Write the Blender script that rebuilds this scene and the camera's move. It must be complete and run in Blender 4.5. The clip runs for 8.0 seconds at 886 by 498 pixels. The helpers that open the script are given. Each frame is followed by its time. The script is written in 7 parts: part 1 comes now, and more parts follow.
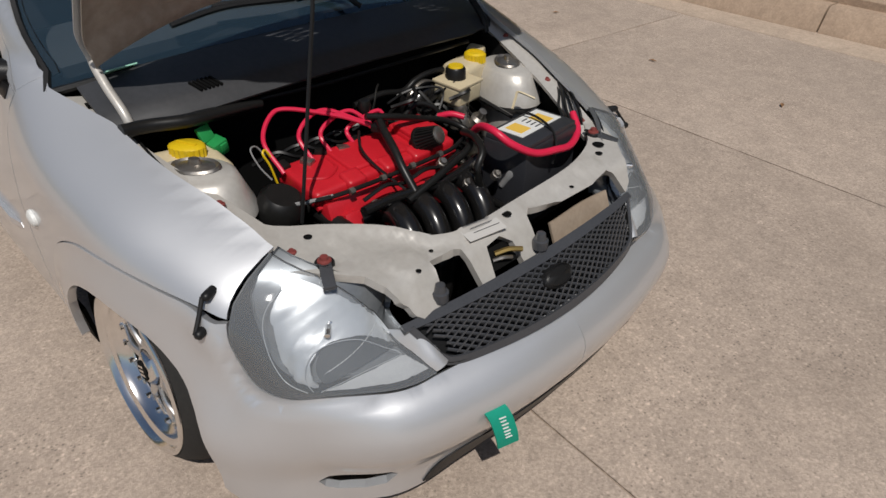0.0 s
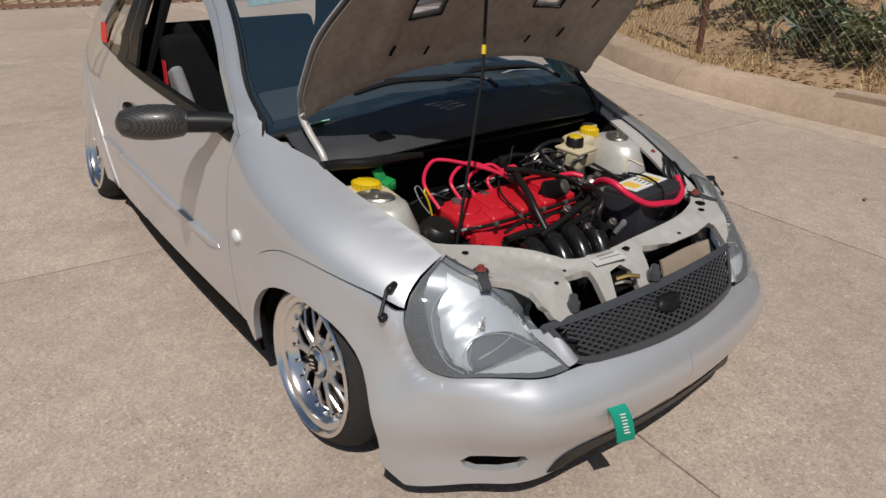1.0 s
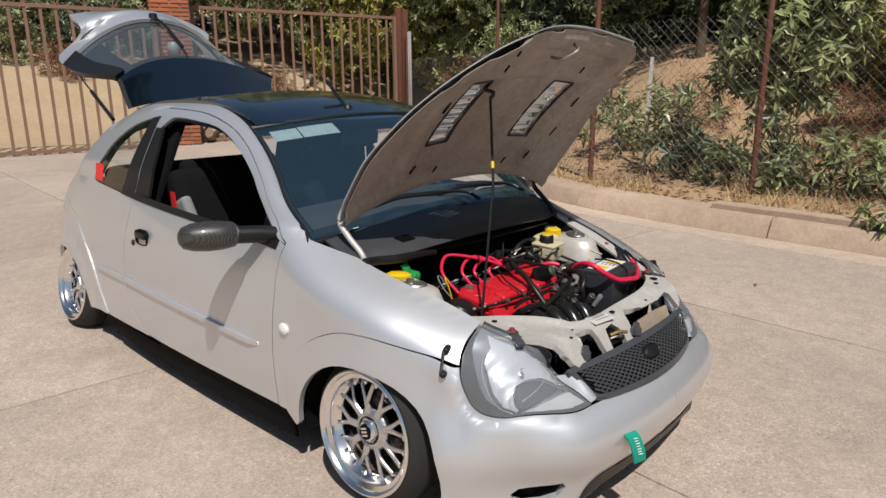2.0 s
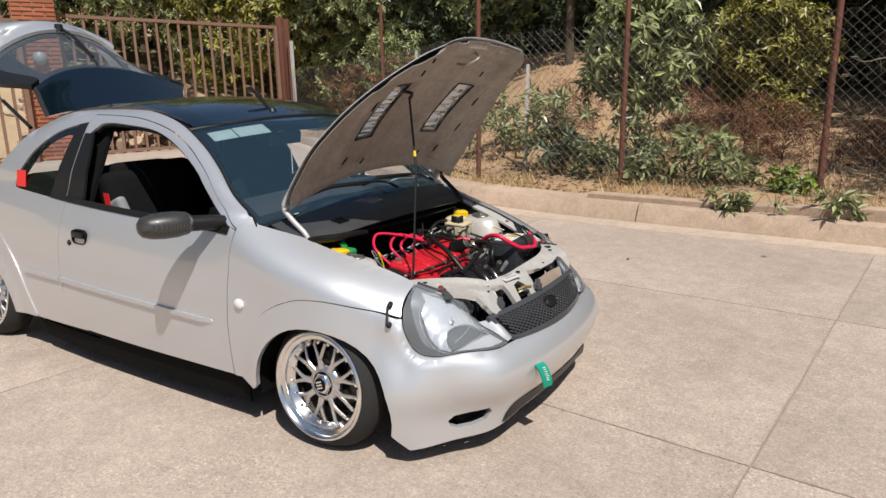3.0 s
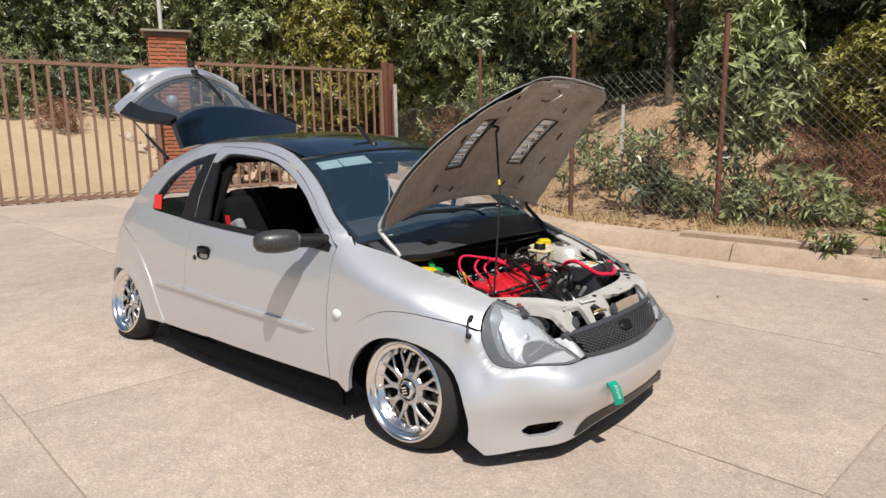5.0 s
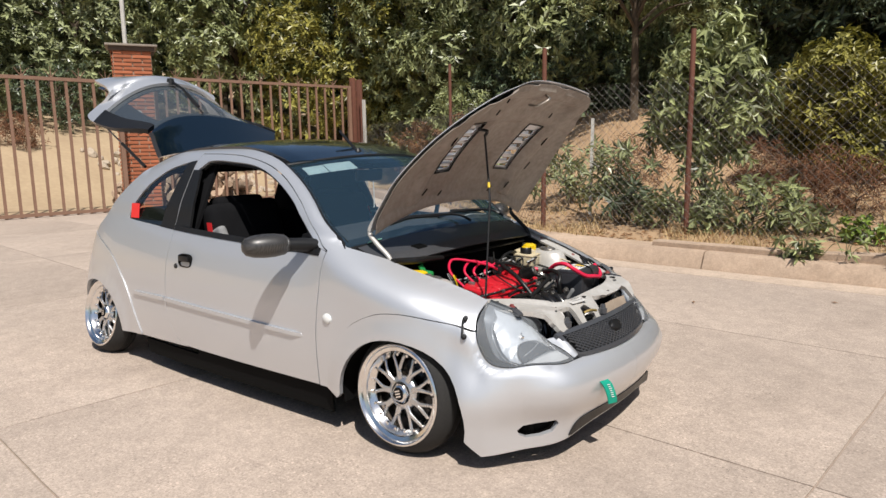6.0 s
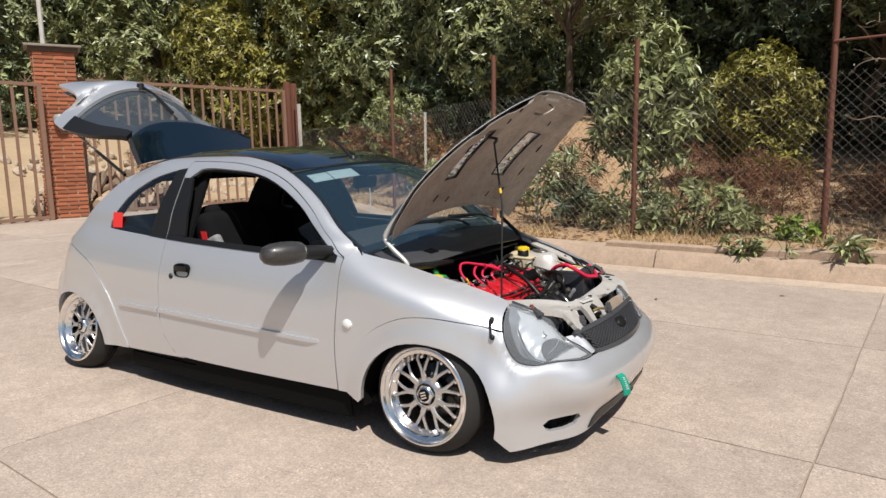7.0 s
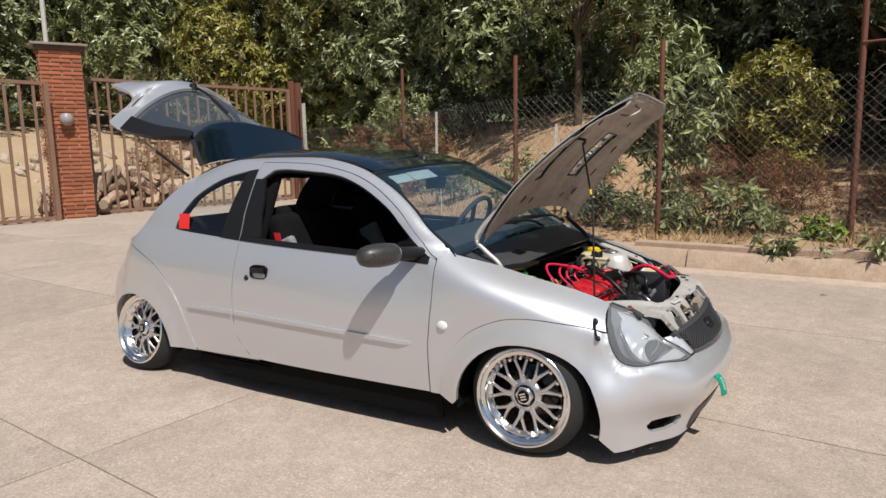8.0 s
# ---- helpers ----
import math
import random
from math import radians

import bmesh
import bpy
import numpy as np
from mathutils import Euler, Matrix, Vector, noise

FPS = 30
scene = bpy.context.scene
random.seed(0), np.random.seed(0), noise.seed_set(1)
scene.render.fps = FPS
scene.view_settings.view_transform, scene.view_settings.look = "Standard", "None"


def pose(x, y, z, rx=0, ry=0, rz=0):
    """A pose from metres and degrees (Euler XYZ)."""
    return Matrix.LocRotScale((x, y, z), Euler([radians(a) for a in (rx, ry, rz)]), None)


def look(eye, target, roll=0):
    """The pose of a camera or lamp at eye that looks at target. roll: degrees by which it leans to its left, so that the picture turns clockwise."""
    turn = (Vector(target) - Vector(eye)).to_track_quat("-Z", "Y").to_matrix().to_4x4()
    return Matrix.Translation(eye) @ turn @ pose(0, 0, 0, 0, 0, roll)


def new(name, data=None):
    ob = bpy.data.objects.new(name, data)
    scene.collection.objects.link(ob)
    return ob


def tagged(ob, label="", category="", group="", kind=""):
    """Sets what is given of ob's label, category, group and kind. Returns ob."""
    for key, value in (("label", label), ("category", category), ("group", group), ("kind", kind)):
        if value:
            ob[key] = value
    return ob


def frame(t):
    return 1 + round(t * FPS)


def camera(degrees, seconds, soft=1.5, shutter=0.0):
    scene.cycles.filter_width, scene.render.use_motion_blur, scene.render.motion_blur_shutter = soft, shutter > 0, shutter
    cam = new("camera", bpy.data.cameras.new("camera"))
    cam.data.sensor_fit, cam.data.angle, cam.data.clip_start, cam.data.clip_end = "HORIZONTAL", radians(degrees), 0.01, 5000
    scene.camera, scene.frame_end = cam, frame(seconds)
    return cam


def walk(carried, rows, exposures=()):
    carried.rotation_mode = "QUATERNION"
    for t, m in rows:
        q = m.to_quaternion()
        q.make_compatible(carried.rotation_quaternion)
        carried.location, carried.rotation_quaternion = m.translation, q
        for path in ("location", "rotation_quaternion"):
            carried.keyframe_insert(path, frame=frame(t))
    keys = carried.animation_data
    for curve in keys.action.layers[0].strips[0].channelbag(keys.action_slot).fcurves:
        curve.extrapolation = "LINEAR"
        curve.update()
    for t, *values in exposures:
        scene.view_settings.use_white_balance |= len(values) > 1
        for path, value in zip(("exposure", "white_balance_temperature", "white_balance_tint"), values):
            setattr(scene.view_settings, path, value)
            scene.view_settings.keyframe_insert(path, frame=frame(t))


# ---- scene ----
cam = camera(67.1, 8.0)
PATH = [
    (0, (1.274, -0.993, 1.333), (0.078, 0.147, 0.206), 0.2),
    (0.5, (1.361, -1.183, 1.333), (0.080, -0.090, 0.253), 0.7),
    (1, (1.430, -1.367, 1.316), (-0.007, -0.271, 0.458), 0.3),
    (1.2, (1.434, -1.457, 1.340), (-0.058, -0.329, 0.616), 0.3),
    (2.3, (1.537, -2.114, 1.292), (0.301, -0.606, 0.836), -1.0),
    (2.5, (1.573, -2.205, 1.285), (0.405, -0.651, 0.813), -1.3),
    (3, (1.639, -2.371, 1.289), (0.571, -0.743, 0.826), -1.2),
    (3.5, (1.645, -2.510, 1.268), (0.650, -0.839, 0.799), -1.1),
    (4, (1.688, -2.594, 1.236), (0.734, -0.901, 0.760), -1.2),
    (4.5, (1.737, -2.548, 1.252), (0.818, -0.838, 0.770), -1.4),
    (4.6, (1.760, -2.514, 1.244), (0.822, -0.813, 0.771), -1.2),
    (4.8, (1.774, -2.535, 1.259), (0.630, -0.953, 0.826), -1.0),
    (5, (1.812, -2.523, 1.257), (0.507, -1.046, 0.917), -1.0),
    (5.2, (1.817, -2.513, 1.244), (0.428, -1.104, 0.953), -1.2),
    (6.3, (1.666, -2.694, 1.196), (0.530, -1.073, 0.911), -1.2),
    (6.5, (1.606, -2.775, 1.207), (0.523, -1.118, 0.927), -1.3),
    (7, (1.472, -2.889, 1.223), (0.421, -1.211, 0.938), -1.3),
    (7.5, (1.256, -2.981, 1.236), (0.225, -1.294, 0.941), -1.1),
    (8, (1.088, -3.119, 1.242), (0.065, -1.425, 0.954), -1.3),
]
walk(cam, [(t, look(eye, target, roll)) for t, eye, target, roll in PATH],
     [(0, -0.58), (0.5, -0.60), (1.2, -0.40), (2.3, -0.07), (3, 0.05), (4.5, 0.16), (5.2, 0.14), (6.5, 0.16), (7.2, 0.08), (8, -0.02)])


# ---- light ----
SUN_WAY = Vector((0.42, -0.31, 0.80)).normalized()
world = bpy.data.worlds.new("world")
scene.world = world
world.use_nodes = True
sky = world.node_tree.nodes.new("ShaderNodeTexSky")
sky.sky_type = "NISHITA"
sky.sun_disc = False
sky.sun_elevation = math.asin(SUN_WAY.z)
sky.sun_rotation = math.atan2(SUN_WAY.x, SUN_WAY.y)
backg = world.node_tree.nodes["Background"]
backg.inputs["Strength"].default_value = 0.072
world.node_tree.links.new(sky.outputs["Color"], backg.inputs["Color"])
sun_data = bpy.data.lights.new("sun", "SUN")
sun_data.energy = 5.0
sun_data.angle = radians(0.55)
sun_data.color = (1.0, 0.96, 0.905)
sun = new("sun", sun_data)
sun.matrix_world = look((0, 0, 0), -SUN_WAY)
scene.view_settings.exposure = 0.0


# ---- materials ----
def material(name, base, rough=0.6, metal=0.0, base2=None, scale=6.0, fine=60.0, bump=0.0, bump_scale=80.0, coat=0.0,
             alpha=1.0, spec=0.5, piece=0.0, island=0.0, rough_var=0.0, transmission=0.0, ior=1.45, contrast=0.5, coat_rough=0.04):
    """A procedural surface: two scales of colour noise between base and base2, fine relief, and per-piece variation."""
    m = bpy.data.materials.new(name)
    m.use_nodes = True
    nt = m.node_tree
    b = nt.nodes["Principled BSDF"]
    b.inputs["Roughness"].default_value = rough
    b.inputs["Metallic"].default_value = metal
    b.inputs["Specular IOR Level"].default_value = spec
    b.inputs["Coat Weight"].default_value = coat
    b.inputs["Coat Roughness"].default_value = coat_rough
    b.inputs["Alpha"].default_value = alpha
    b.inputs["Transmission Weight"].default_value = transmission
    b.inputs["IOR"].default_value = ior
    b.inputs["Base Color"].default_value = (*base, 1)
    if base2 is None and bump == 0 and piece == 0 and island == 0:
        return m
    tc = nt.nodes.new("ShaderNodeTexCoord")
    color = None
    if base2 is not None:
        n1 = nt.nodes.new("ShaderNodeTexNoise")
        n1.inputs["Scale"].default_value = scale
        n1.inputs["Detail"].default_value = 6
        n2 = nt.nodes.new("ShaderNodeTexNoise")
        n2.inputs["Scale"].default_value = fine
        n2.inputs["Detail"].default_value = 3
        for n in (n1, n2):
            nt.links.new(tc.outputs["Object"], n.inputs["Vector"])
        add = nt.nodes.new("ShaderNodeMath")
        add.operation = "ADD"
        nt.links.new(n1.outputs["Fac"], add.inputs[0])
        nt.links.new(n2.outputs["Fac"], add.inputs[1])
        ramp = nt.nodes.new("ShaderNodeMapRange")
        ramp.inputs["From Min"].default_value = 1.0 - contrast
        ramp.inputs["From Max"].default_value = 1.0 + contrast
        nt.links.new(add.outputs[0], ramp.inputs["Value"])
        mix = nt.nodes.new("ShaderNodeMix")
        mix.data_type = "RGBA"
        mix.inputs["A"].default_value = (*base, 1)
        mix.inputs["B"].default_value = (*base2, 1)
        nt.links.new(ramp.outputs["Result"], mix.inputs["Factor"])
        color = mix.outputs["Result"]
        if rough_var:
            r2 = nt.nodes.new("ShaderNodeMapRange")
            r2.inputs["To Min"].default_value = rough - rough_var
            r2.inputs["To Max"].default_value = rough + rough_var
            nt.links.new(n1.outputs["Fac"], r2.inputs["Value"])
            nt.links.new(r2.outputs["Result"], b.inputs["Roughness"])
    if piece or island:
        if piece:
            src = nt.nodes.new("ShaderNodeObjectInfo").outputs["Random"]
        else:
            src = nt.nodes.new("ShaderNodeNewGeometry").outputs["Random Per Island"]
        k = piece or island
        v = nt.nodes.new("ShaderNodeMapRange")
        v.inputs["To Min"].default_value = 1 - k
        v.inputs["To Max"].default_value = 1 + k
        nt.links.new(src, v.inputs["Value"])
        hsv = nt.nodes.new("ShaderNodeHueSaturation")
        nt.links.new(v.outputs["Result"], hsv.inputs["Value"])
        if color:
            nt.links.new(color, hsv.inputs["Color"])
        else:
            hsv.inputs["Color"].default_value = (*base, 1)
        color = hsv.outputs["Color"]
    if color:
        nt.links.new(color, b.inputs["Base Color"])
    if bump:
        nb = nt.nodes.new("ShaderNodeTexNoise")
        nb.inputs["Scale"].default_value = bump_scale
        nb.inputs["Detail"].default_value = 4
        nt.links.new(tc.outputs["Object"], nb.inputs["Vector"])
        bn = nt.nodes.new("ShaderNodeBump")
        bn.inputs["Strength"].default_value = bump
        bn.inputs["Distance"].default_value = 0.01
        nt.links.new(nb.outputs["Fac"], bn.inputs["Height"])
        nt.links.new(bn.outputs["Normal"], b.inputs["Normal"])
    return m


M = {}
M["silver"] = material("silver_paint", (0.59, 0.60, 0.62), 0.41, 0.60, base2=(0.63, 0.64, 0.66), scale=2.0, fine=900, coat=1.0, coat_rough=0.03, bump=0.02, bump_scale=700)
M["silver_in"] = material("grey_primer_paint", (0.57, 0.55, 0.515), 0.38, 0.25, base2=(0.46, 0.435, 0.40), scale=9, fine=70, bump=0.05, rough_var=0.12)
M["roof"] = material("gloss_black_paint", (0.004, 0.011, 0.021), 0.12, 0.0, coat=1.0)
M["black"] = material("black_plastic", (0.008, 0.008, 0.009), 0.42, spec=0.35, base2=(0.014, 0.014, 0.014), scale=20, fine=300, bump=0.05, bump_scale=400)
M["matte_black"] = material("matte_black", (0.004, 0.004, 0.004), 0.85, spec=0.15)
M["grille"] = material("grey_black_plastic", (0.046, 0.048, 0.054), 0.26, base2=(0.064, 0.066, 0.072), scale=12, fine=200)
M["rubber"] = material("tyre_rubber", (0.012, 0.012, 0.012), 0.8, base2=(0.026, 0.024, 0.022), scale=7, fine=90, bump=0.1, bump_scale=160)
M["chrome"] = material("polished_aluminium", (0.90, 0.89, 0.87), 0.16, 1.0, base2=(0.78, 0.77, 0.76), scale=4, fine=40, rough_var=0.06)
M["spoke"] = material("chrome_spoke", (0.68, 0.675, 0.67), 0.27, 0.9, base2=(0.54, 0.54, 0.54), scale=10, fine=60, rough_var=0.08)
M["steel"] = material("worn_steel", (0.42, 0.41, 0.39), 0.4, 0.9, base2=(0.25, 0.21, 0.17), scale=18, fine=120, bump=0.1)
M["darkmetal"] = material("black_enamel", (0.006, 0.006, 0.007), 0.22, 0.0, base2=(0.013, 0.012, 0.011), scale=14, fine=120, coat=0.2, rough_var=0.1)
M["red"] = material("red_engine_paint", (0.56, 0.014, 0.026), 0.42, 0.0, base2=(0.44, 0.010, 0.018), scale=9, fine=160, coat=0.25, bump=0.06, bump_scale=300)
M["redhose"] = material("red_silicone_lead", (0.68, 0.02, 0.075), 0.38, base2=(0.58, 0.014, 0.05), scale=20, fine=200)
M["hose"] = material("black_rubber_hose", (0.006, 0.006, 0.006), 0.38, spec=0.4, base2=(0.013, 0.0125, 0.012), scale=20, fine=150)
M["battery"] = material("battery_case", (0.022, 0.023, 0.028), 0.4, base2=(0.036, 0.037, 0.042), scale=10, fine=200)
M["white"] = material("white_sticker", (0.75, 0.76, 0.74), 0.45, base2=(0.62, 0.62, 0.6), scale=20, fine=90)
M["yellow"] = material("yellow_cap", (0.72, 0.50, 0.01), 0.4, base2=(0.62, 0.42, 0.01), scale=20, fine=120)
M["yelsticker"] = material("yellow_sticker", (0.75, 0.48, 0.08), 0.45)
M["cream"] = material("aged_white_plastic", (0.62, 0.53, 0.36), 0.45, base2=(0.5, 0.42, 0.27), scale=14, fine=120)
M["green"] = material("green_webbing", (0.0, 0.30, 0.20), 0.7, base2=(0.0, 0.24, 0.16), scale=30, fine=500, bump=0.15, bump_scale=600)
M["greenplastic"] = material("green_connector", (0.02, 0.26, 0.07), 0.4)


def thin_glass(name, tint, ior=1.5, rough=0.0, veil=0.0, gloss=(1, 1, 1), veil_color=(0.70, 0.74, 0.78)):
    """A thin clear sheet: tinted see-through, with mirror gloss by Fresnel, and a diffuse layer for painted sheen or
    dust.
    """
    m = bpy.data.materials.new(name)
    m.use_nodes = True
    nt = m.node_tree
    nt.nodes.remove(nt.nodes["Principled BSDF"])
    t = nt.nodes.new("ShaderNodeBsdfTransparent")
    t.inputs["Color"].default_value = (*tint, 1)
    g = nt.nodes.new("ShaderNodeBsdfGlossy")
    g.inputs["Roughness"].default_value = rough
    g.inputs["Color"].default_value = (*gloss, 1)
    fr = nt.nodes.new("ShaderNodeFresnel")
    fr.inputs["IOR"].default_value = ior
    mx = nt.nodes.new("ShaderNodeMixShader")
    nt.links.new(fr.outputs[0], mx.inputs["Fac"])
    nt.links.new(t.outputs[0], mx.inputs[1])
    nt.links.new(g.outputs[0], mx.inputs[2])
    last = mx
    if veil:
        df = nt.nodes.new("ShaderNodeBsdfDiffuse")
        df.inputs["Color"].default_value = (*veil_color, 1)
        last = nt.nodes.new("ShaderNodeMixShader")
        last.inputs["Fac"].default_value = veil
        nt.links.new(mx.outputs[0], last.inputs[1])
        nt.links.new(df.outputs[0], last.inputs[2])
    nt.links.new(last.outputs[0], nt.nodes["Material Output"].inputs["Surface"])
    return m


M["glass"] = thin_glass("window_glass", (0.86, 0.92, 0.93), 1.5, 0.0, 0.004)
# blue diffuse layer and blue gloss paint in the sky reflected by the screen
M["screen"] = thin_glass("sky_sheen_screen_glass", (0.93, 0.97, 0.99), 2.0, 0.0, 0.034, (0.75, 0.90, 1.0), (0.26, 0.52, 0.70))
# grey diffuse layer paints a pale reflection onto the rear glass
M["tint"] = thin_glass("rear_glass", (0.58, 0.68, 0.74), 1.7, 0.0, 0.07, (1, 1, 1), (0.50, 0.58, 0.64))
# pale diffuse layer stands in for sky reflected in the lamp lens
M["lens"] = thin_glass("clear_lamp_lens", (0.96, 0.97, 0.98), 1.55, 0.03, 0.15)
M["seat"] = material("dark_seat_cloth", (0.007, 0.007, 0.008), 0.95, spec=0.08, base2=(0.011, 0.011, 0.012), scale=20, fine=300)
M["seatgrey"] = material("grey_seat_cloth", (0.26, 0.26, 0.26), 0.85, base2=(0.2, 0.2, 0.2), scale=15, fine=300)
M["redcloth"] = material("red_belt", (0.50, 0.012, 0.015), 0.7)
M["redsticker"] = material("red_sticker", (0.72, 0.03, 0.03), 0.4)
M["boltred"] = material("rusty_red_bolt", (0.24, 0.05, 0.045), 0.5, base2=(0.15, 0.035, 0.03), scale=60, fine=300)
M["dash"] = material("dash_plastic", (0.028, 0.030, 0.034), 0.6, base2=(0.045, 0.047, 0.05), scale=12, fine=300)
M["carbon"] = material("carbon_weave", (0.02, 0.019, 0.018), 0.40, coat=0.45)
nt = M["carbon"].node_tree
weave = nt.nodes.new("ShaderNodeTexChecker")
weave.inputs["Scale"].default_value = 190
weave.inputs["Color1"].default_value = (0.010, 0.0095, 0.009, 1)
weave.inputs["Color2"].default_value = (0.060, 0.056, 0.052, 1)
turn = nt.nodes.new("ShaderNodeMapping")
turn.inputs["Rotation"].default_value = (0.5, 0.6, 0.3)
nt.links.new(nt.nodes.new("ShaderNodeTexCoord").outputs["Object"], turn.inputs["Vector"])
nt.links.new(turn.outputs["Vector"], weave.inputs["Vector"])
nt.links.new(weave.outputs["Color"], nt.nodes["Principled BSDF"].inputs["Base Color"])


def speckled(name, base, base2, scale, grit, amount, piece=0.03, bump=0.5, pebbles=1.0):
    """Worn concrete: blotches, broad stains, and pale and dark grit that shows as the surface wears."""
    m = material(name, base, 0.88, base2=base2, scale=scale, fine=60, bump=bump, bump_scale=grit * 1.5, piece=piece, contrast=0.32)
    nt = m.node_tree
    b = nt.nodes["Principled BSDF"]
    src = b.inputs["Base Color"].links[0].from_socket
    tc = nt.nodes.new("ShaderNodeTexCoord")
    val = None
    for kind, sc, lo, hi, k in (("v", grit, 0.0, 1.0, amount), ("n", grit * 0.45, 0.3, 0.7, amount * 0.45), ("n", 0.55, 0.35, 0.65, 0.09), ("n", 7.0, 0.35, 0.65, 0.06), ("n", 24.0, 0.35, 0.65, 0.05)):
        n = nt.nodes.new("ShaderNodeTexVoronoi" if kind == "v" else "ShaderNodeTexNoise")
        n.inputs["Scale"].default_value = sc
        nt.links.new(tc.outputs["Object"], n.inputs["Vector"])
        out = n.outputs["Color"] if kind == "v" else n.outputs["Fac"]
        r = nt.nodes.new("ShaderNodeMapRange")
        r.inputs["From Min"].default_value = lo
        r.inputs["From Max"].default_value = hi
        r.inputs["To Min"].default_value = 1 - k
        r.inputs["To Max"].default_value = 1 + k
        nt.links.new(out, r.inputs["Value"])
        if val is None:
            val = r.outputs["Result"]
        else:
            mul = nt.nodes.new("ShaderNodeMath")
            mul.operation = "MULTIPLY"
            nt.links.new(val, mul.inputs[0])
            nt.links.new(r.outputs["Result"], mul.inputs[1])
            val = mul.outputs[0]
    # single pebbles, pale or dark, where the surface has worn
    for sc, lo, hi, k in ((grit * 0.42, 0.78, 0.90, 0.34), (grit * 0.60, 0.80, 0.90, -0.42)):
        v = nt.nodes.new("ShaderNodeTexVoronoi")
        v.inputs["Scale"].default_value = sc
        nt.links.new(tc.outputs["Object"], v.inputs["Vector"])
        one = nt.nodes.new("ShaderNodeSeparateColor")
        nt.links.new(v.outputs["Color"], one.inputs["Color"])
        pick = nt.nodes.new("ShaderNodeMapRange")
        pick.inputs["From Min"].default_value = lo
        pick.inputs["From Max"].default_value = hi
        nt.links.new(one.outputs["Red"], pick.inputs["Value"])
        edge = nt.nodes.new("ShaderNodeMapRange")
        edge.inputs["From Min"].default_value = 0.55
        edge.inputs["From Max"].default_value = 0.25
        nt.links.new(v.outputs["Distance"], edge.inputs["Value"])
        worn = nt.nodes.new("ShaderNodeTexNoise")
        worn.inputs["Scale"].default_value = 1.7
        worn.inputs["Detail"].default_value = 5
        nt.links.new(tc.outputs["Object"], worn.inputs["Vector"])
        wear = nt.nodes.new("ShaderNodeMapRange")
        wear.inputs["From Min"].default_value = 0.40
        wear.inputs["From Max"].default_value = 0.58
        wear.inputs["To Min"].default_value = 0.35
        nt.links.new(worn.outputs["Fac"], wear.inputs["Value"])
        m1 = nt.nodes.new("ShaderNodeMath")
        m1.operation = "MULTIPLY"
        nt.links.new(pick.outputs["Result"], m1.inputs[0])
        nt.links.new(edge.outputs["Result"], m1.inputs[1])
        m2 = nt.nodes.new("ShaderNodeMath")
        m2.operation = "MULTIPLY"
        nt.links.new(m1.outputs[0], m2.inputs[0])
        nt.links.new(wear.outputs["Result"], m2.inputs[1])
        m3 = nt.nodes.new("ShaderNodeMath")
        m3.operation = "MULTIPLY_ADD"
        m3.inputs[1].default_value = k * pebbles
        m3.inputs[2].default_value = 1.0
        nt.links.new(m2.outputs[0], m3.inputs[0])
        mul = nt.nodes.new("ShaderNodeMath")
        mul.operation = "MULTIPLY"
        nt.links.new(val, mul.inputs[0])
        nt.links.new(m3.outputs[0], mul.inputs[1])
        val = mul.outputs[0]
    hsv = nt.nodes.new("ShaderNodeHueSaturation")
    nt.links.new(src, hsv.inputs["Color"])
    nt.links.new(val, hsv.inputs["Value"])
    nt.links.new(hsv.outputs["Color"], b.inputs["Base Color"])
    return m


M["concrete"] = speckled("concrete", (0.452, 0.366, 0.300), (0.368, 0.294, 0.238), 1.3, 190, 0.20, 0.03, 0.3)
M["joint"] = material("joint_filler", (0.42, 0.335, 0.27), 0.95, base2=(0.24, 0.185, 0.145), scale=3, fine=80)
M["gutter"] = speckled("gutter_concrete", (0.53, 0.42, 0.325), (0.45, 0.35, 0.27), 3.0, 120, 0.10, pebbles=0.35)
M["kerb"] = speckled("kerb_concrete", (0.47, 0.35, 0.255), (0.38, 0.275, 0.195), 2.2, 110, 0.09, 0.04, pebbles=0.15)
M["rust"] = material("rusty_post", (0.20, 0.075, 0.045), 0.75, 0.1, base2=(0.11, 0.05, 0.035), scale=9, fine=70, bump=0.2)
M["gate"] = material("brown_gate_paint", (0.27, 0.155, 0.105), 0.65, 0.0, base2=(0.18, 0.105, 0.07), scale=8, fine=70, bump=0.15)
M["wire"] = material("galvanised_wire", (0.17, 0.155, 0.14), 0.55, 0.3)
M["whitepost"] = material("white_post", (0.6, 0.58, 0.53), 0.7, base2=(0.42, 0.40, 0.36), scale=8, fine=50)
M["brick"] = material("fired_brick", (0.40, 0.135, 0.062), 0.85, base2=(0.30, 0.095, 0.045), scale=8, fine=60, bump=0.4, bump_scale=60, piece=0.22)
M["mortar"] = material("mortar", (0.40, 0.29, 0.215), 0.95, base2=(0.28, 0.19, 0.135), scale=8, fine=80, bump=0.4)
M["soil"] = material("dry_soil", (0.44, 0.30, 0.175), 0.95, base2=(0.27, 0.165, 0.09), scale=0.9, fine=14, bump=0.6, bump_scale=20)
M["straw"] = material("dry_grass", (0.46, 0.33, 0.17), 0.9, island=0.35)
M["stone"] = material("rough_stone", (0.36, 0.31, 0.255), 0.95, base2=(0.22, 0.185, 0.15), scale=4, fine=40, bump=0.6, bump_scale=25, piece=0.3)
M["logs"] = material("split_logs", (0.42, 0.31, 0.22), 0.9, base2=(0.22, 0.15, 0.10), scale=9, fine=60, bump=0.4, piece=0.45)
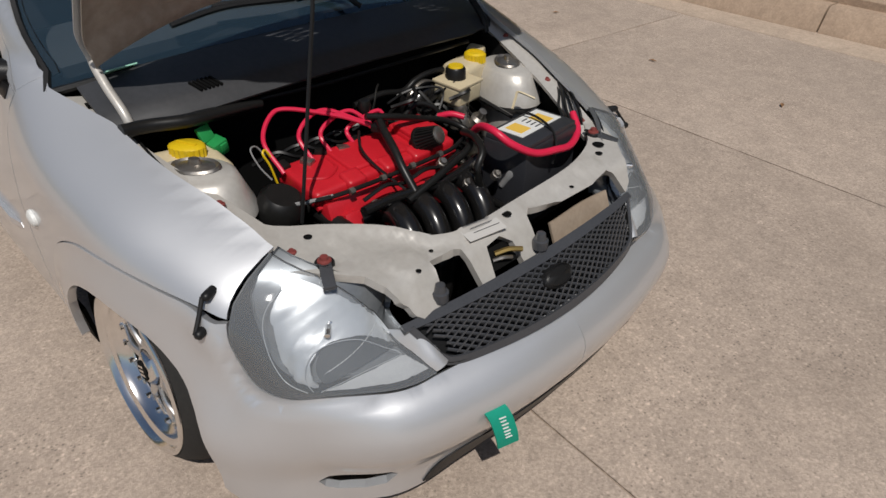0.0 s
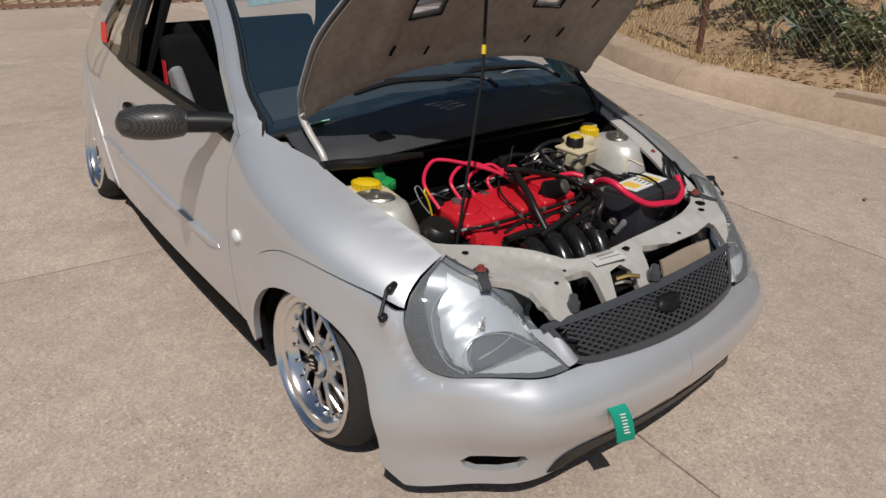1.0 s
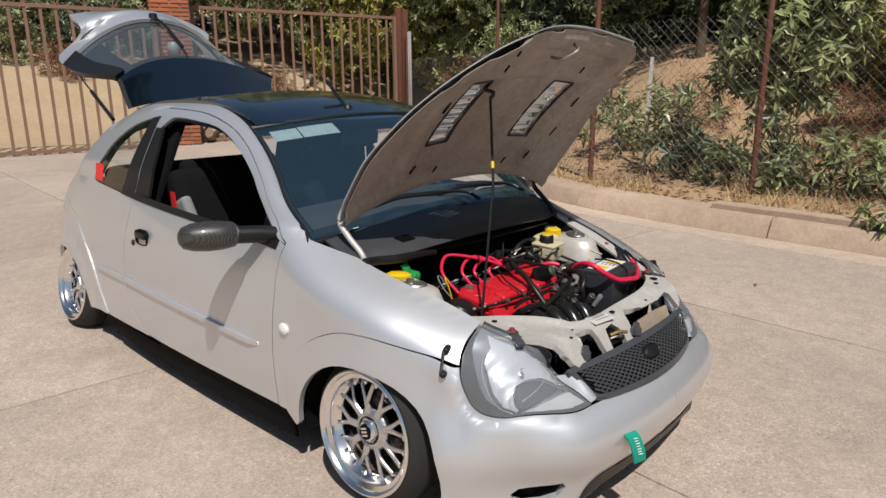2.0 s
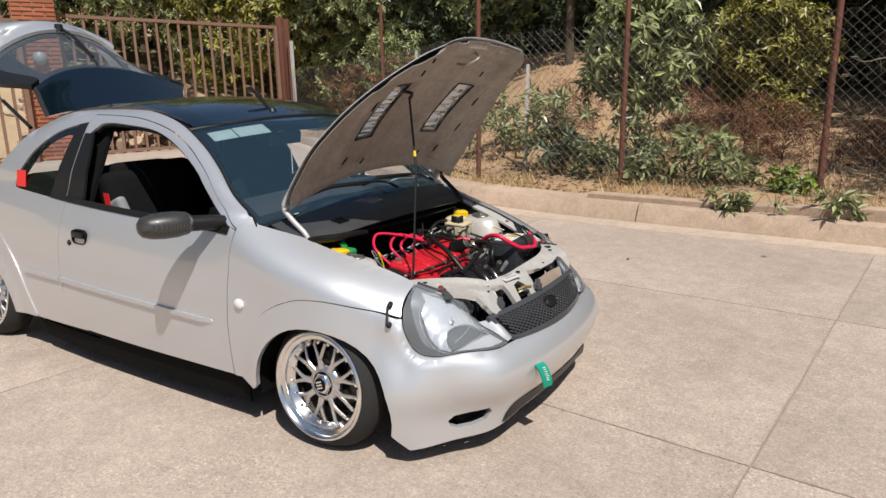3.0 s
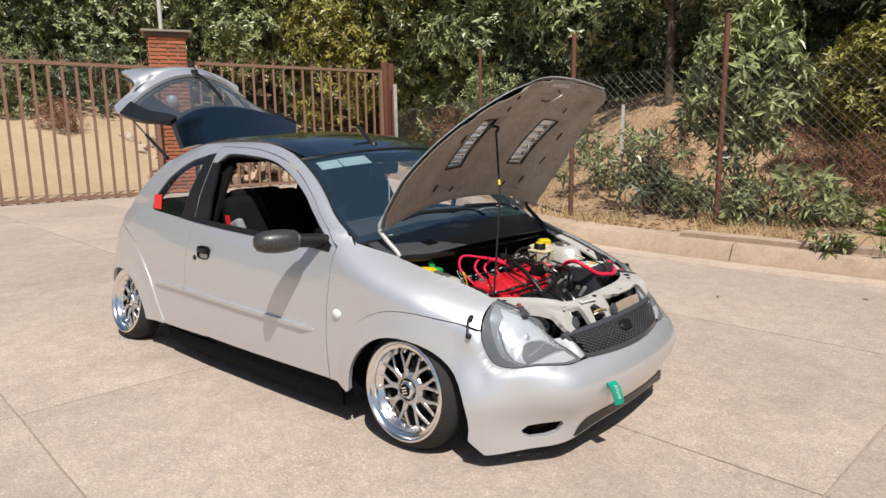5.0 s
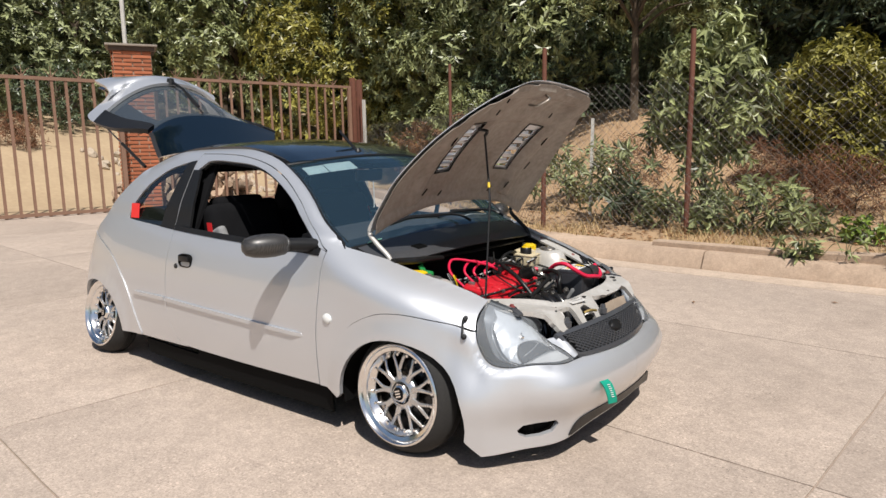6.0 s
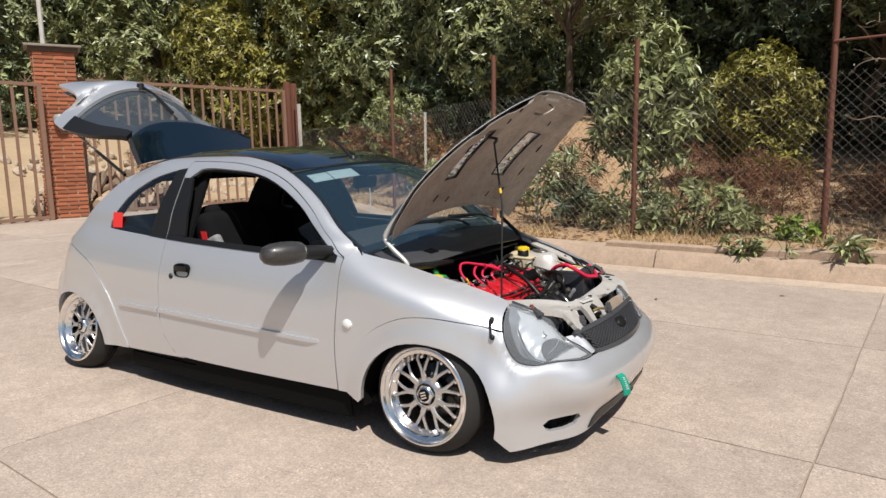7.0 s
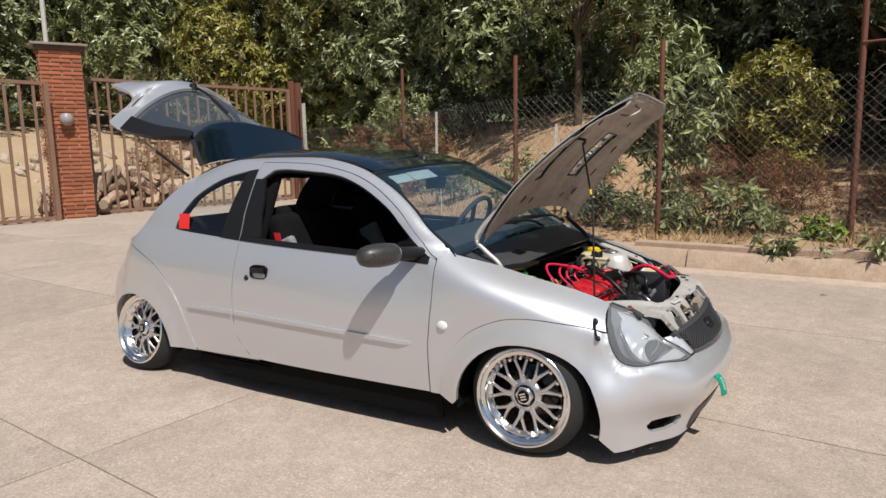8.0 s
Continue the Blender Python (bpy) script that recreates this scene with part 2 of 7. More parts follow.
M["bark"] = material("bark", (0.13, 0.095, 0.060), 0.95, base2=(0.06, 0.045, 0.034), scale=6, fine=50, bump=0.8, bump_scale=30)


def leaf_material(name, base, tip, amount=0.35, gloss=0.42):
    m = material(name, base, gloss, island=amount)
    nt = m.node_tree
    b = nt.nodes["Principled BSDF"]
    b.inputs["Specular IOR Level"].default_value = 0.5
    tr = nt.nodes.new("ShaderNodeBsdfTranslucent")
    tr.inputs["Color"].default_value = (*tip, 1)
    mx = nt.nodes.new("ShaderNodeMixShader")
    mx.inputs["Fac"].default_value = 0.09
    nt.links.new(b.outputs[0], mx.inputs[1])
    nt.links.new(tr.outputs[0], mx.inputs[2])
    nt.links.new(mx.outputs[0], nt.nodes["Material Output"].inputs["Surface"])
    return m


M["leaf"] = leaf_material("avocado_leaf", (0.225, 0.245, 0.122), (0.30, 0.35, 0.08), 0.8, 0.36)
M["leaf_light"] = leaf_material("young_leaf", (0.228, 0.248, 0.110), (0.32, 0.37, 0.09), 0.75, 0.37)
M["leaf_yellow"] = leaf_material("yellowing_leaf", (0.225, 0.205, 0.046), (0.36, 0.34, 0.05), 0.7, 0.42)
# darkened copy of the leaf: shade under the trees put into its colour
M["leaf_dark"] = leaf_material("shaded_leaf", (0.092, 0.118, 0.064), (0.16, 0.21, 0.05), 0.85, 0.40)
M["leaf_red"] = leaf_material("bronze_leaf", (0.17, 0.085, 0.036), (0.30, 0.15, 0.05), 0.6)
M["leaf_bright"] = leaf_material("bright_leaf", (0.16, 0.225, 0.035), (0.30, 0.40, 0.05), 0.5)


# ---- mesh helpers ----
def link(name, bm, mat, parent=None, label="", smooth=True, sharp=40):
    me = bpy.data.meshes.new(name)
    bmesh.ops.recalc_face_normals(bm, faces=bm.faces)
    if smooth:
        lim = radians(sharp)
        for f in bm.faces:
            f.smooth = True
        for e in bm.edges:
            e.smooth = not (len(e.link_faces) == 2 and e.calc_face_angle(0) > lim)
    bm.to_mesh(me)
    bm.free()
    me.materials.append(mat)
    ob = new(name, me)
    if parent:
        ob.parent = parent
    if label:
        tagged(ob, label=label)
    return ob


def part(name, bm, mat, parent, label="", **k):
    return link(name, bm, mat, parent, label, **k)


def thing(name, label, category, at=(0, 0, 0), group="", kind=""):
    e = new(name)
    e.location = at
    e.empty_display_size = 0.1
    return tagged(e, label, category, group, kind)


def box(bm, c, s, rot=(0, 0, 0), bevel=0.0, seg=2, m=None):
    r = bmesh.ops.create_cube(bm, size=1.0)
    vs = r["verts"]
    mat = pose(*c, *rot) @ Matrix.Diagonal((*s, 1))
    if m is not None:
        mat = m @ mat
    bmesh.ops.transform(bm, matrix=mat, verts=vs)
    if bevel:
        es = list({e for v in vs for e in v.link_edges})
        bmesh.ops.bevel(bm, geom=es, offset=bevel, segments=seg, profile=0.6, affect="EDGES")


def boxed(c, s, rot=(0, 0, 0), bevel=0.0, seg=2):
    bm = bmesh.new()
    box(bm, c, s, rot, bevel, seg)
    return bm


def cyl(bm, p0, p1, r0, r1=None, seg=16, caps=True):
    p0, p1 = Vector(p0), Vector(p1)
    d = p1 - p0
    mat = Matrix.Translation((p0 + p1) / 2) @ d.to_track_quat("Z", "Y").to_matrix().to_4x4()
    bmesh.ops.create_cone(bm, cap_ends=caps, segments=seg, radius1=r0, radius2=r0 if r1 is None else r1, depth=d.length, matrix=mat)


def spline(pts, n=8):
    pts = [Vector(p) for p in pts]
    if len(pts) < 3:
        return pts
    out = []
    ext = [2 * pts[0] - pts[1]] + pts + [2 * pts[-1] - pts[-2]]
    for i in range(1, len(ext) - 2):
        a, b, c, d = ext[i - 1:i + 3]
        for k in range(n):
            t = k / n
            out.append(0.5 * (2 * b + (c - a) * t + (2 * a - 5 * b + 4 * c - d) * t * t + (3 * b - a - 3 * c + d) * t ** 3))
    return out + [pts[-1]]


def tube(bm, pts, r, seg=8, n=8, flat=1.0, taper=None, closed=False):
    """A round rod or hose along a smooth line through pts."""
    line = spline(pts, n) if n > 1 else [Vector(p) for p in pts]
    rings = []
    up = Vector((0, 0, 1))
    for i, p in enumerate(line):
        d = (line[min(i + 1, len(line) - 1)] - line[max(i - 1, 0)]).normalized()
        a = d.cross(up)
        if a.length < 0.05:
            a = d.cross(Vector((0, 1, 0)))
        a.normalize()
        b = a.cross(d).normalized()
        k = r if taper is None else r * (1 + (taper - 1) * i / (len(line) - 1))
        rings.append([bm.verts.new(p + a * (k * math.cos(q)) + b * (k * flat * math.sin(q))) for q in (2 * math.pi * j / seg for j in range(seg))])
    for r1, r2 in zip(rings, rings[1:]):
        for j in range(seg):
            bm.faces.new((r1[j], r1[(j + 1) % seg], r2[(j + 1) % seg], r2[j]))
    bm.faces.new(rings[0][::-1])
    bm.faces.new(rings[-1])


def tubed(pts, r, **k):
    bm = bmesh.new()
    tube(bm, pts, r, **k)
    return bm


def lathe(bm, profile, m=Matrix(), seg=32, close=False):
    """Turns (radius, height) pairs about the local z axis."""
    rings = []
    for r, h in profile:
        if r < 1e-6:
            rings.append([bm.verts.new(m @ Vector((0, 0, h)))])
        else:
            rings.append([bm.verts.new(m @ Vector((r * math.cos(a), r * math.sin(a), h))) for a in (2 * math.pi * j / seg for j in range(seg))])
    pairs = list(zip(rings, rings[1:]))
    if close:
        pairs.append((rings[-1], rings[0]))
    for a, b in pairs:
        for j in range(seg):
            k = (j + 1) % seg
            if len(a) == 1 and len(b) == 1:
                continue
            if len(a) == 1:
                bm.faces.new((a[0], b[j], b[k]))
            elif len(b) == 1:
                bm.faces.new((a[j], a[k], b[0]))
            else:
                bm.faces.new((a[j], a[k], b[k], b[j]))


def lathed(profile, m=Matrix(), seg=32, close=False):
    bm = bmesh.new()
    lathe(bm, profile, m, seg, close)
    return bm


def surface(f, us, vs, thick=0.0):
    """A sheet f(u, v) over two lists of values, given thickness inwards where asked."""
    bm = bmesh.new()
    g = [[bm.verts.new(f(u, v)) for v in vs] for u in us]
    for i in range(len(us) - 1):
        for j in range(len(vs) - 1):
            bm.faces.new((g[i][j], g[i + 1][j], g[i + 1][j + 1], g[i][j + 1]))
    if thick:
        bm.normal_update()
        bmesh.ops.solidify(bm, geom=list(bm.faces), thickness=thick)
    return bm


def steps(a, b, n):
    return [a + (b - a) * i / n for i in range(n + 1)]



# ---- the car's body surface: x forward, y to its left, front axle at x = 0 ----
def pchip(xs, ys):
    n = len(xs)
    h = [xs[i + 1] - xs[i] for i in range(n - 1)]
    d = [(ys[i + 1] - ys[i]) / h[i] for i in range(n - 1)]
    m = [d[0]] + [0.0] * (n - 2) + [d[-1]]
    for i in range(1, n - 1):
        if d[i - 1] * d[i] > 0:
            w1, w2 = 2 * h[i] + h[i - 1], h[i] + 2 * h[i - 1]
            m[i] = (w1 + w2) / (w1 / d[i - 1] + w2 / d[i])

    def f(x):
        x = min(max(x, xs[0]), xs[-1])
        i = 0
        while i < n - 2 and x > xs[i + 1]:
            i += 1
        t = (x - xs[i]) / h[i]
        return ((1 + 2 * t) * (1 - t) ** 2 * ys[i] + t * (1 - t) ** 2 * h[i] * m[i]
                + t * t * (3 - 2 * t) * ys[i + 1] + t * t * (t - 1) * h[i] * m[i + 1])
    return f


def smooth01(a, b, x):
    t = min(max((x - a) / (b - a), 0.0), 1.0)
    return t * t * (3 - 2 * t)


PLAN = spline([(x, w, 0) for x, w in (
    (0.625, 0.0), (0.62, 0.14), (0.602, 0.28), (0.56, 0.42), (0.50, 0.51), (0.40, 0.595), (0.30, 0.65), (0.15, 0.705),
    (0.0, 0.745), (-0.3, 0.768), (-0.5, 0.776), (-1.1, 0.787), (-1.6, 0.785), (-2.1, 0.768), (-2.45, 0.745), (-2.65, 0.70),
    (-2.8, 0.62), (-2.9, 0.51), (-2.965, 0.36), (-2.99, 0.18), (-3.0, 0.0))], 16)
ARC = [0.0]
for a, b in zip(PLAN, PLAN[1:]):
    ARC.append(ARC[-1] + (b - a).length)
TUCK = pchip([0, .05, .2, .4, .55, .65, .75, .85, .95, 1.1, 1.2, 1.26, 1.3], [.04, .03, .012, 0, .002, .015, .045, .085, .13, .205, .265, .33, .45])
WING_TOP = pchip([-.6, -.4, 0, .2, .3, .45, .6], [.88, .84, .73, .66, .62, .53, .50])


def plan_at(s):
    i = 0
    lo, hi = 0, len(ARC) - 2
    while lo < hi:
        mid = (lo + hi + 1) // 2
        if ARC[mid] <= s:
            lo = mid
        else:
            hi = mid - 1
    i = lo
    t = (s - ARC[i]) / max(ARC[i + 1] - ARC[i], 1e-9)
    p = PLAN[i].lerp(PLAN[i + 1], t)
    d0 = (PLAN[min(i + 2, len(PLAN) - 1)] - PLAN[max(i - 2, 0)]).normalized()
    d1 = (PLAN[min(i + 3, len(PLAN) - 1)] - PLAN[max(i - 1, 0)]).normalized()
    d = d0.lerp(d1, t).normalized()
    return p.x, p.y, Vector((d.y, -d.x))


def s_of_x(x):
    for i in range(len(PLAN) - 1):
        if PLAN[i + 1].x <= x <= PLAN[i].x:
            t = (PLAN[i].x - x) / max(PLAN[i].x - PLAN[i + 1].x, 1e-9)
            return ARC[i] + t * (ARC[i + 1] - ARC[i])
    return ARC[-1] if x < 0 else 0.0


ARCHES = ((0.005, 0.212, 0.287), (-2.44, 0.20, 0.285))


def body(s, z, out=0.0, flare=0.0):
    """The point of the right-hand body skin at arc length s from the nose and height z."""
    x, w, n = plan_at(s)
    zs = WING_TOP(x) - 0.17
    r = max((z - zs) / 0.17, 0)
    b = 0.145 * min(r, 1.10) ** 4 + max(TUCK(z) - TUCK(WING_TOP(x) + 0.017), 0) * smooth01(-0.1, -0.3, x)
    b = max(b, TUCK(min(z, 0.4)))
    k = smooth01(-0.56, -0.12, x)
    inset = TUCK(z) * (1 - k) + b * k - out + (0.010 + 0.034 * smooth01(0.42, 0.59, x)) * smooth01(0.335, 0.44, z) * smooth01(0.24, 0.33, x)
    if x > 0.28:
        inset -= 0.024 * smooth01(0.28, 0.44, x) * (1 - 0.65 * smooth01(0.54, 0.615, x)) * smooth01(0.17, 0.30, z) * (1 - 0.85 * smooth01(0.40, 0.56, z))
    if x < -2.5:
        inset += 0.10 * smooth01(0.45, 0.80, z) * smooth01(-2.5, -2.75, x)
    if flare:
        for ax, az, ar in ARCHES:
            g = math.hypot(x - ax, z - az) - ar
            if g < 0.12:
                inset -= flare * (1 - smooth01(0.0, 0.10, g))
    q = smooth01(0.35, 0.58, x) if x > 0 else smooth01(-2.6, -2.85, x) if x < -2.6 else 0.0
    way = Vector((0, 1)) * (1 - q) + (n if n.y > -0.2 else -n) * q
    return Vector((x - way.x * inset, -(w - way.y * inset), z))


def skin(name, outline, f, mat, parent, label="", holes=(), step=0.05, thick=0.012, mirror=False, both=False, flip=False):
    """A sheet-metal panel: a plane outline filled with a grid, laid on the surface f(u, v), with its edges turned inwards."""
    bm = bmesh.new()
    edges = []
    for loop in (outline, *holes):
        vs = [bm.verts.new((u, v, 0)) for u, v in loop]
        edges += [bm.edges.new((a, b)) for a, b in zip(vs, vs[1:] + vs[:1])]
    bmesh.ops.triangle_fill(bm, edges=edges, use_beauty=True)
    for axis in (0, 1):
        c = [v.co[axis] for v in bm.verts]
        a, b = min(c), max(c)
        nn = max(int((b - a) / step), 1)
        no = Vector((1, 0, 0)) if axis == 0 else Vector((0, 1, 0))
        for i in range(1, nn):
            bmesh.ops.bisect_plane(bm, geom=bm.verts[:] + bm.edges[:] + bm.faces[:], plane_co=no * (a + (b - a) * i / nn), plane_no=no, dist=1e-6)
    bmesh.ops.remove_doubles(bm, verts=bm.verts, dist=1e-5)
    bm.verts.index_update()
    co, nor, faces = [], [], []
    e = 0.012
    for v in bm.verts:
        u, w = v.co.x, v.co.y
        p = f(u, w)
        n = (f(u + e, w) - f(u - e, w)).cross(f(u, w + e) - f(u, w - e))
        n = n.normalized() if n.length > 1e-12 else Vector((0, -1, 0))
        if not flip:
            n = -n
        co.append(p)
        nor.append(n)
    for fa in bm.faces:
        ids = [v.index for v in fa.verts]
        a, b, c = co[ids[0]], co[ids[1]], co[ids[2]]
        if (b - a).cross(c - a).dot(nor[ids[0]]) < 0:
            ids.reverse()
        faces.append(ids)
    for ed in bm.edges:
        if len(ed.link_faces) == 1:
            i, j = ed.verts[0].index, ed.verts[1].index
            k = len(co)
            mid = ed.link_faces[0].calc_center_median()
            side = (co[j] - co[i]).cross(nor[i]).normalized()
            inner = f(mid.x, mid.y) - co[i]
            if side.dot(inner) > 0:
                side = -side
            co += [co[i].copy(), co[j].copy(), co[j] - nor[j] * thick, co[i] - nor[i] * thick]
            nor += [side] * 4
            quad = [k, k + 1, k + 2, k + 3]
            if (co[k + 1] - co[k]).cross(co[k + 2] - co[k + 1]).dot(side) < 0:
                quad.reverse()
            faces.append(quad)
    bm.free()
    def build(sign, nm):
        C = [Vector((p.x, p.y * sign, p.z)) for p in co]
        N = [Vector((p.x, p.y * sign, p.z)) for p in nor]
        F = faces if sign > 0 else [g[::-1] for g in faces]
        return C, N, F
    C, N, F = build(-1 if mirror else 1, name)
    if both:
        C2, N2, F2 = build(-1, name)
        k = len(C)
        C, N, F = C + C2, N + N2, F + [[i + k for i in g] for g in F2]
    me = bpy.data.meshes.new(name)
    me.from_pydata(C, [], F)
    me.shade_smooth()
    me.normals_split_custom_set_from_vertices(N)
    me.materials.append(mat)
    ob = new(name, me)
    ob.parent = parent
    if label:
        tagged(ob, label=label)
    return ob


def curve2(pts, n=6):
    return [(p.x, p.y) for p in spline([(a, b, 0) for a, b in pts], n)]


def on_s(pts):
    return [(s_of_x(x), z) for x, z in pts]


def arch(k, a0, a1, n=18, grow=0.0):
    ax, az, ar = ARCHES[k]
    return [(ax + (ar + grow) * math.cos(radians(a)), az + (ar + grow) * math.sin(radians(a))) for a in steps(a0, a1, n)]


car = thing("car", "silver lowered hatchback with black roof, open bonnet and tailgate", "car", (0, 0, -0.028))

# front bumper with the wheel-arch lips
BROW = curve2([(0.287, 0.557), (0.233, 0.575), (0.15, 0.589), (0.028, 0.603), (-0.10, 0.583), (-0.238, 0.510), (-0.33, 0.385), (-0.362, 0.235)])
LAMP_LOW = curve2([(0.287, 0.557), (0.300, 0.516), (0.315, 0.480), (0.335, 0.453), (0.365, 0.437), (0.41, 0.431), (0.45, 0.435), (0.48, 0.435), (0.51, 0.431), (0.54, 0.425), (0.565, 0.421), (0.583, 0.423)], 4)
S_IN = s_of_x(0.583)
low_edge = [(s, z) for s, z in curve2([(0.0, 0.152), (0.2, 0.147), (0.40, 0.122), (s_of_x(0.41), 0.102), (s_of_x(0.335), 0.094)], 6)]
bump_out = ([(0.0, 0.425)] + [(S_IN * t, 0.425 - 0.002 * t * t) for t in (0.25, 0.5, 0.75)] + on_s(LAMP_LOW)[::-1] + on_s(BROW)[1:]
            + on_s([(-0.300, 0.205)]) + on_s(arch(0, 178, -12, 22)) + low_edge[::-1])
DUCT = [(s_of_x(x), z) for x, z in ((0.432, 0.186), (0.448, 0.204), (0.49, 0.212), (0.535, 0.216), (0.542, 0.198), (0.528, 0.168), (0.495, 0.156), (0.455, 0.153), (0.438, 0.165))]
MOUTH = curve2([(0.0, 0.206), (0.2, 0.205), (0.33, 0.194), (0.378, 0.170), (0.405, 0.132)], 4) + [(0.385, 0.130), (0.2, 0.156), (0.0, 0.160)]
def line_gap(line, s, z):
    """Distance from a point to a polyline in the skin's own plane."""
    best = 9.0
    for (a, b), (c, d) in zip(line, line[1:]):
        u, w = c - a, d - b
        t = min(max(((s - a) * u + (z - b) * w) / (u * u + w * w + 1e-12), 0), 1)
        best = min(best, math.hypot(s - a - u * t, z - b - w * t))
    return best


TOP_LINE = [(-0.05, 0.425), (0.0, 0.425)] + [(S_IN * t, 0.425 - 0.002 * t * t) for t in (0.25, 0.5, 0.75)] + on_s(LAMP_LOW)[::-1]


def bumper_pt(s, z):
    """The bumper stands proud of the lamps and grille and rolls in to meet them."""
    x = plan_at(max(s, 0))[0]
    roll = 0.020 * math.sqrt(max(1 - (1 - min(line_gap(TOP_LINE, s, z) / 0.034, 1)) ** 2, 0)) * smooth01(0.20, 0.31, x) * smooth01(0.20, 0.33, z)
    return body(s, z, 0.004 + roll, 0.014)


bumper = skin("front_bumper", bump_out, bumper_pt, M["silver"], car, holes=(DUCT,), step=0.017, thick=0.02, both=True)
skin("lower_intake", MOUTH, lambda s, z: body(s, z, 0.008), M["black"], bumper, "dark lower bumper intake", step=0.05, thick=0.03, both=True)
for sg in (False, True):
    skin("bumper_duct", DUCT, lambda s, z: body(s, z, -0.045), M["matte_black"], bumper, "black brake duct", step=0.04, mirror=sg)

# wings
wing = ([(0.252, 0.647), (0.262, 0.618), (0.273, 0.588), (0.2825, 0.562)] + [(x, z + 0.0022) for x, z in BROW[2:-1]] + [(-0.3665, 0.235), (-0.412, 0.235), (-0.415, 0.45), (-0.396, 0.65)]
        + [(-0.3965, 0.74), (-0.3985, 0.806), (-0.4018, 0.8156), (-0.3658, 0.8456), (-0.335, 0.829)] + curve2([(-0.16, 0.785), (0.057, 0.721), (0.17, 0.6805), (0.252, 0.647)])[:-1])
# doors: lower skin, upper frame
BELT = curve2([(-1.606, 0.836), (-1.3, 0.822), (-0.9, 0.808), (-0.6, 0.798), (-0.437, 0.793)])
door = (BELT + [(-0.4385, 0.8205), (-0.4045, 0.8095), (-0.4025, 0.72), (-0.4012, 0.65), (-0.4202, 0.45), (-0.4182, 0.238)]
        + curve2([(-1.0, 0.236), (-1.44, 0.240), (-1.51, 0.262), (-1.575, 0.33), (-1.602, 0.42), (-1.605, 0.62), (-1.606, 0.836)])[:-1])
DRIP = curve2([(-0.402, 0.812), (-0.45, 0.838), (-0.535, 0.913), (-0.635, 1.003), (-0.78, 1.096), (-0.912, 1.155), (-1.043, 1.19), (-1.22, 1.218), (-1.40, 1.229), (-1.606, 1.233)])
GLASS_TOP = curve2([(-0.45, 0.808), (-0.53, 0.860), (-0.61, 0.928), (-0.70, 1.0), (-0.835, 1.075), (-0.97, 1.13), (-1.10, 1.16), (-1.27, 1.175), (-1.42, 1.183), (-1.50, 1.176), (-1.535, 1.15)])
frame_out = DRIP + [(-1.606, 1.15)] + [(-1.56, 1.15)] + [(x, z + 0.016) for x, z in GLASS_TOP[::-1][6:]]
# quarter panel and rear bumper
REAR_BROW = curve2([(-2.72, 0.79), (-2.58, 0.775), (-2.45, 0.735), (-2.25, 0.65), (-2.08, 0.50), (-1.965, 0.29), (-1.93, 0.22)])
QGLASS = curve2([(-1.63, 0.838), (-1.9, 0.853), (-2.13, 0.868), (-2.165, 0.885), (-2.13, 0.955), (-2.04, 1.06), (-1.88, 1.145), (-1.72, 1.185), (-1.63, 1.20)])
RAIL_TOP = curve2([(-0.335, 0.822), (-0.48, 0.932), (-0.58, 1.018), (-0.72, 1.107), (-0.90, 1.188), (-1.10, 1.236), (-1.35, 1.262), (-1.65, 1.262), (-1.9, 1.238), (-2.12, 1.165)])
quarter = ([(-1.44, 0.2345), (-1.445, 0.2385), (-1.48, 0.244), (-1.515, 0.258), (-1.58, 0.328), (-1.607, 0.42), (-1.610, 0.62), (-1.610, 1.237)] + [(x, z + 0.004) for x, z in DRIP[:-1]][::-1] + [(-0.366, 0.846)] + RAIL_TOP[2:]
           + curve2([(-2.12, 1.165), (-2.24, 1.09), (-2.36, 0.98), (-2.46, 0.86), (-2.53, 0.80), (-2.60, 0.79)])[1:] + [(-2.72, 0.795)] + [(x + 0.003, z + 0.003) for x, z in REAR_BROW[1:]]
           + [(-1.932, 0.220)])
rear_out = REAR_BROW[:-1] + [(-1.936, 0.218), (-2.14, 0.21)] + arch(1, 2, 178, 22) + [(-2.74, 0.2)]
REAR_S = [(s_of_x(x), z) for x, z in rear_out] + [(ARC[-1] - 0.002, 0.2), (ARC[-1] - 0.002, 0.72), (s_of_x(-2.88), 0.76)]

RAIL_S = on_s(RAIL_TOP)


def rail_pt(s, z, out=0.0):
    """Pillars and roof rails stand rounded: proud at the door side, rolling in to the glass and roof."""
    g = line_gap(RAIL_S, s, z)
    return body(s, z, out + (0.019 * (1 - max(1 - g / 0.06, 0) ** 2) - 0.007) * smooth01(0.87, 0.98, z))


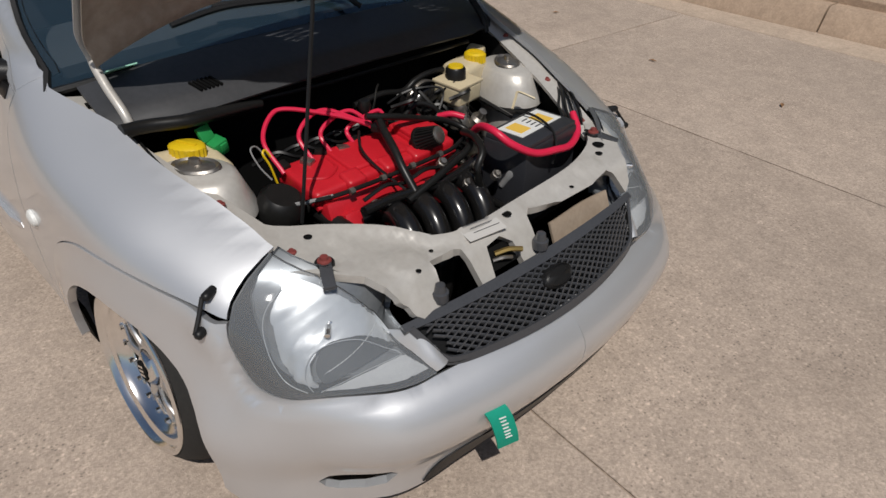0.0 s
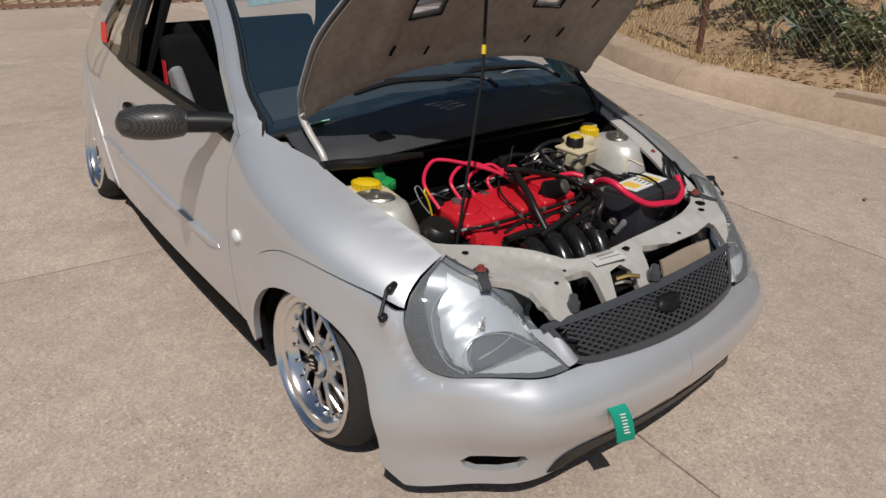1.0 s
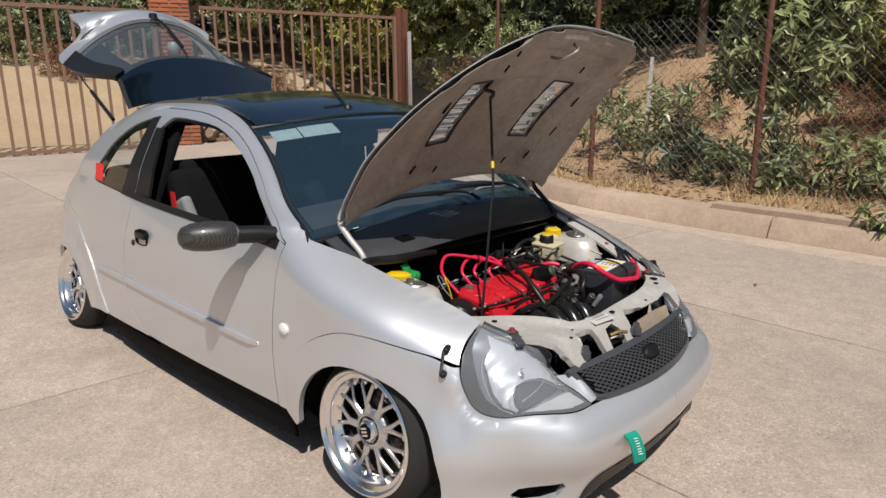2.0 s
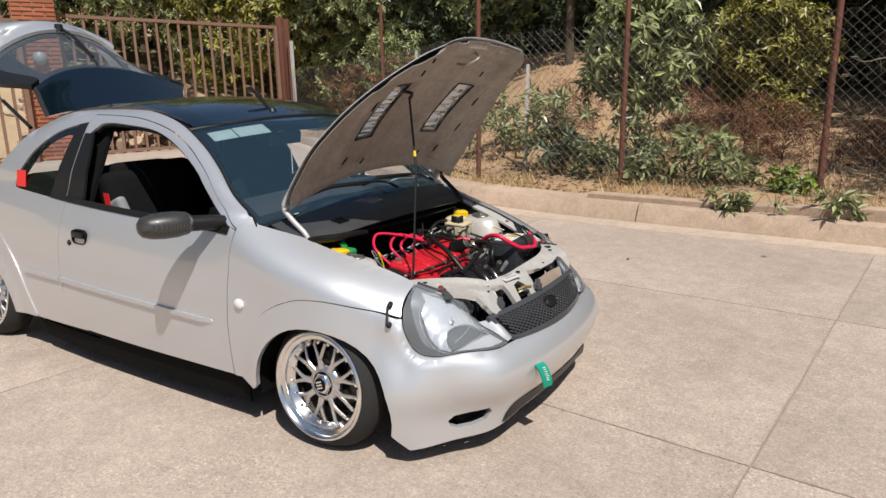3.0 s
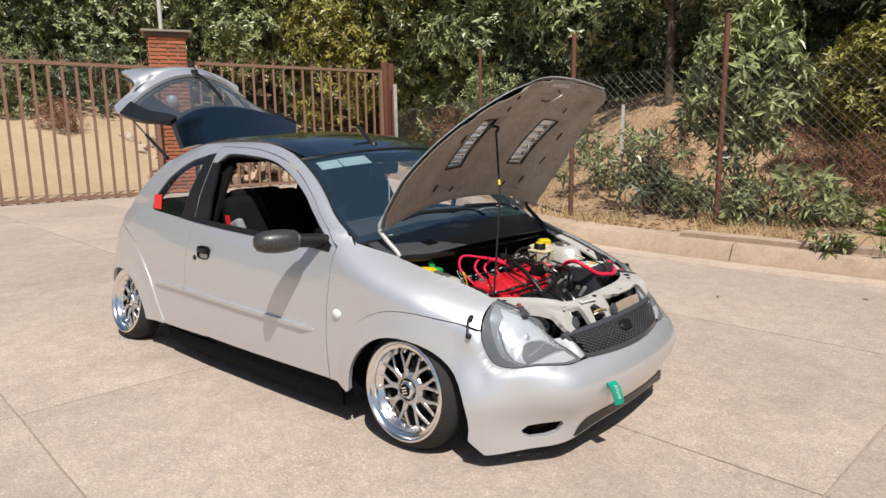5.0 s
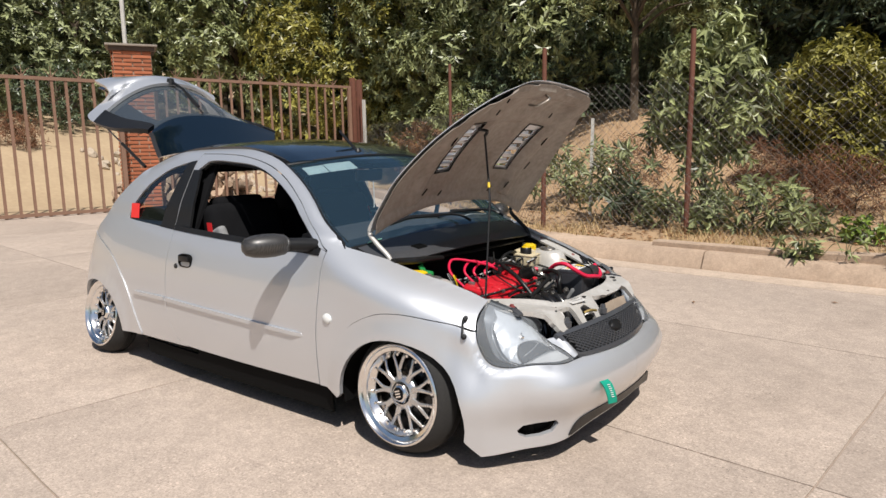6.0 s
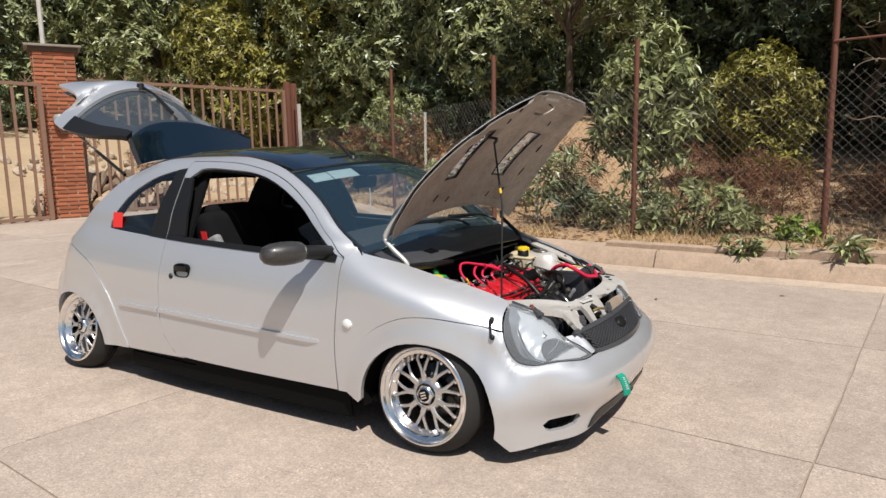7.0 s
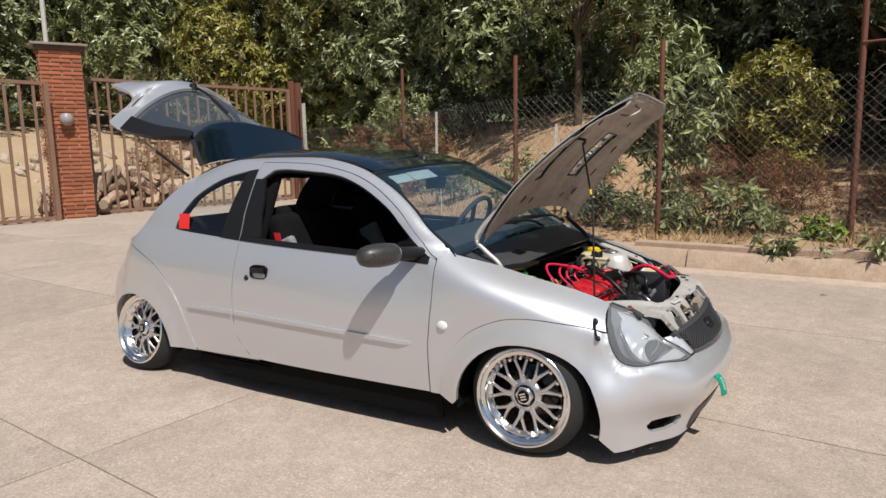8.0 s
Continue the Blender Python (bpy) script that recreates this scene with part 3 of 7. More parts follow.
for mir in (False, True):
    skin("front_wing", on_s(wing), lambda s, z: body(s, z), M["silver"], car, step=0.016, mirror=mir)
    d = skin("door", on_s(door), lambda s, z: body(s, z), M["silver"], car, step=0.05, mirror=mir)
    skin("window_frame", on_s(frame_out), rail_pt, M["silver"], d, step=0.025, mirror=mir)
    skin("window_seal", on_s([(x, z + 0.017) for x, z in GLASS_TOP] + [(x, z) for x, z in GLASS_TOP[::-1]]), lambda s, z: body(s, z, -0.006), M["black"], d, "black rubber seal", step=0.05, mirror=mir)
    skin("belt_moulding", on_s([(x, z + 0.026) for x, z in BELT] + BELT[::-1]), lambda s, z: body(s, z, 0.004), M["black"], d, "black belt moulding", step=0.05, mirror=mir)
    skin("door_pillar_trim", on_s([(-1.606, 0.86), (-1.605, 1.15), (-1.535, 1.15), (-1.50, 1.05), (-1.462, 0.857)]), lambda s, z: rail_pt(s, z, 0.001), M["black"], d, "black door pillar trim", step=0.05, mirror=mir)
    skin("mirror_triangle", on_s([(-0.440, 0.799), (-0.515, 0.848), (-0.575, 0.850), (-0.60, 0.83), (-0.59, 0.80)]), lambda s, z: body(s, z, 0.003), M["black"], d, step=0.05, mirror=mir)
    skin("side_moulding", on_s([(-0.512, 0.437), (-0.502, 0.445), (-0.512, 0.454), (-1.597, 0.482), (-1.597, 0.462)]), lambda s, z: body(s, z, 0.001 + 0.011 * smooth01(s_of_x(-0.503), s_of_x(-0.57), s)), M["silver"], d, step=0.06, thick=0.012, mirror=mir)
    q = skin("quarter_panel", on_s(quarter), rail_pt, M["silver"], car, holes=(on_s(QGLASS),), step=0.015, mirror=mir)
    skin("side_moulding", on_s([(-1.615, 0.462), (-1.615, 0.482), (-1.945, 0.478), (-1.97, 0.468), (-1.945, 0.46)]), lambda s, z: body(s, z, 0.012), M["silver"], q, step=0.06, thick=0.012, mirror=mir)
    skin("quarter_window", on_s(QGLASS), lambda s, z: rail_pt(s, z, -0.006), M["glass"], q, "tinted quarter window", step=0.06, thick=0.004, mirror=mir)
    skin("quarter_lining", on_s(quarter), lambda s, z: body(s, z, -0.03), M["seat"], q, "dark inner lining", holes=([(s_of_x(-1.89 + (x + 1.89) * 0.93), 0.99 + (z - 0.99) * 0.93) for x, z in QGLASS],), step=0.08, thick=0.004, mirror=mir)
    skin("pillar_trim", on_s([(-1.613, 0.836), (-1.613, 1.20), (-1.685, 1.19), (-1.71, 1.10), (-1.76, 0.845)]), lambda s, z: rail_pt(s, z, 0.003), M["black"], q, "black pillar trim", step=0.05, mirror=mir)
    skin("window_border", on_s(QGLASS), lambda s, z: rail_pt(s, z, -0.011), M["black"], q, "black window border", holes=([(s_of_x(-1.89 + (x + 1.89) * 0.86), 0.99 + (z - 0.99) * 0.82) for x, z in QGLASS],), step=0.06, mirror=mir)
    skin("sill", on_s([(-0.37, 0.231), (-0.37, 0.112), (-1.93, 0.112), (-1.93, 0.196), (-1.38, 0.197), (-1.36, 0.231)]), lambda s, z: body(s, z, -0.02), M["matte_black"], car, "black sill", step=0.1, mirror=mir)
    # side repeater
    c = body(s_of_x(-0.345), 0.54)
    sy = -1 if mir else 1
    mm = Matrix.Translation((c.x, c.y * sy, c.z)) @ Euler((radians(90 * sy), 0, 0)).to_matrix().to_4x4() @ Matrix.Diagonal((1.15, 1, 1, 1))
    part("side_repeater", lathed([(0.0, 0.012), (0.012, 0.011), (0.02, 0.006), (0.023, -0.004)], mm, 20), M["white"], car, "oval clear side repeater lamp")
    # handle and lock
    c = body(s_of_x(-1.42), 0.692)
    mm = Matrix.Translation((c.x, c.y * sy, c.z)) @ Euler((radians(90 * sy), 0, 0)).to_matrix().to_4x4()
    bm = bmesh.new()
    rings = []
    for k, h in ((0.62, 0.002), (0.80, 0.003), (0.88, 0.011), (0.96, 0.011), (1.0, -0.004)):
        rings.append([])
        for j in range(32):
            a = 2 * math.pi * j / 32
            u, w = math.cos(a), math.sin(a)
            rings[-1].append(bm.verts.new(mm @ Vector((0.059 * k * math.copysign(abs(u) ** 0.55, u), 0.035 * k * math.copysign(abs(w) ** 0.62, w), h))))
    for ra_, rb_ in zip(rings, rings[1:]):
        for j in range(32):
            bm.faces.new((ra_[j], ra_[(j + 1) % 32], rb_[(j + 1) % 32], rb_[j]))
    bm.faces.new(rings[0])
    hd = part("door_handle", bm, M["matte_black"], d, "black recessed door handle")
    part("handle_flap", boxed((c.x, (c.y - 0.010) * sy, c.z + 0.010), (0.092, 0.016, 0.030), bevel=0.007), M["black"], hd)
    c = body(s_of_x(-1.505), 0.657)
    part("door_lock", lathed([(0.0, 0.006), (0.011, 0.006), (0.015, 0.0)], Matrix.Translation((c.x, c.y * sy, c.z)) @ Euler((radians(90 * sy), 0, 0)).to_matrix().to_4x4(), 16), M["black"], d)
    # outside mirror: arm and carbon housing
    part("mirror_arm", tubed([(-0.49, -0.665 * sy, 0.826), (-0.515, -0.73 * sy, 0.836), (-0.545, -0.81 * sy, 0.842)], 0.034, seg=10, flat=0.9), M["black"], d, "black plastic mirror arm")
    hm = Matrix.Translation((-0.575, -0.885 * sy, 0.846)) @ Euler((radians(90), 0, radians(-25 * sy))).to_matrix().to_4x4() @ Matrix.Diagonal((0.66, 0.60, 0.90, 1))
    part("mirror_housing", lathed([(0.0, -0.115), (0.045, -0.108), (0.072, -0.085), (0.083, -0.04), (0.085, 0.01), (0.078, 0.06), (0.06, 0.095), (0.03, 0.11), (0.0, 0.113)], hm, 28), M["carbon"], d, "carbon-look mirror housing")
    # bonnet pin clip on the wing edge
    c0, c1 = body(s_of_x(0.241), 0.600, 0.006), body(s_of_x(0.262), 0.544, 0.016)
    bm = bmesh.new()
    for c in (c0, c1):
        lathe(bm, [(0.0, 0.018), (0.005, 0.017), (0.009, 0.013), (0.0098, 0.006), (0.0098, -0.014)], Matrix.Translation((c.x, c.y * sy, c.z)) @ Euler((radians(90 * sy), 0, radians(25 * sy))).to_matrix().to_4x4(), 14)
    tube(bm, [(c0.x, (c0.y - 0.014) * sy, c0.z), ((c0.x + c1.x) / 2, ((c0.y + c1.y) / 2 - 0.013) * sy, (c0.z + c1.z) / 2), (c1.x, (c1.y - 0.014) * sy, c1.z)], 0.0046, seg=8)
    part("bumper_clip", bm, M["black"], car, "black quick-release bumper clip")

skin("rear_bumper", REAR_S, lambda s, z: body(s, z, 0.004, 0.014), M["silver"], car, step=0.06, thick=0.02, both=True)

# roof: black skin between the rails
ROOF_Y = pchip([-2.28, -2.14, -1.9, -1.6, -1.2, -0.9, -0.8], [0.46, 0.468, 0.455, 0.452, 0.462, 0.495, 0.51])
ROOF_Z = pchip([-2.28, -2.14, -1.9, -1.65, -1.35, -1.10, -0.90, -0.75], [1.085, 1.165, 1.232, 1.257, 1.258, 1.234, 1.187, 1.12])


def roof_pt(u, v):
    """u along, v across from -1 to 1; the front edge bows forward in the middle."""
    x0 = -0.86 + 0.11 * (1 - v * v)
    x = x0 + (-2.20 - 0.05 * (1 - v * v) - x0) * u
    rail = max(x, -2.28)
    w = ROOF_Y(min(rail, -0.86))
    z = ROOF_Z(min(rail, -0.86)) + 0.028 * (1 - v * v) - max(x + 0.86, 0) * 0.30
    return Vector((x, w * v, z + 0.004 - 0.010 * smooth01(0.88, 1.0, abs(v))))


part("roof", surface(roof_pt, steps(0, 1, 26), steps(-1, 1, 22), 0.02), M["roof"], car, "gloss black roof skin")

# windscreen, bottom to top
RT = [Vector((p.x, -p.y, p.z)) for p in (body(s_of_x(x), z, -0.006 * smooth01(0.87, 0.98, z) - 0.002) for x, z in RAIL_TOP if x > -0.88)]


def screen_pt(u, v):
    k = u * (len(RT) - 1)
    i = min(int(k), len(RT) - 2)
    e = RT[i].lerp(RT[i + 1], k - i)
    b = 1 - v * v
    return Vector((e.x + b * (0.045 + 0.065 * u), e.y * v * 0.992, e.z + b * (0.028 + 0.012 * u) - 0.006))


def pane(name, f, us, vs, mat, parent, label):
    """A glass sheet whose face points along df/du x df/dv."""
    bm = surface(f, us, vs)
    me = bpy.data.meshes.new(name)
    for fa in bm.faces:
        fa.smooth = True
    bm.to_mesh(me)
    bm.free()
    me.materials.append(mat)
    ob = new(name, me)
    ob.parent = parent
    return tagged(ob, label=label)


pane("windscreen", lambda u, v: screen_pt(u, -v), steps(0, 1, 14), steps(-1, 1, 20), M["screen"], car, "clear laminated windscreen")
bm = bmesh.new()
for u in (0.0, 1.0):
    tube(bm, [screen_pt(u, v) for v in steps(-1, 1, 20)], 0.009, seg=6, n=1)
for v in (-1, 1):
    tube(bm, [screen_pt(u, v) for u in steps(0, 1, 14)], 0.009, seg=6, n=1)
part("screen_seal", bm, M["black"], car, "black windscreen seal")


def wheel(parent, at, camber, steer, sy):
    """Multi-piece wheel: deep polished lip, split Y spokes, plain cap and a stretched tyre. Its axis points out of the car."""
    m = Matrix.Translation(at) @ Euler((0, 0, radians(steer))).to_matrix().to_4x4() @ Euler((radians((90 - camber) * sy), 0, 0)).to_matrix().to_4x4()
    rim = part("wheel", lathed([(0.200, -0.002), (0.204, -0.006), (0.204, -0.02), (0.195, -0.028), (0.188, -0.05), (0.185, -0.10), (0.19, -0.125), (0.204, -0.140),
                                (0.2, -0.140), (0.182, -0.125), (0.175, -0.10), (0.152, -0.062), (0.148, -0.055), (0.151, -0.049), (0.168, -0.036), (0.172, -0.022), (0.186, -0.016), (0.192, -0.004), (0.196, -0.001)], m, 72, close=True),
               M["chrome"], parent, "deep polished alloy wheel")
    part("tyre", lathed([(0.203, -0.012), (0.207, -0.010), (0.215, -0.015), (0.227, -0.028), (0.237, -0.043), (0.245, -0.058), (0.249, -0.072), (0.249, -0.112), (0.246, -0.125),
                         (0.238, -0.136), (0.222, -0.142), (0.204, -0.140), (0.195, -0.09)], m, 72, close=True), M["rubber"], rim, "low-profile black tyre")
    for k in range(3):
        part("tread_groove", lathed([(0.2495, -0.080 - 0.010 * k), (0.2495, -0.083 - 0.010 * k)], m, 60), M["matte_black"], rim)
    bm = bmesh.new()
    for k in range(9):
        a = 2 * math.pi * (k + 0.5) / 9
        for off in (-0.185, 0.185):
            p0 = Vector((0.055 * math.cos(a + off * 0.45), 0.055 * math.sin(a + off * 0.45), -0.046))
            pm = Vector((0.088 * math.cos(a + off * 0.26), 0.088 * math.sin(a + off * 0.26), -0.043))
            pn = Vector((0.112 * math.cos(a + off * 0.55), 0.112 * math.sin(a + off * 0.55), -0.045))
            p1 = Vector((0.150 * math.cos(a + off), 0.150 * math.sin(a + off), -0.052))
            tube(bm, [m @ p0, m @ pm, m @ pn, m @ p1], 0.0074, seg=8, n=4, flat=1.2, taper=0.75)
    lathe(bm, [(0.0, -0.075), (0.068, -0.072), (0.07, -0.052), (0.062, -0.042), (0.046, -0.038)], m, 40)
    bmesh.ops.delete(bm, geom=[f for f in bm.faces if f.calc_area() < 1e-9], context="FACES")
    part("spokes", bm, M["spoke"], rim, "bright split Y spokes")
    part("brake_drum", lathed([(0.0, -0.11), (0.115, -0.11), (0.13, -0.12), (0.13, -0.17)], m, 32), M["darkmetal"], rim, "dark brake behind the spokes")
    cap = part("centre_cap", lathed([(0.0, -0.022), (0.026, -0.022), (0.036, -0.026), (0.042, -0.036), (0.047, -0.048)], m, 6), M["chrome"], rim, "polished hexagonal centre cap")
    bm = bmesh.new()
    lathe(bm, [(0.0, -0.0195), (0.024, -0.0195), (0.0265, -0.0235)], m, 28)
    part("cap_emblem", bm, M["matte_black"], cap, "black round emblem")
    bm = bmesh.new()
    for k in range(3):
        box(bm, (-0.0, 0.011 - 0.011 * k, -0.0188), (0.026, 0.006, 0.002), m=m @ pose(0, 0, 0, 0, 0, 20))
    part("emblem_bars", bm, M["chrome"], cap)
    for k in range(20):
        bm = bmesh.new()
        a = 2 * math.pi * (k + 0.5) / 20
        p = Vector((0.154 * math.cos(a), 0.154 * math.sin(a), -0.05))
        cyl(bm, m @ p, m @ (p + Vector((0, 0, 0.011))), 0.0062, seg=6)
        part("rim_bolt", bm, M["chrome"], rim)
    part("valve_stem", tubed([m @ Vector((0.165, 0.02, -0.045)), m @ Vector((0.162, 0.02, -0.015))], 0.004, seg=6, n=1), M["darkmetal"], rim)
    return rim


wheel(car, (0.010, -0.750, 0.277), 5, 2, 1)
wheel(car, (0.010, 0.750, 0.277), 5, 2, -1)
wheel(car, (-2.44, -0.768, 0.279), 10, 0, 1)
wheel(car, (-2.44, 0.768, 0.279), 10, 0, -1)



# ---- headlamps ----
M["lampgrey"] = material("grey_lamp_shell", (0.19, 0.205, 0.22), 0.28, 0.45, base2=(0.24, 0.255, 0.27), scale=18, fine=120)
M["lampdark"] = material("grey_lamp_bowl", (0.035, 0.042, 0.048), 0.25, 0.3, base2=(0.06, 0.066, 0.07), scale=20, fine=100)
M["lampwhite"] = material("clear_ribbed_plastic", (0.48, 0.485, 0.49), 0.35, 0.1, base2=(0.38, 0.385, 0.39), scale=30, fine=140)
M["lampchrome"] = material("aluminised_reflector", (0.66, 0.68, 0.70), 0.31, 0.55, base2=(0.52, 0.54, 0.56), scale=12, fine=60, rough_var=0.07)
LAMP_TOP = [(0.257, 0.642), (0.30, 0.623), (0.33, 0.608), (0.362, 0.588), (0.39, 0.569), (0.42, 0.550), (0.45, 0.535), (0.478, 0.525), (0.505, 0.514), (0.53, 0.503), (0.55, 0.491), (0.566, 0.470), (0.577, 0.444), (0.582, 0.428)]
LAMP_SIDE = [(0.290, 0.560), (0.279, 0.588), (0.268, 0.618)]
lamp_out = on_s([(x + 0.002, z + 0.003) for x, z in LAMP_LOW][1:-1]) + on_s(LAMP_TOP[::-1]) + on_s(LAMP_SIDE[::-1])
LC = (s_of_x(0.405), 0.515)


def shrink(pts, k, c=LC):
    return [(c[0] + (a - c[0]) * k, c[1] + (b - c[1]) * k) for a, b in pts]


def lamp_in(s, z, depth):
    """The lamp's inside, shallower towards its upper tip."""
    return body(s, z, -depth * (1 - 0.75 * smooth01(0.52, 0.64, z)))


ARC_EDGE = curve2([(0.430, 0.437), (0.395, 0.453), (0.366, 0.483), (0.344, 0.519), (0.326, 0.552), (0.317, 0.575), (0.314, 0.592)], 4)
BOWL_EDGE = curve2([(0.437, 0.439), (0.420, 0.462), (0.413, 0.487), (0.415, 0.502), (0.432, 0.508), (0.479, 0.499), (0.545, 0.472), (0.558, 0.462)], 4)
REFLECT = ARC_EDGE + [(0.287, 0.620), (0.34, 0.592), (0.398, 0.554), (0.45, 0.527), (0.505, 0.505), (0.545, 0.482), (0.560, 0.466)] + BOWL_EDGE[::-1]
DARK_BOWL = BOWL_EDGE[:-1] + [(0.527, 0.463), (0.497, 0.460), (0.47, 0.451), (0.447, 0.439)]
INDICATE = [(0.562, 0.459), (0.574, 0.438), (0.578, 0.428), (0.56, 0.427), (0.516, 0.434), (0.47, 0.440), (0.453, 0.440), (0.474, 0.449), (0.499, 0.457), (0.53, 0.460)]


def facet(s, z):
    """Reflector: a shallow bowl pressed into small pillowed facets, in rings round the bulb."""
    q = math.atan2(z - 0.50, s - s_of_x(0.44))
    r = math.hypot(z - 0.50, s - s_of_x(0.44))
    ring = r / 0.027
    cell = (q + 0.3 * math.floor(ring)) / 0.42
    a, b = ring - math.floor(ring) - 0.5, cell - math.floor(cell) - 0.5
    step = 0.004 * math.sin(7.3 * math.floor(ring) + 3.1 * math.floor(cell))
    return lamp_in(s, z, 0.020 + 0.10 * r + 0.007 * (a * a + b * b) + 0.6 * step * (1 - 4 * a * a) * (1 - 4 * b * b) + 0.003 * a * math.sin(5 * math.floor(cell)))


for mir in (False, True):
    sy = -1 if mir else 1
    hl = skin("headlamp", lamp_out, lambda s, z: lamp_in(s, z, 0.062), M["lampgrey"], car, "clear-lens headlamp with chrome reflector", step=0.025, thick=-0.012, mirror=mir)
    skin("lens", lamp_out, lambda s, z: body(s, z, 0.004), M["lens"], hl, "clear plastic lens with a painted pale sky sheen", step=0.025, thick=0.010, mirror=mir)
    skin("reflector", on_s(REFLECT), facet, M["lampchrome"], hl, "chrome reflector bowl", step=0.005, thick=0.004, mirror=mir)
    skin("reflector", on_s(DARK_BOWL), lambda s, z: lamp_in(s, z, 0.040), M["lampdark"], hl, "dark low beam reflector", step=0.02, thick=0.004, mirror=mir)
    skin("indicator", on_s(INDICATE), lambda s, z: body(s, z, -0.012 - 0.0022 * (math.floor(z * 220) % 2)), M["lampwhite"], hl, "ribbed clear indicator section", step=0.004, thick=0.006, mirror=mir)
    bm = bmesh.new()
    for k in range(13):
        p, q = body(s_of_x(0.440 + 0.0045 * k), 0.462 + 0.0030 * k, -0.026), body(s_of_x(0.446 + 0.0045 * k), 0.468 + 0.0030 * k, -0.026)
        tube(bm, [(p.x, p.y * sy, p.z), (q.x, q.y * sy, q.z)], 0.0007, seg=4, n=1)
    tagged(part("bowl_ribs", bm, M["lampwhite"], hl, "fine pale ribs"), kind="stuff")
    bm = bmesh.new()
    for line in (BOWL_EDGE, [(0.558, 0.461), (0.527, 0.462), (0.497, 0.459), (0.47, 0.450), (0.447, 0.438)], ARC_EDGE):
        pts = [body(s_of_x(x), z, -0.012) for x, z in line]
        tube(bm, [(p.x, p.y * sy, p.z) for p in pts], 0.0009, seg=5, n=1)
    part("reflector_edge", bm, M["lampchrome"], hl, "bright reflector edge")
    cs = s_of_x(0.405)
    c = body(cs + 0.01, 0.525, -0.045)
    part("bulb", lathed([(0.0, 0.03), (0.006, 0.027), (0.008, 0.0), (0.012, -0.004), (0.012, -0.03)], Matrix.Translation((c.x, c.y * sy, c.z)) @ Euler((0, radians(90), radians(-40 * sy))).to_matrix().to_4x4(), 16), M["chrome"], hl)
    skin("lens_edge", lamp_out, lambda s, z: body(s, z, 0.002), M["black"], hl, "black lens edge", holes=(shrink(lamp_out, 0.988),), step=0.03, thick=0.014, mirror=mir)
    # headlamp bracket with red bolt
    br = part("lamp_bracket", boxed((0.345, -0.448 * sy, 0.606), (0.075, 0.026, 0.012), rot=(0, 14, -28 * sy), bevel=0.004), M["grille"], car, "dark grey lamp bracket")
    part("bracket_washer", lathed([(0.0, 0.004), (0.018, 0.004), (0.020, 0.001), (0.020, -0.004)], Matrix.Translation((0.318, -0.434 * sy, 0.612)), 20), M["black"], br, "black rubber washer")
    part("bracket_bolt", lathed([(0.0, 0.011), (0.008, 0.010), (0.009, 0.004), (0.014, 0.002), (0.015, -0.002)], Matrix.Translation((0.318, -0.434 * sy, 0.617)), 14), M["boltred"], br, "red bolt and washer")

# ---- grille ----


def grille_pt(y, v, out=0.0):
    """v from 0 at the bumper lip to 1 at the top bar."""
    a = abs(y)
    lo = 0.594 - 0.5 * a * a
    hi = 0.512 - 0.2 * a * a
    return Vector((lo + (hi - lo) * v + out * 0.75, y, 0.428 + 0.082 * v + out * 0.6 + 0.006 * math.sin(math.pi * v)))


grille = part("grille", surface(lambda y, v: grille_pt(y * (1 + 0.10 * v), v, -0.02), steps(-0.335, 0.335, 24), steps(0, 1, 4), 0.004), M["black"], car, "dark grey diamond mesh grille")
bm = bmesh.new()
edge = [grille_pt(y, 0.0, 0.002) for y in steps(-0.30, 0.30, 24)]
tube(bm, edge, 0.007, seg=6, n=1)
for sg in (-1, 1):
    tube(bm, [grille_pt(sg * 0.295, 0.0, 0.002), grille_pt(sg * 0.322, 0.08, 0.002), grille_pt(sg * 0.345, 0.5, 0.002), grille_pt(sg * 0.365, 1.0, 0.002)], 0.007, seg=6, n=5)
part("grille_rim", bm, M["black"], grille, "grey grille surround")
RIM = spline([(-0.372, 1.02, 0), (-0.352, 0.5, 0), (-0.334, 0.14, 0), (-0.300, 0.0, 0), (-0.2, -0.015, 0), (0.0, -0.02, 0), (0.2, -0.015, 0), (0.300, 0.0, 0), (0.334, 0.14, 0), (0.352, 0.5, 0), (0.372, 1.02, 0)], 6)
part("grille_flange", surface(lambda k, w: grille_pt(RIM[int(k)].x * (0.965 + 0.035 * w), RIM[int(k)].y + (0.08 - 0.13 * w) * (1 - 0.9 * RIM[int(k)].y), 0.006 - 0.006 * w), range(len(RIM)), steps(0, 1, 3), 0.006), M["grille"], grille, "flat dark flange round the mesh")
part("grille_top_bar", surface(lambda y, v: grille_pt(y, 0.94 + 0.22 * v, 0.010 - 0.008 * v), steps(-0.38, 0.38, 28), steps(0, 1, 3), 0.016), M["grille"], grille, "flat grille top bar")
for slope in (1, -1):
    for k in range(-13, 40):
        pts = []
        for v in steps(0.02, 0.97, 8):
            y = -0.36 + 0.0272 * k + slope * (v - 0.5) * 0.20
            lim = 0.308 + 0.045 * v
            if abs(y) < lim and not (abs(y) < 0.045 and 0.35 < v < 0.78):
                pts.append(grille_pt(y, v, 0.004 + (0.002 if slope > 0 else 0)))
        if len(pts) > 2:
            part("grille_bar", tubed(pts, 0.0019, seg=5, n=1, flat=1.8), M["grille"], grille)
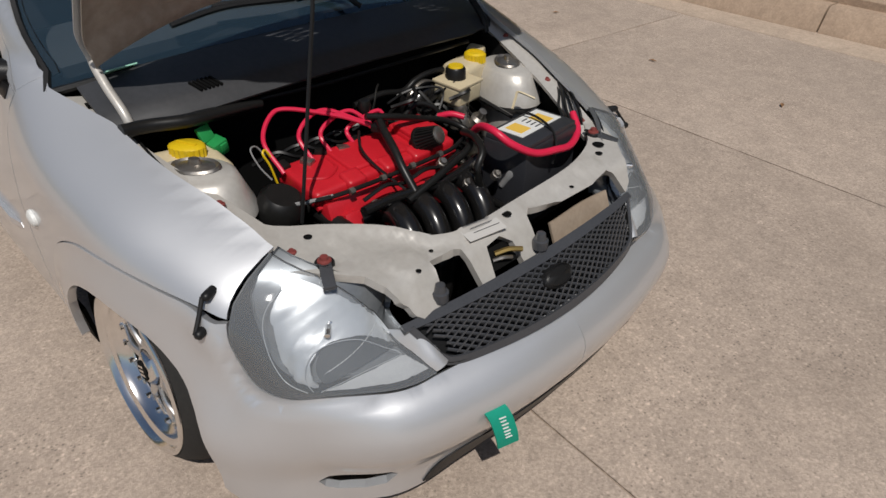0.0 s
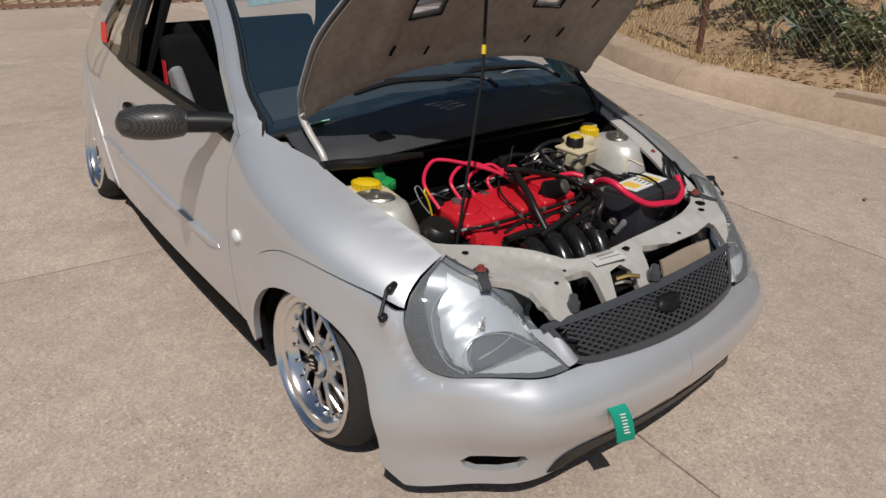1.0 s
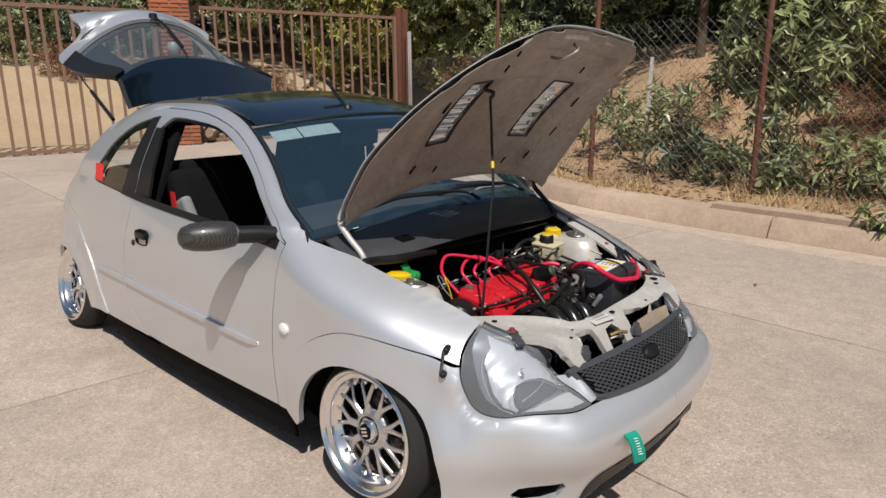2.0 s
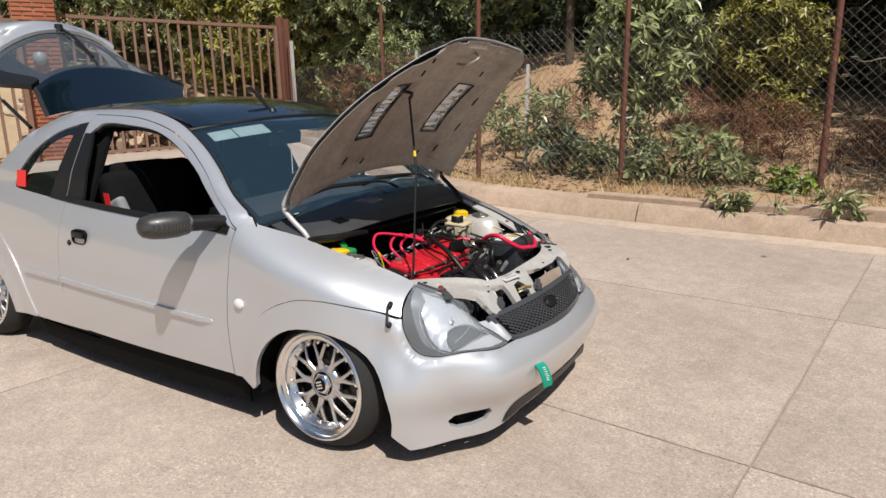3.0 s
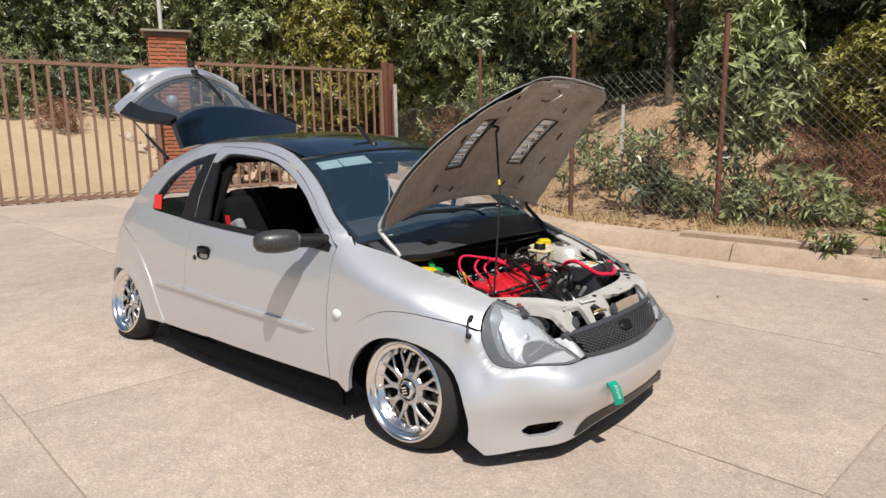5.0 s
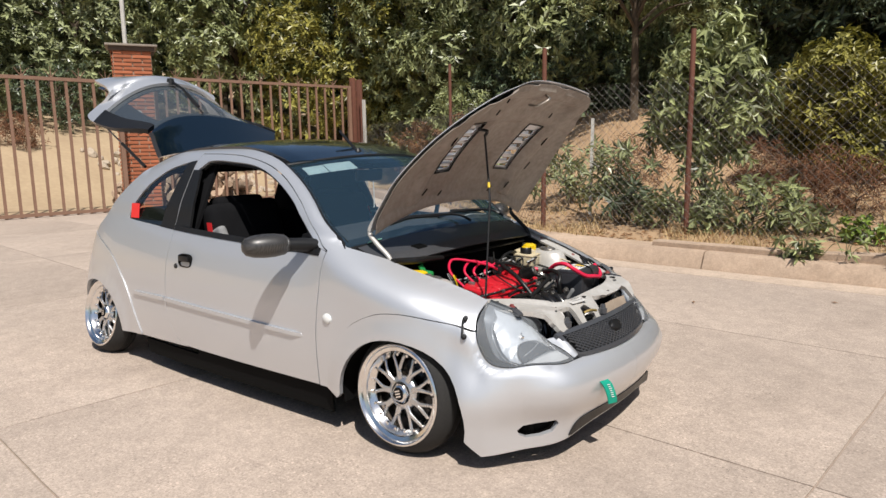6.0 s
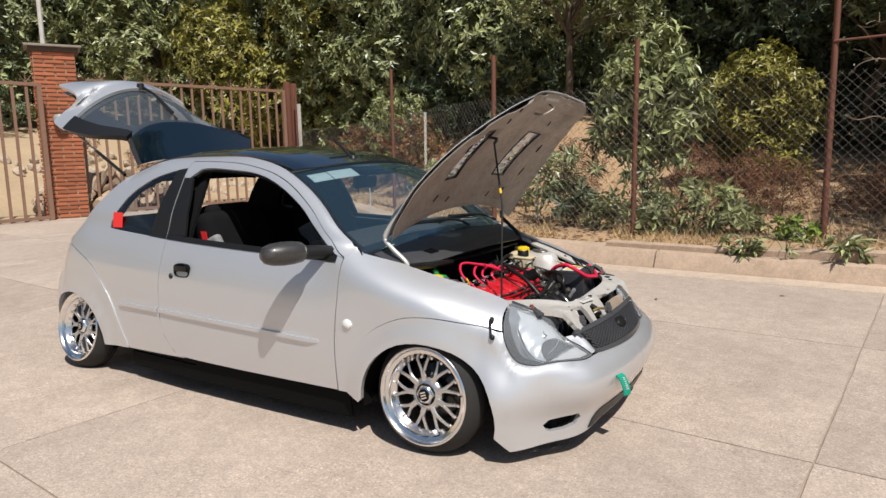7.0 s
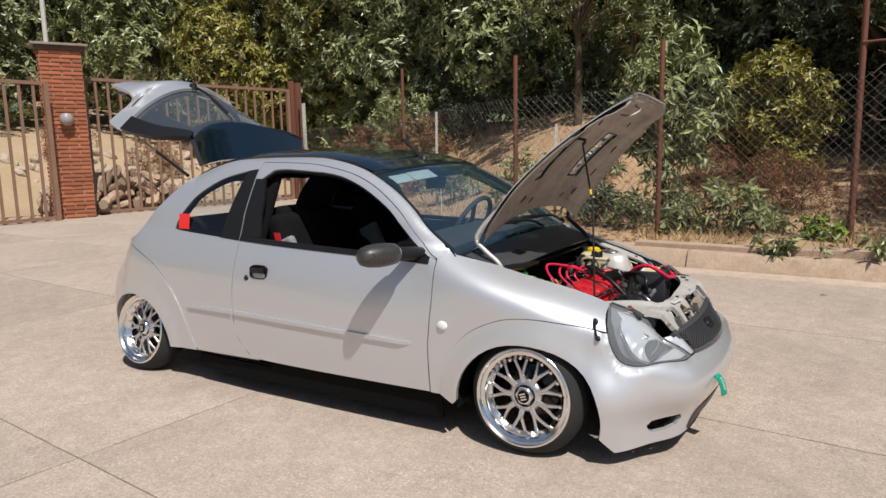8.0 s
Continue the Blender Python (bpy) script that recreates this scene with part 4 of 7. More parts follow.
bm = lathed([(0.0, 0.011), (0.026, 0.011), (0.030, 0.007), (0.032, 0.010), (0.035, 0.006), (0.036, -0.012)], Matrix.Translation(grille_pt(0.005, 0.56, 0.006)) @ Euler((0, radians(52), 0)).to_matrix().to_4x4() @ Matrix.Diagonal((0.72, 1.32, 1, 1)), 36)
part("grille_badge", bm, M["black"], grille, "plain oval dark badge")

for sg in (-1, 1):
    def bridge(u, v):
        k = u * 6
        i = min(int(k), 5)
        pts = curve2([(0.581, 0.430), (0.568, 0.467), (0.545, 0.495)], 3)
        x, z = pts[i][0] + (pts[i + 1][0] - pts[i][0]) * (k - i), pts[i][1] + (pts[i + 1][1] - pts[i][1]) * (k - i)
        a = body(s_of_x(x), z, 0.006)
        b = grille_pt(-0.322 - 0.035 * u, 0.05 + 0.85 * u, 0.006)
        p = a.lerp(b, v)
        return Vector((p.x + 0.006 * math.sin(math.pi * v), -p.y * sg, p.z + 0.004 * math.sin(math.pi * v)))

    part("bumper_bridge", surface(bridge, steps(0, 1, 12), steps(0.02, 1, 6), 0.004), M["silver"], car)

# ---- tow strap through the bumper ----
STRAP = spline([(0.590, -0.276, 0.330), (0.622, -0.275, 0.341), (0.648, -0.272, 0.325), (0.664, -0.268, 0.288), (0.672, -0.263, 0.248)], 5)


def strap_pt(u, v, lift=0.0):
    k = u * (len(STRAP) - 1)
    i = min(int(k), len(STRAP) - 2)
    p = STRAP[i].lerp(STRAP[i + 1], k - i)
    return p + Vector((0.012 * v + lift * 0.8, 0.052 * v, -0.006 * v + lift * 0.6))


ts = part("tow_strap", surface(strap_pt, steps(0, 1, 20), steps(-0.5, 0.5, 4), 0.004), M["green"], car, "green webbing tow strap")
bm = bmesh.new()
for k in range(7):
    u = 0.54 + 0.050 * k
    a, b = strap_pt(u, -0.13, 0.0025), strap_pt(u, 0.17 - 0.05 * (k % 2), 0.0025)
    tube(bm, [a, b], 0.0017, seg=5, n=1)
part("strap_print", bm, M["white"], ts, "pale woven letter bars")

# ---- bonnet, propped open ----
BW = pchip([0.0, 0.1, 0.22, 0.4, 0.55, 0.66, 0.74, 0.79], [0.575, 0.60, 0.60, 0.555, 0.49, 0.425, 0.365, 0.30])
B_ANG = radians(44.5)
B_DIR = Vector((math.cos(B_ANG), 0, math.sin(B_ANG)))
B_NOR = Vector((-math.sin(B_ANG), 0, math.cos(B_ANG)))
B_ORG = Vector((-0.27, 0, 0.885))
B_LEN = 0.79


def bonnet_pt(u, v, lift=0.0):
    """u metres along from the hinge edge, v across from -1 to 1; convex along and across."""
    w = BW(u)
    if u < 0.3:
        u += 0.091 * (1 - abs(v) ** 3) * (1 - u / 0.3)
    arch_h = 0.050 * math.sin(math.pi * min(u / 0.86, 1)) + (0.050 + 0.035 * smooth01(0.05, 0.35, u)) * (1 - v * v) * (1 - 0.45 * u)
    return B_ORG + B_DIR * (1.05 * u) + Vector((0, w * v, 0)) + B_NOR * (arch_h + lift)



def vent_hole(u, v):
    y = v * BW(u)
    for a, b in ((-0.28, -0.19), (0.19, 0.28)):
        if a < y < b and 0.25 < u < 0.52:
            k = (u - 0.25) / 0.045
            return k - math.floor(k) < 0.62
    return False


def holed(f, us, vs, cut, thick):
    bm = bmesh.new()
    g = [[bm.verts.new(f(u, v)) for v in vs] for u in us]
    for i in range(len(us) - 1):
        for j in range(len(vs) - 1):
            if not cut((us[i] + us[i + 1]) / 2, (vs[j] + vs[j + 1]) / 2):
                bm.faces.new((g[i][j], g[i + 1][j], g[i + 1][j + 1], g[i][j + 1]))
    bmesh.ops.delete(bm, geom=[v for v in bm.verts if not v.link_faces], context="VERTS")
    bm.normal_update()
    bmesh.ops.solidify(bm, geom=list(bm.faces), thickness=thick)
    return bm


bonnet = part("bonnet", holed(bonnet_pt, steps(0, B_LEN, 54), steps(-1, 1, 64), vent_hole, 0.003), M["silver"], car, "open silver bonnet with bare grey underside")
M["under"] = material("bonnet_underside", (0.37, 0.333, 0.292), 0.55, 0.0, base2=(0.215, 0.182, 0.15), scale=5, fine=45, bump=0.08, rough_var=0.1, contrast=0.42)


def under_cut(u, v):
    y = v * BW(u)
    return any(a < y < b and 0.235 < u < 0.535 for a, b in ((-0.295, -0.175), (0.175, 0.295)))


def under_pt(u, v):
    """The inner frame: deeper where the stiffening ribs run, close to the skin in the pockets between them."""
    y = abs(v * BW(u))
    rib = max(smooth01(0.06, 0.02, abs(y - 0.36)) * (u > 0.06), smooth01(0.07, 0.03, u), smooth01(0.045, 0.02, abs(u - (B_LEN - 0.06))), smooth01(0.05, 0.02, abs(y - 0.12)) * 0.6, smooth01(0.03, 0.01, abs(1 - abs(v)) * BW(u)) * 0.5,
              smooth01(0.04, 0.015, abs(u - 0.58)) * 0.7)
    return bonnet_pt(u, v, -0.008 - 0.018 * rib)


inner = part("bonnet_frame", holed(under_pt, steps(0.006, B_LEN - 0.012, 60), steps(-0.985, 0.985, 80), under_cut, 0.002), M["under"], bonnet, "dusty grey pressed inner frame")
for a, b in ((-0.28, -0.19), (0.19, 0.28)):
    for k in range(6):
        u = 0.268 + 0.045 * k
        q = bonnet_pt(u + 0.012, (a + b) / 2 / BW(u), 0.006)
        part("bonnet_louvre", boxed(q, (0.028, b - a, 0.003), rot=(0, -46 - 24, 0)), M["silver"], bonnet, "silver vent louvre")
    bm = bmesh.new()
    for y in (a - 0.012, b + 0.012):
        tube(bm, [bonnet_pt(u, y / BW(u), -0.012) for u in steps(0.235, 0.535, 8)], 0.0032, seg=5, n=1)
    for u in (0.235, 0.535):
        tube(bm, [bonnet_pt(u, y / BW(u), -0.012) for y in steps(a - 0.012, b + 0.012, 3)], 0.0032, seg=5, n=1)
    part("vent_frame", bm, M["black"], bonnet, "black vent frame")
# slots and small holes in the inner frame
for u, y, l in ((0.10, -0.2, 0.05), (0.10, 0.2, 0.05), (0.14, -0.33, 0.06), (0.14, 0.33, 0.06), (0.30, 0.40, 0.07), (0.46, 0.37, 0.07), (0.46, -0.37, 0.07), (0.62, -0.22, 0.04), (0.62, 0.22, 0.04), (0.70, -0.26, 0.03)):
    q = bonnet_pt(u, y / BW(u), -0.031)
    part("frame_slot", boxed(q, (l * 0.7, 0.008, 0.004), rot=(0, -46, 0), bevel=0.0015), M["matte_black"], inner)
bm = bmesh.new()
tube(bm, [bonnet_pt(0.665, -0.05, -0.03), bonnet_pt(0.69, -0.045, -0.06), bonnet_pt(0.735, 0.03, -0.06), bonnet_pt(0.73, 0.075, -0.03)], 0.0055, seg=8, n=5)
part("bonnet_striker", bm, M["steel"], bonnet, "bright steel striker loop")
for sg in (-1, 1):
    tb = tubed([(-0.158, sg * 0.555, 0.745), (-0.182, sg * 0.558, 0.790), (-0.240, sg * 0.562, 0.838), (-0.285, sg * 0.56, 0.885), (-0.255, sg * 0.552, 0.945), (-0.20, sg * 0.545, 1.005)], 0.0105, seg=10)
    part("bonnet_hinge", tb, M["silver_in"] if sg < 0 else M["black"], bonnet, "bent tubular bonnet hinge")
prop_top = bonnet_pt(0.47, -0.19 / BW(0.47), -0.03)
prop = part("prop_rod", tubed([(0.15, -0.375, 0.60), (0.10, -0.26, 1.02), prop_top], 0.0045, seg=6, n=1), M["black"], car, "thin black bonnet prop rod")
part("rod_sleeve", tubed([Vector((0.10, -0.26, 1.02)).lerp(prop_top, 0.18), Vector((0.10, -0.26, 1.02)).lerp(prop_top, 0.26)], 0.006, seg=6, n=1), M["yellow"], prop, "yellow rod sleeve")
part("rod_hook", tubed([prop_top, prop_top + Vector((0.012, 0.0, 0.02)), prop_top + Vector((-0.03, 0.0, 0.03))], 0.007, seg=6), M["black"], prop)

# ---- tailgate, raised: a middle line and a side line, in x and z, with the half width ----
H_U = [0.0, 0.14, 0.30, 0.50, 0.75, 0.84, 0.90, 1.0]
H_MX = pchip(H_U, [-0.09 * u + x for u, x in zip((2.0, 2.15, 1.9, 1.65, 1.55, 1.55, 1.55, 1.55), (-2.125, -2.165, -2.233, -2.385, -2.585, -2.675, -2.745, -2.93))])
H_MZ = pchip(H_U, [1.245, 1.37, 1.478, 1.600, 1.713, 1.752, 1.774, 1.782])
H_EX = pchip(H_U, [-0.09 * u + x for u, x in zip((2.0, 2.1, 1.95, 1.65, 1.55, 1.55, 1.55, 1.55), (-2.02, -2.03, -2.06, -2.36, -2.66, -2.82, -2.71, -2.96))])
H_EZ = pchip(H_U, [1.215, 1.29, 1.360, 1.385, 1.440, 1.512, 1.640, 1.740])
H_W = pchip(H_U, [0.44, 0.455, 0.47, 0.525, 0.515, 0.475, 0.40, 0.36])


def hatch_pt(u, v, lift=0.0):
    a = abs(v) ** 2.2
    x, z = H_MX(u) + (H_EX(u) - H_MX(u)) * a, H_MZ(u) + (H_EZ(u) - H_MZ(u)) * a
    return Vector((x + lift * 0.6, v * H_W(u), z + lift * 0.8))


tg = part("tailgate", surface(hatch_pt, steps(0, 0.30, 10), steps(-1, 1, 24), 0.03), M["roof"], car, "raised tailgate with black upper edge")
part("tailgate_panel", surface(hatch_pt, steps(0.75, 1.0, 24), steps(-1, 1, 32), 0.02), M["silver"], tg, "silver lower tailgate panel")
part("tailgate_lining", surface(lambda u, v: hatch_pt(u, v, -0.035), steps(0.755, 0.985, 16), steps(-0.97, 0.97, 24), 0.004), M["roof"], tg, "black inner tailgate lining")
for a, b in ((-1, -0.86), (0.86, 1)):
    part("tailgate_side", surface(hatch_pt, steps(0.302, 0.748, 12), steps(a, b, 3), 0.03), M["black"], tg)
pane("tailgate_glass", lambda u, v: hatch_pt(u, -v, -0.004), steps(0.29, 0.76, 14), steps(-0.88, 0.88, 18), M["tint"], tg, "tinted tailgate glass")
bm = surface(lambda u, v: hatch_pt(u, v, -0.012), steps(0.30, 0.36, 3), steps(-0.88, 0.88, 16), 0.004)
part("glass_border", bm, M["roof"], tg, "black glass border")
part("glass_border", surface(lambda u, v: hatch_pt(u, v, -0.012), steps(0.70, 0.76, 3), steps(-0.88, 0.88, 16), 0.004), M["roof"], tg, "black glass border")
for a, b in ((-0.88, -0.66), (0.66, 0.88)):
    part("glass_border", surface(lambda u, v: hatch_pt(u, v, -0.012), steps(0.36, 0.70, 8), steps(a, b, 4), 0.004), M["roof"], tg, "black glass border")
wp = part("wiper", tubed([hatch_pt(0.76, -0.02, 0.03), hatch_pt(0.60, 0.0, 0.03), hatch_pt(0.40, 0.04, 0.018)], 0.009, seg=6), M["black"], tg, "black rear wiper")
part("wiper_boss", lathed([(0, 0.05), (0.022, 0.046), (0.03, 0.0)], Matrix.Translation(hatch_pt(0.76, -0.02, 0.0)), 16), M["black"], wp)
part("wiper_blade", tubed([hatch_pt(0.58, 0.0, 0.018), hatch_pt(0.34, 0.05, 0.012)], 0.006, seg=5, n=1), M["hose"], wp)
for k in range(2):
    q = hatch_pt(0.87, -0.62 + 0.10 * k, 0.004)
    part("tailgate_lettering", boxed(q, (0.02, 0.035, 0.006), rot=(0, 20, 25)), M["grille"], tg, "small dark lettering bar")
for sg in (-1, 1):
    a, b = Vector((-2.725, sg * 0.50, 1.428)), Vector((-2.21, sg * 0.52, 1.165))
    gs = part("gas_strut", tubed([a, a.lerp(b, 0.5)], 0.005, seg=6, n=1), M["steel"], tg, "tailgate gas strut")
    part("strut_body", tubed([a.lerp(b, 0.45), b], 0.010, seg=8, n=1), M["black"], gs)

# ---- roof aerial ----
ra = part("roof_aerial", tubed([(-0.905, -0.01, 1.232), (-1.035, -0.01, 1.345)], 0.008, seg=6, n=1), M["black"], car, "short black roof aerial")
part("aerial_foot", lathed([(0, 0.034), (0.014, 0.030), (0.028, 0.008), (0.034, -0.01)], Matrix.Translation((-0.90, -0.01, 1.218)), 16), M["black"], ra)



# ---- engine bay: sheet metal ----
REAR_LIP = pchip([-0.5, -0.448, -0.36, -0.255, -0.211, -0.089, 0.027, 0.226, 0.365, 0.47, 0.5], [0.10, 0.166, 0.222, 0.305, 0.365, 0.402, 0.395, 0.382, 0.346, 0.25, 0.16])


DENTS = ((-0.30, 0.40, 0.05, 0.05, 0.008), (-0.40, 0.30, 0.035, 0.05, -0.006), (-0.19, 0.39, 0.05, 0.03, -0.007), (0.10, 0.415, 0.07, 0.02, -0.006), (0.30, 0.40, 0.05, 0.03, 0.006), (-0.35, 0.46, 0.02, 0.025, -0.005))


def slam_pt(y, x, lift=0.0):
    z = 0.655 - 0.14 * x - 1.3 * max(x - 0.445, 0) - 0.014 * smooth01(0.0, 0.05, x - REAR_LIP(y)) * smooth01(0.45, 0.25, abs(y))
    for cy, cx, ry, rx, h in DENTS:
        z += h * smooth01(1.0, 0.7, math.hypot((y - cy) / ry, (x - cx) / rx))
    return Vector((x, y, z + lift))


rear_e = [(y, REAR_LIP(y)) for y in steps(-0.5, 0.5, 40)]
front_e = [(0.5, 0.30), (0.46, 0.375), (0.415, 0.425), (0.385, 0.475), (0.36, 0.485), (0.345, 0.455), (0.33, 0.438), (0.26, 0.448), (0.14, 0.448), (0.045, 0.425), (0.025, 0.44),
           (0.02, 0.488), (-0.035, 0.50), (-0.045, 0.462), (-0.075, 0.448), (-0.118, 0.452), (-0.128, 0.492), (-0.165, 0.497), (-0.178, 0.432), (-0.19, 0.424), (-0.255, 0.422), (-0.268, 0.485), (-0.31, 0.50), (-0.345, 0.485), (-0.352, 0.470), (-0.366, 0.462), (-0.381, 0.435), (-0.394, 0.392), (-0.434, 0.358), (-0.5, 0.30)]
slam = skin("slam_panel", rear_e + front_e, slam_pt, M["silver_in"], car, "bare grey front cross panel", step=0.02, thick=0.018)
for y, x, r in ((-0.02, 0.418, 0.012), (-0.415, 0.235, 0.009), (0.37, 0.385, 0.010), (0.40, 0.36, 0.016), (0.43, 0.30, 0.008), (-0.3, 0.44, 0.006), (0.2, 0.43, 0.006), (-0.23, 0.40, 0.005)):
    part("panel_hole", lathed([(0, 0.0015), (r, 0.001)], Matrix.Translation(slam_pt(y, x, 0.002)), 14), M["matte_black"], slam)
bm = bmesh.new()
for k in range(4):
    box(bm, slam_pt(-0.155 + 0.006 * k + 0.05, 0.405 + 0.011 * k, 0.0055), (0.0010, 0.07 - 0.012 * (k % 2), 0.001), rot=(0, 8, -8))
part("panel_sticker", boxed(slam_pt(-0.10, 0.422, 0.0015), (0.046, 0.10, 0.0006), rot=(0, 8, -8)), material("grey_label", (0.53, 0.515, 0.49), 0.45), slam, "grey printed label")
part("sticker_print", bm, M["grille"], slam, "dark unreadable print bars")
# front support under the grille, latch with brass lever
part("front_support", surface(lambda y, v: Vector((0.445 - 0.03 * abs(y), y, 0.56 - 0.32 * v)), steps(-0.42, 0.42, 8), steps(0.9, 1, 2), 0.01), M["matte_black"], car)
# tan plate put in to fill the opening behind the grille
part("support_plate", surface(lambda y, v: Vector((0.452 + 0.038 * v + 0.004 * math.sin(21 * y), y, 0.542 - 0.09 * v)), steps(0.085, 0.31, 14), steps(0, 1, 4), 0.006), material("tan_plate", (0.36, 0.29, 0.22), 0.7, base2=(0.25, 0.19, 0.14), scale=14, fine=90, bump=0.1), car, "tan plate filling the opening behind the grille")
latch = part("bonnet_latch", boxed((0.462, -0.088, 0.535), (0.05, 0.075, 0.006), rot=(0, 30, 0)), M["matte_black"], car, "bonnet latch with brass lever")
part("latch_lever", tubed([(0.46, -0.10, 0.545), (0.475, -0.072, 0.552), (0.49, -0.045, 0.548)], 0.006, seg=6), material("brass_zinc", (0.55, 0.38, 0.13), 0.35, 0.9), latch, "brass-coloured latch lever")
part("latch_spring", tubed([(0.47, -0.115, 0.54), (0.482, -0.098, 0.546), (0.488, -0.075, 0.54)], 0.0045, seg=6), M["steel"], latch)
for y, x in ((-0.275, 0.475), (0.015, 0.492)):
    part("panel_mount", lathed([(0, 0.03), (0.010, 0.028), (0.013, 0.012), (0.018, 0.010), (0.018, -0.01)], Matrix.Translation((x, y, 0.535)), 12), M["grille"], car, "grey rubber mount")
# wing rails with red bolts
for sg in (-1, 1):
    rail = part("wing_rail", surface(lambda x, v: Vector((x, sg * (0.655 - 0.165 * smooth01(-0.25, 0.45, x) - 0.055 * v - 0.03), WING_TOP(x) - 0.022 - 0.012 * v)), steps(-0.33, 0.30, 18), steps(0, 1, 3), 0.01), M["silver_in"], car, "grey inner wing rail")
    for x in (-0.10, 0.10, 0.255):
        q = Vector((x, sg * (0.655 - 0.165 * smooth01(-0.25, 0.45, x) - 0.055), WING_TOP(x) - 0.018))
        part("rail_bolt", lathed([(0.0, 0.006), (0.005, 0.0055), (0.006, 0.002), (0.010, 0.0), (0.010, -0.006)], Matrix.Translation(q), 12), M["boltred"], rail, "red bolt and washer")
    # inner wing coloured matte black to hold the bay's shade and dirt
    part("inner_wing", surface(lambda x, v: Vector((x, sg * (0.555 - 0.08 * smooth01(-0.1, 0.4, x) - 0.06 * v), WING_TOP(x) - 0.03 - 0.36 * v)), steps(-0.33, 0.32, 12), steps(0, 1, 4), 0.006), M["matte_black"], car, "inner wing with shade and dirt painted matte black")
    bm = lathed([(0.0, 0.0), (0.045, 0.0), (0.05, -0.004), (0.068, -0.006), (0.080, -0.013), (0.092, -0.042), (0.108, -0.078), (0.112, -0.095), (0.104, -0.108), (0.08, -0.125), (0.072, -0.30)], Matrix.Translation((-0.035, sg * 0.497, 0.70)) @ Matrix.Diagonal((1.12, 0.94, 1, 1)), 36)
    tw = part("strut_tower", bm, M["silver_in"], car, "grey domed suspension tower")
    part("strut_mount", lathed([(0.0, 0.02), (0.010, 0.02), (0.012, 0.008), (0.026, 0.006), (0.036, 0.002), (0.042, 0.006), (0.046, 0.001)], Matrix.Translation((-0.035, sg * 0.495, 0.701)), 24), M["steel"], tw, "steel strut top mount")
    # wheel-well liners
    for ax in (0.0, -2.44):
        bm = bmesh.new()
        us_ = steps(-8, 188 if ax == 0 else 148, 20)
        g = []
        for a in us_:
            x = ax + 0.30 * math.cos(radians(a))
            g.append([bm.verts.new((x, sg * y, 0.215 + 0.295 * math.sin(radians(a)))) for y in (0.50, plan_at(s_of_x(x))[1] - 0.035)])
        for i in range(20):
            bm.faces.new((g[i][0], g[i + 1][0], g[i + 1][1], g[i][1]))
        c = bm.verts.new((ax, sg * 0.50, 0.215))
        for i in range(20):
            bm.faces.new((g[i][0], g[i + 1][0], c))
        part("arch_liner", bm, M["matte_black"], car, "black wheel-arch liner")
# unseen box added to keep sun from passing through the duct holes
part("crash_beam", boxed((0.40, 0, 0.21), (0.10, 1.02, 0.22), bevel=0.01), M["matte_black"], car, "unseen black box blocking sun through the bumper ducts")
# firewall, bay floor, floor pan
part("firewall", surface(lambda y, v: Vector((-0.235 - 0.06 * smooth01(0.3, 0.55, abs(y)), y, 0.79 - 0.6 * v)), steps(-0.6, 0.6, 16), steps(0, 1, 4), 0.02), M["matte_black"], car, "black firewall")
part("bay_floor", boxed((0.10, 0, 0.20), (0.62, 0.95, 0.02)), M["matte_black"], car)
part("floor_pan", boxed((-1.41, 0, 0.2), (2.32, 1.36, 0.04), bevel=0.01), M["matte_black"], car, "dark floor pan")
M["scuttle"] = material("dusty_black_plastic", (0.034, 0.035, 0.038), 0.40, spec=0.45, base2=(0.055, 0.056, 0.060), scale=8, fine=80)
# scuttle: plastic tray with intake slots, lower cowl lip, wipers


def cowl_pt(u, v):
    b = 1 - v * v
    return Vector((-0.335 + 0.055 * b + (0.17 - 0.02 * b) * u, 0.60 * v, 0.826 + 0.03 * b - 0.052 * u - 0.018 * smooth01(0.75, 1, u)))


cowl = part("scuttle_panel", surface(cowl_pt, steps(0, 1, 10), steps(-1, 1, 28), 0.008), M["scuttle"], car, "dusty black plastic scuttle panel")
for k in range(6):
    q = cowl_pt(0.70, -0.655 + 0.016 * k)
    part("scuttle_slot", boxed(q + Vector((0, 0, 0.003)), (0.036, 0.0045, 0.006), rot=(0, 18, 20)), M["matte_black"], cowl)
part("scuttle_seal", tubed([(-0.126, -0.590, 0.774), (-0.132, -0.52, 0.768), (-0.144, -0.40, 0.760), (-0.155, -0.29, 0.751), (-0.158, -0.265, 0.746)], 0.0155, seg=12, n=6), M["hose"], cowl, "glossy black rubber scuttle seal")
part("scuttle_lip", tubed([Vector((-0.160, y, 0.757 - 0.012 * smooth01(-0.35, 0.0, y))) for y in steps(-0.26, 0.45, 14)], 0.0065, seg=8, n=1), M["hose"], cowl, "thin black scuttle lip")
part("scuttle_label", boxed((-0.318, -0.50, 0.838), (0.032, 0.075, 0.003), rot=(0, -30, 8)), material("green_label", (0.34, 0.66, 0.52), 0.4), car, "small green and white label")
for y0, y1 in ((0.16, -0.34), (0.46, 0.02)):
    w = part("wiper_arm", tubed([(-0.275, y0, 0.872), (-0.33, y0 - 0.06, 0.905), (-0.385, y1 + 0.12, 0.918)], 0.0075, seg=6), M["black"], car, "black windscreen wiper")
    part("wiper_blade", tubed([(-0.352, y1 + 0.34, 0.905), (-0.372, y1 + 0.15, 0.912), (-0.37, y1, 0.895)], 0.008, seg=6), M["black"], w)

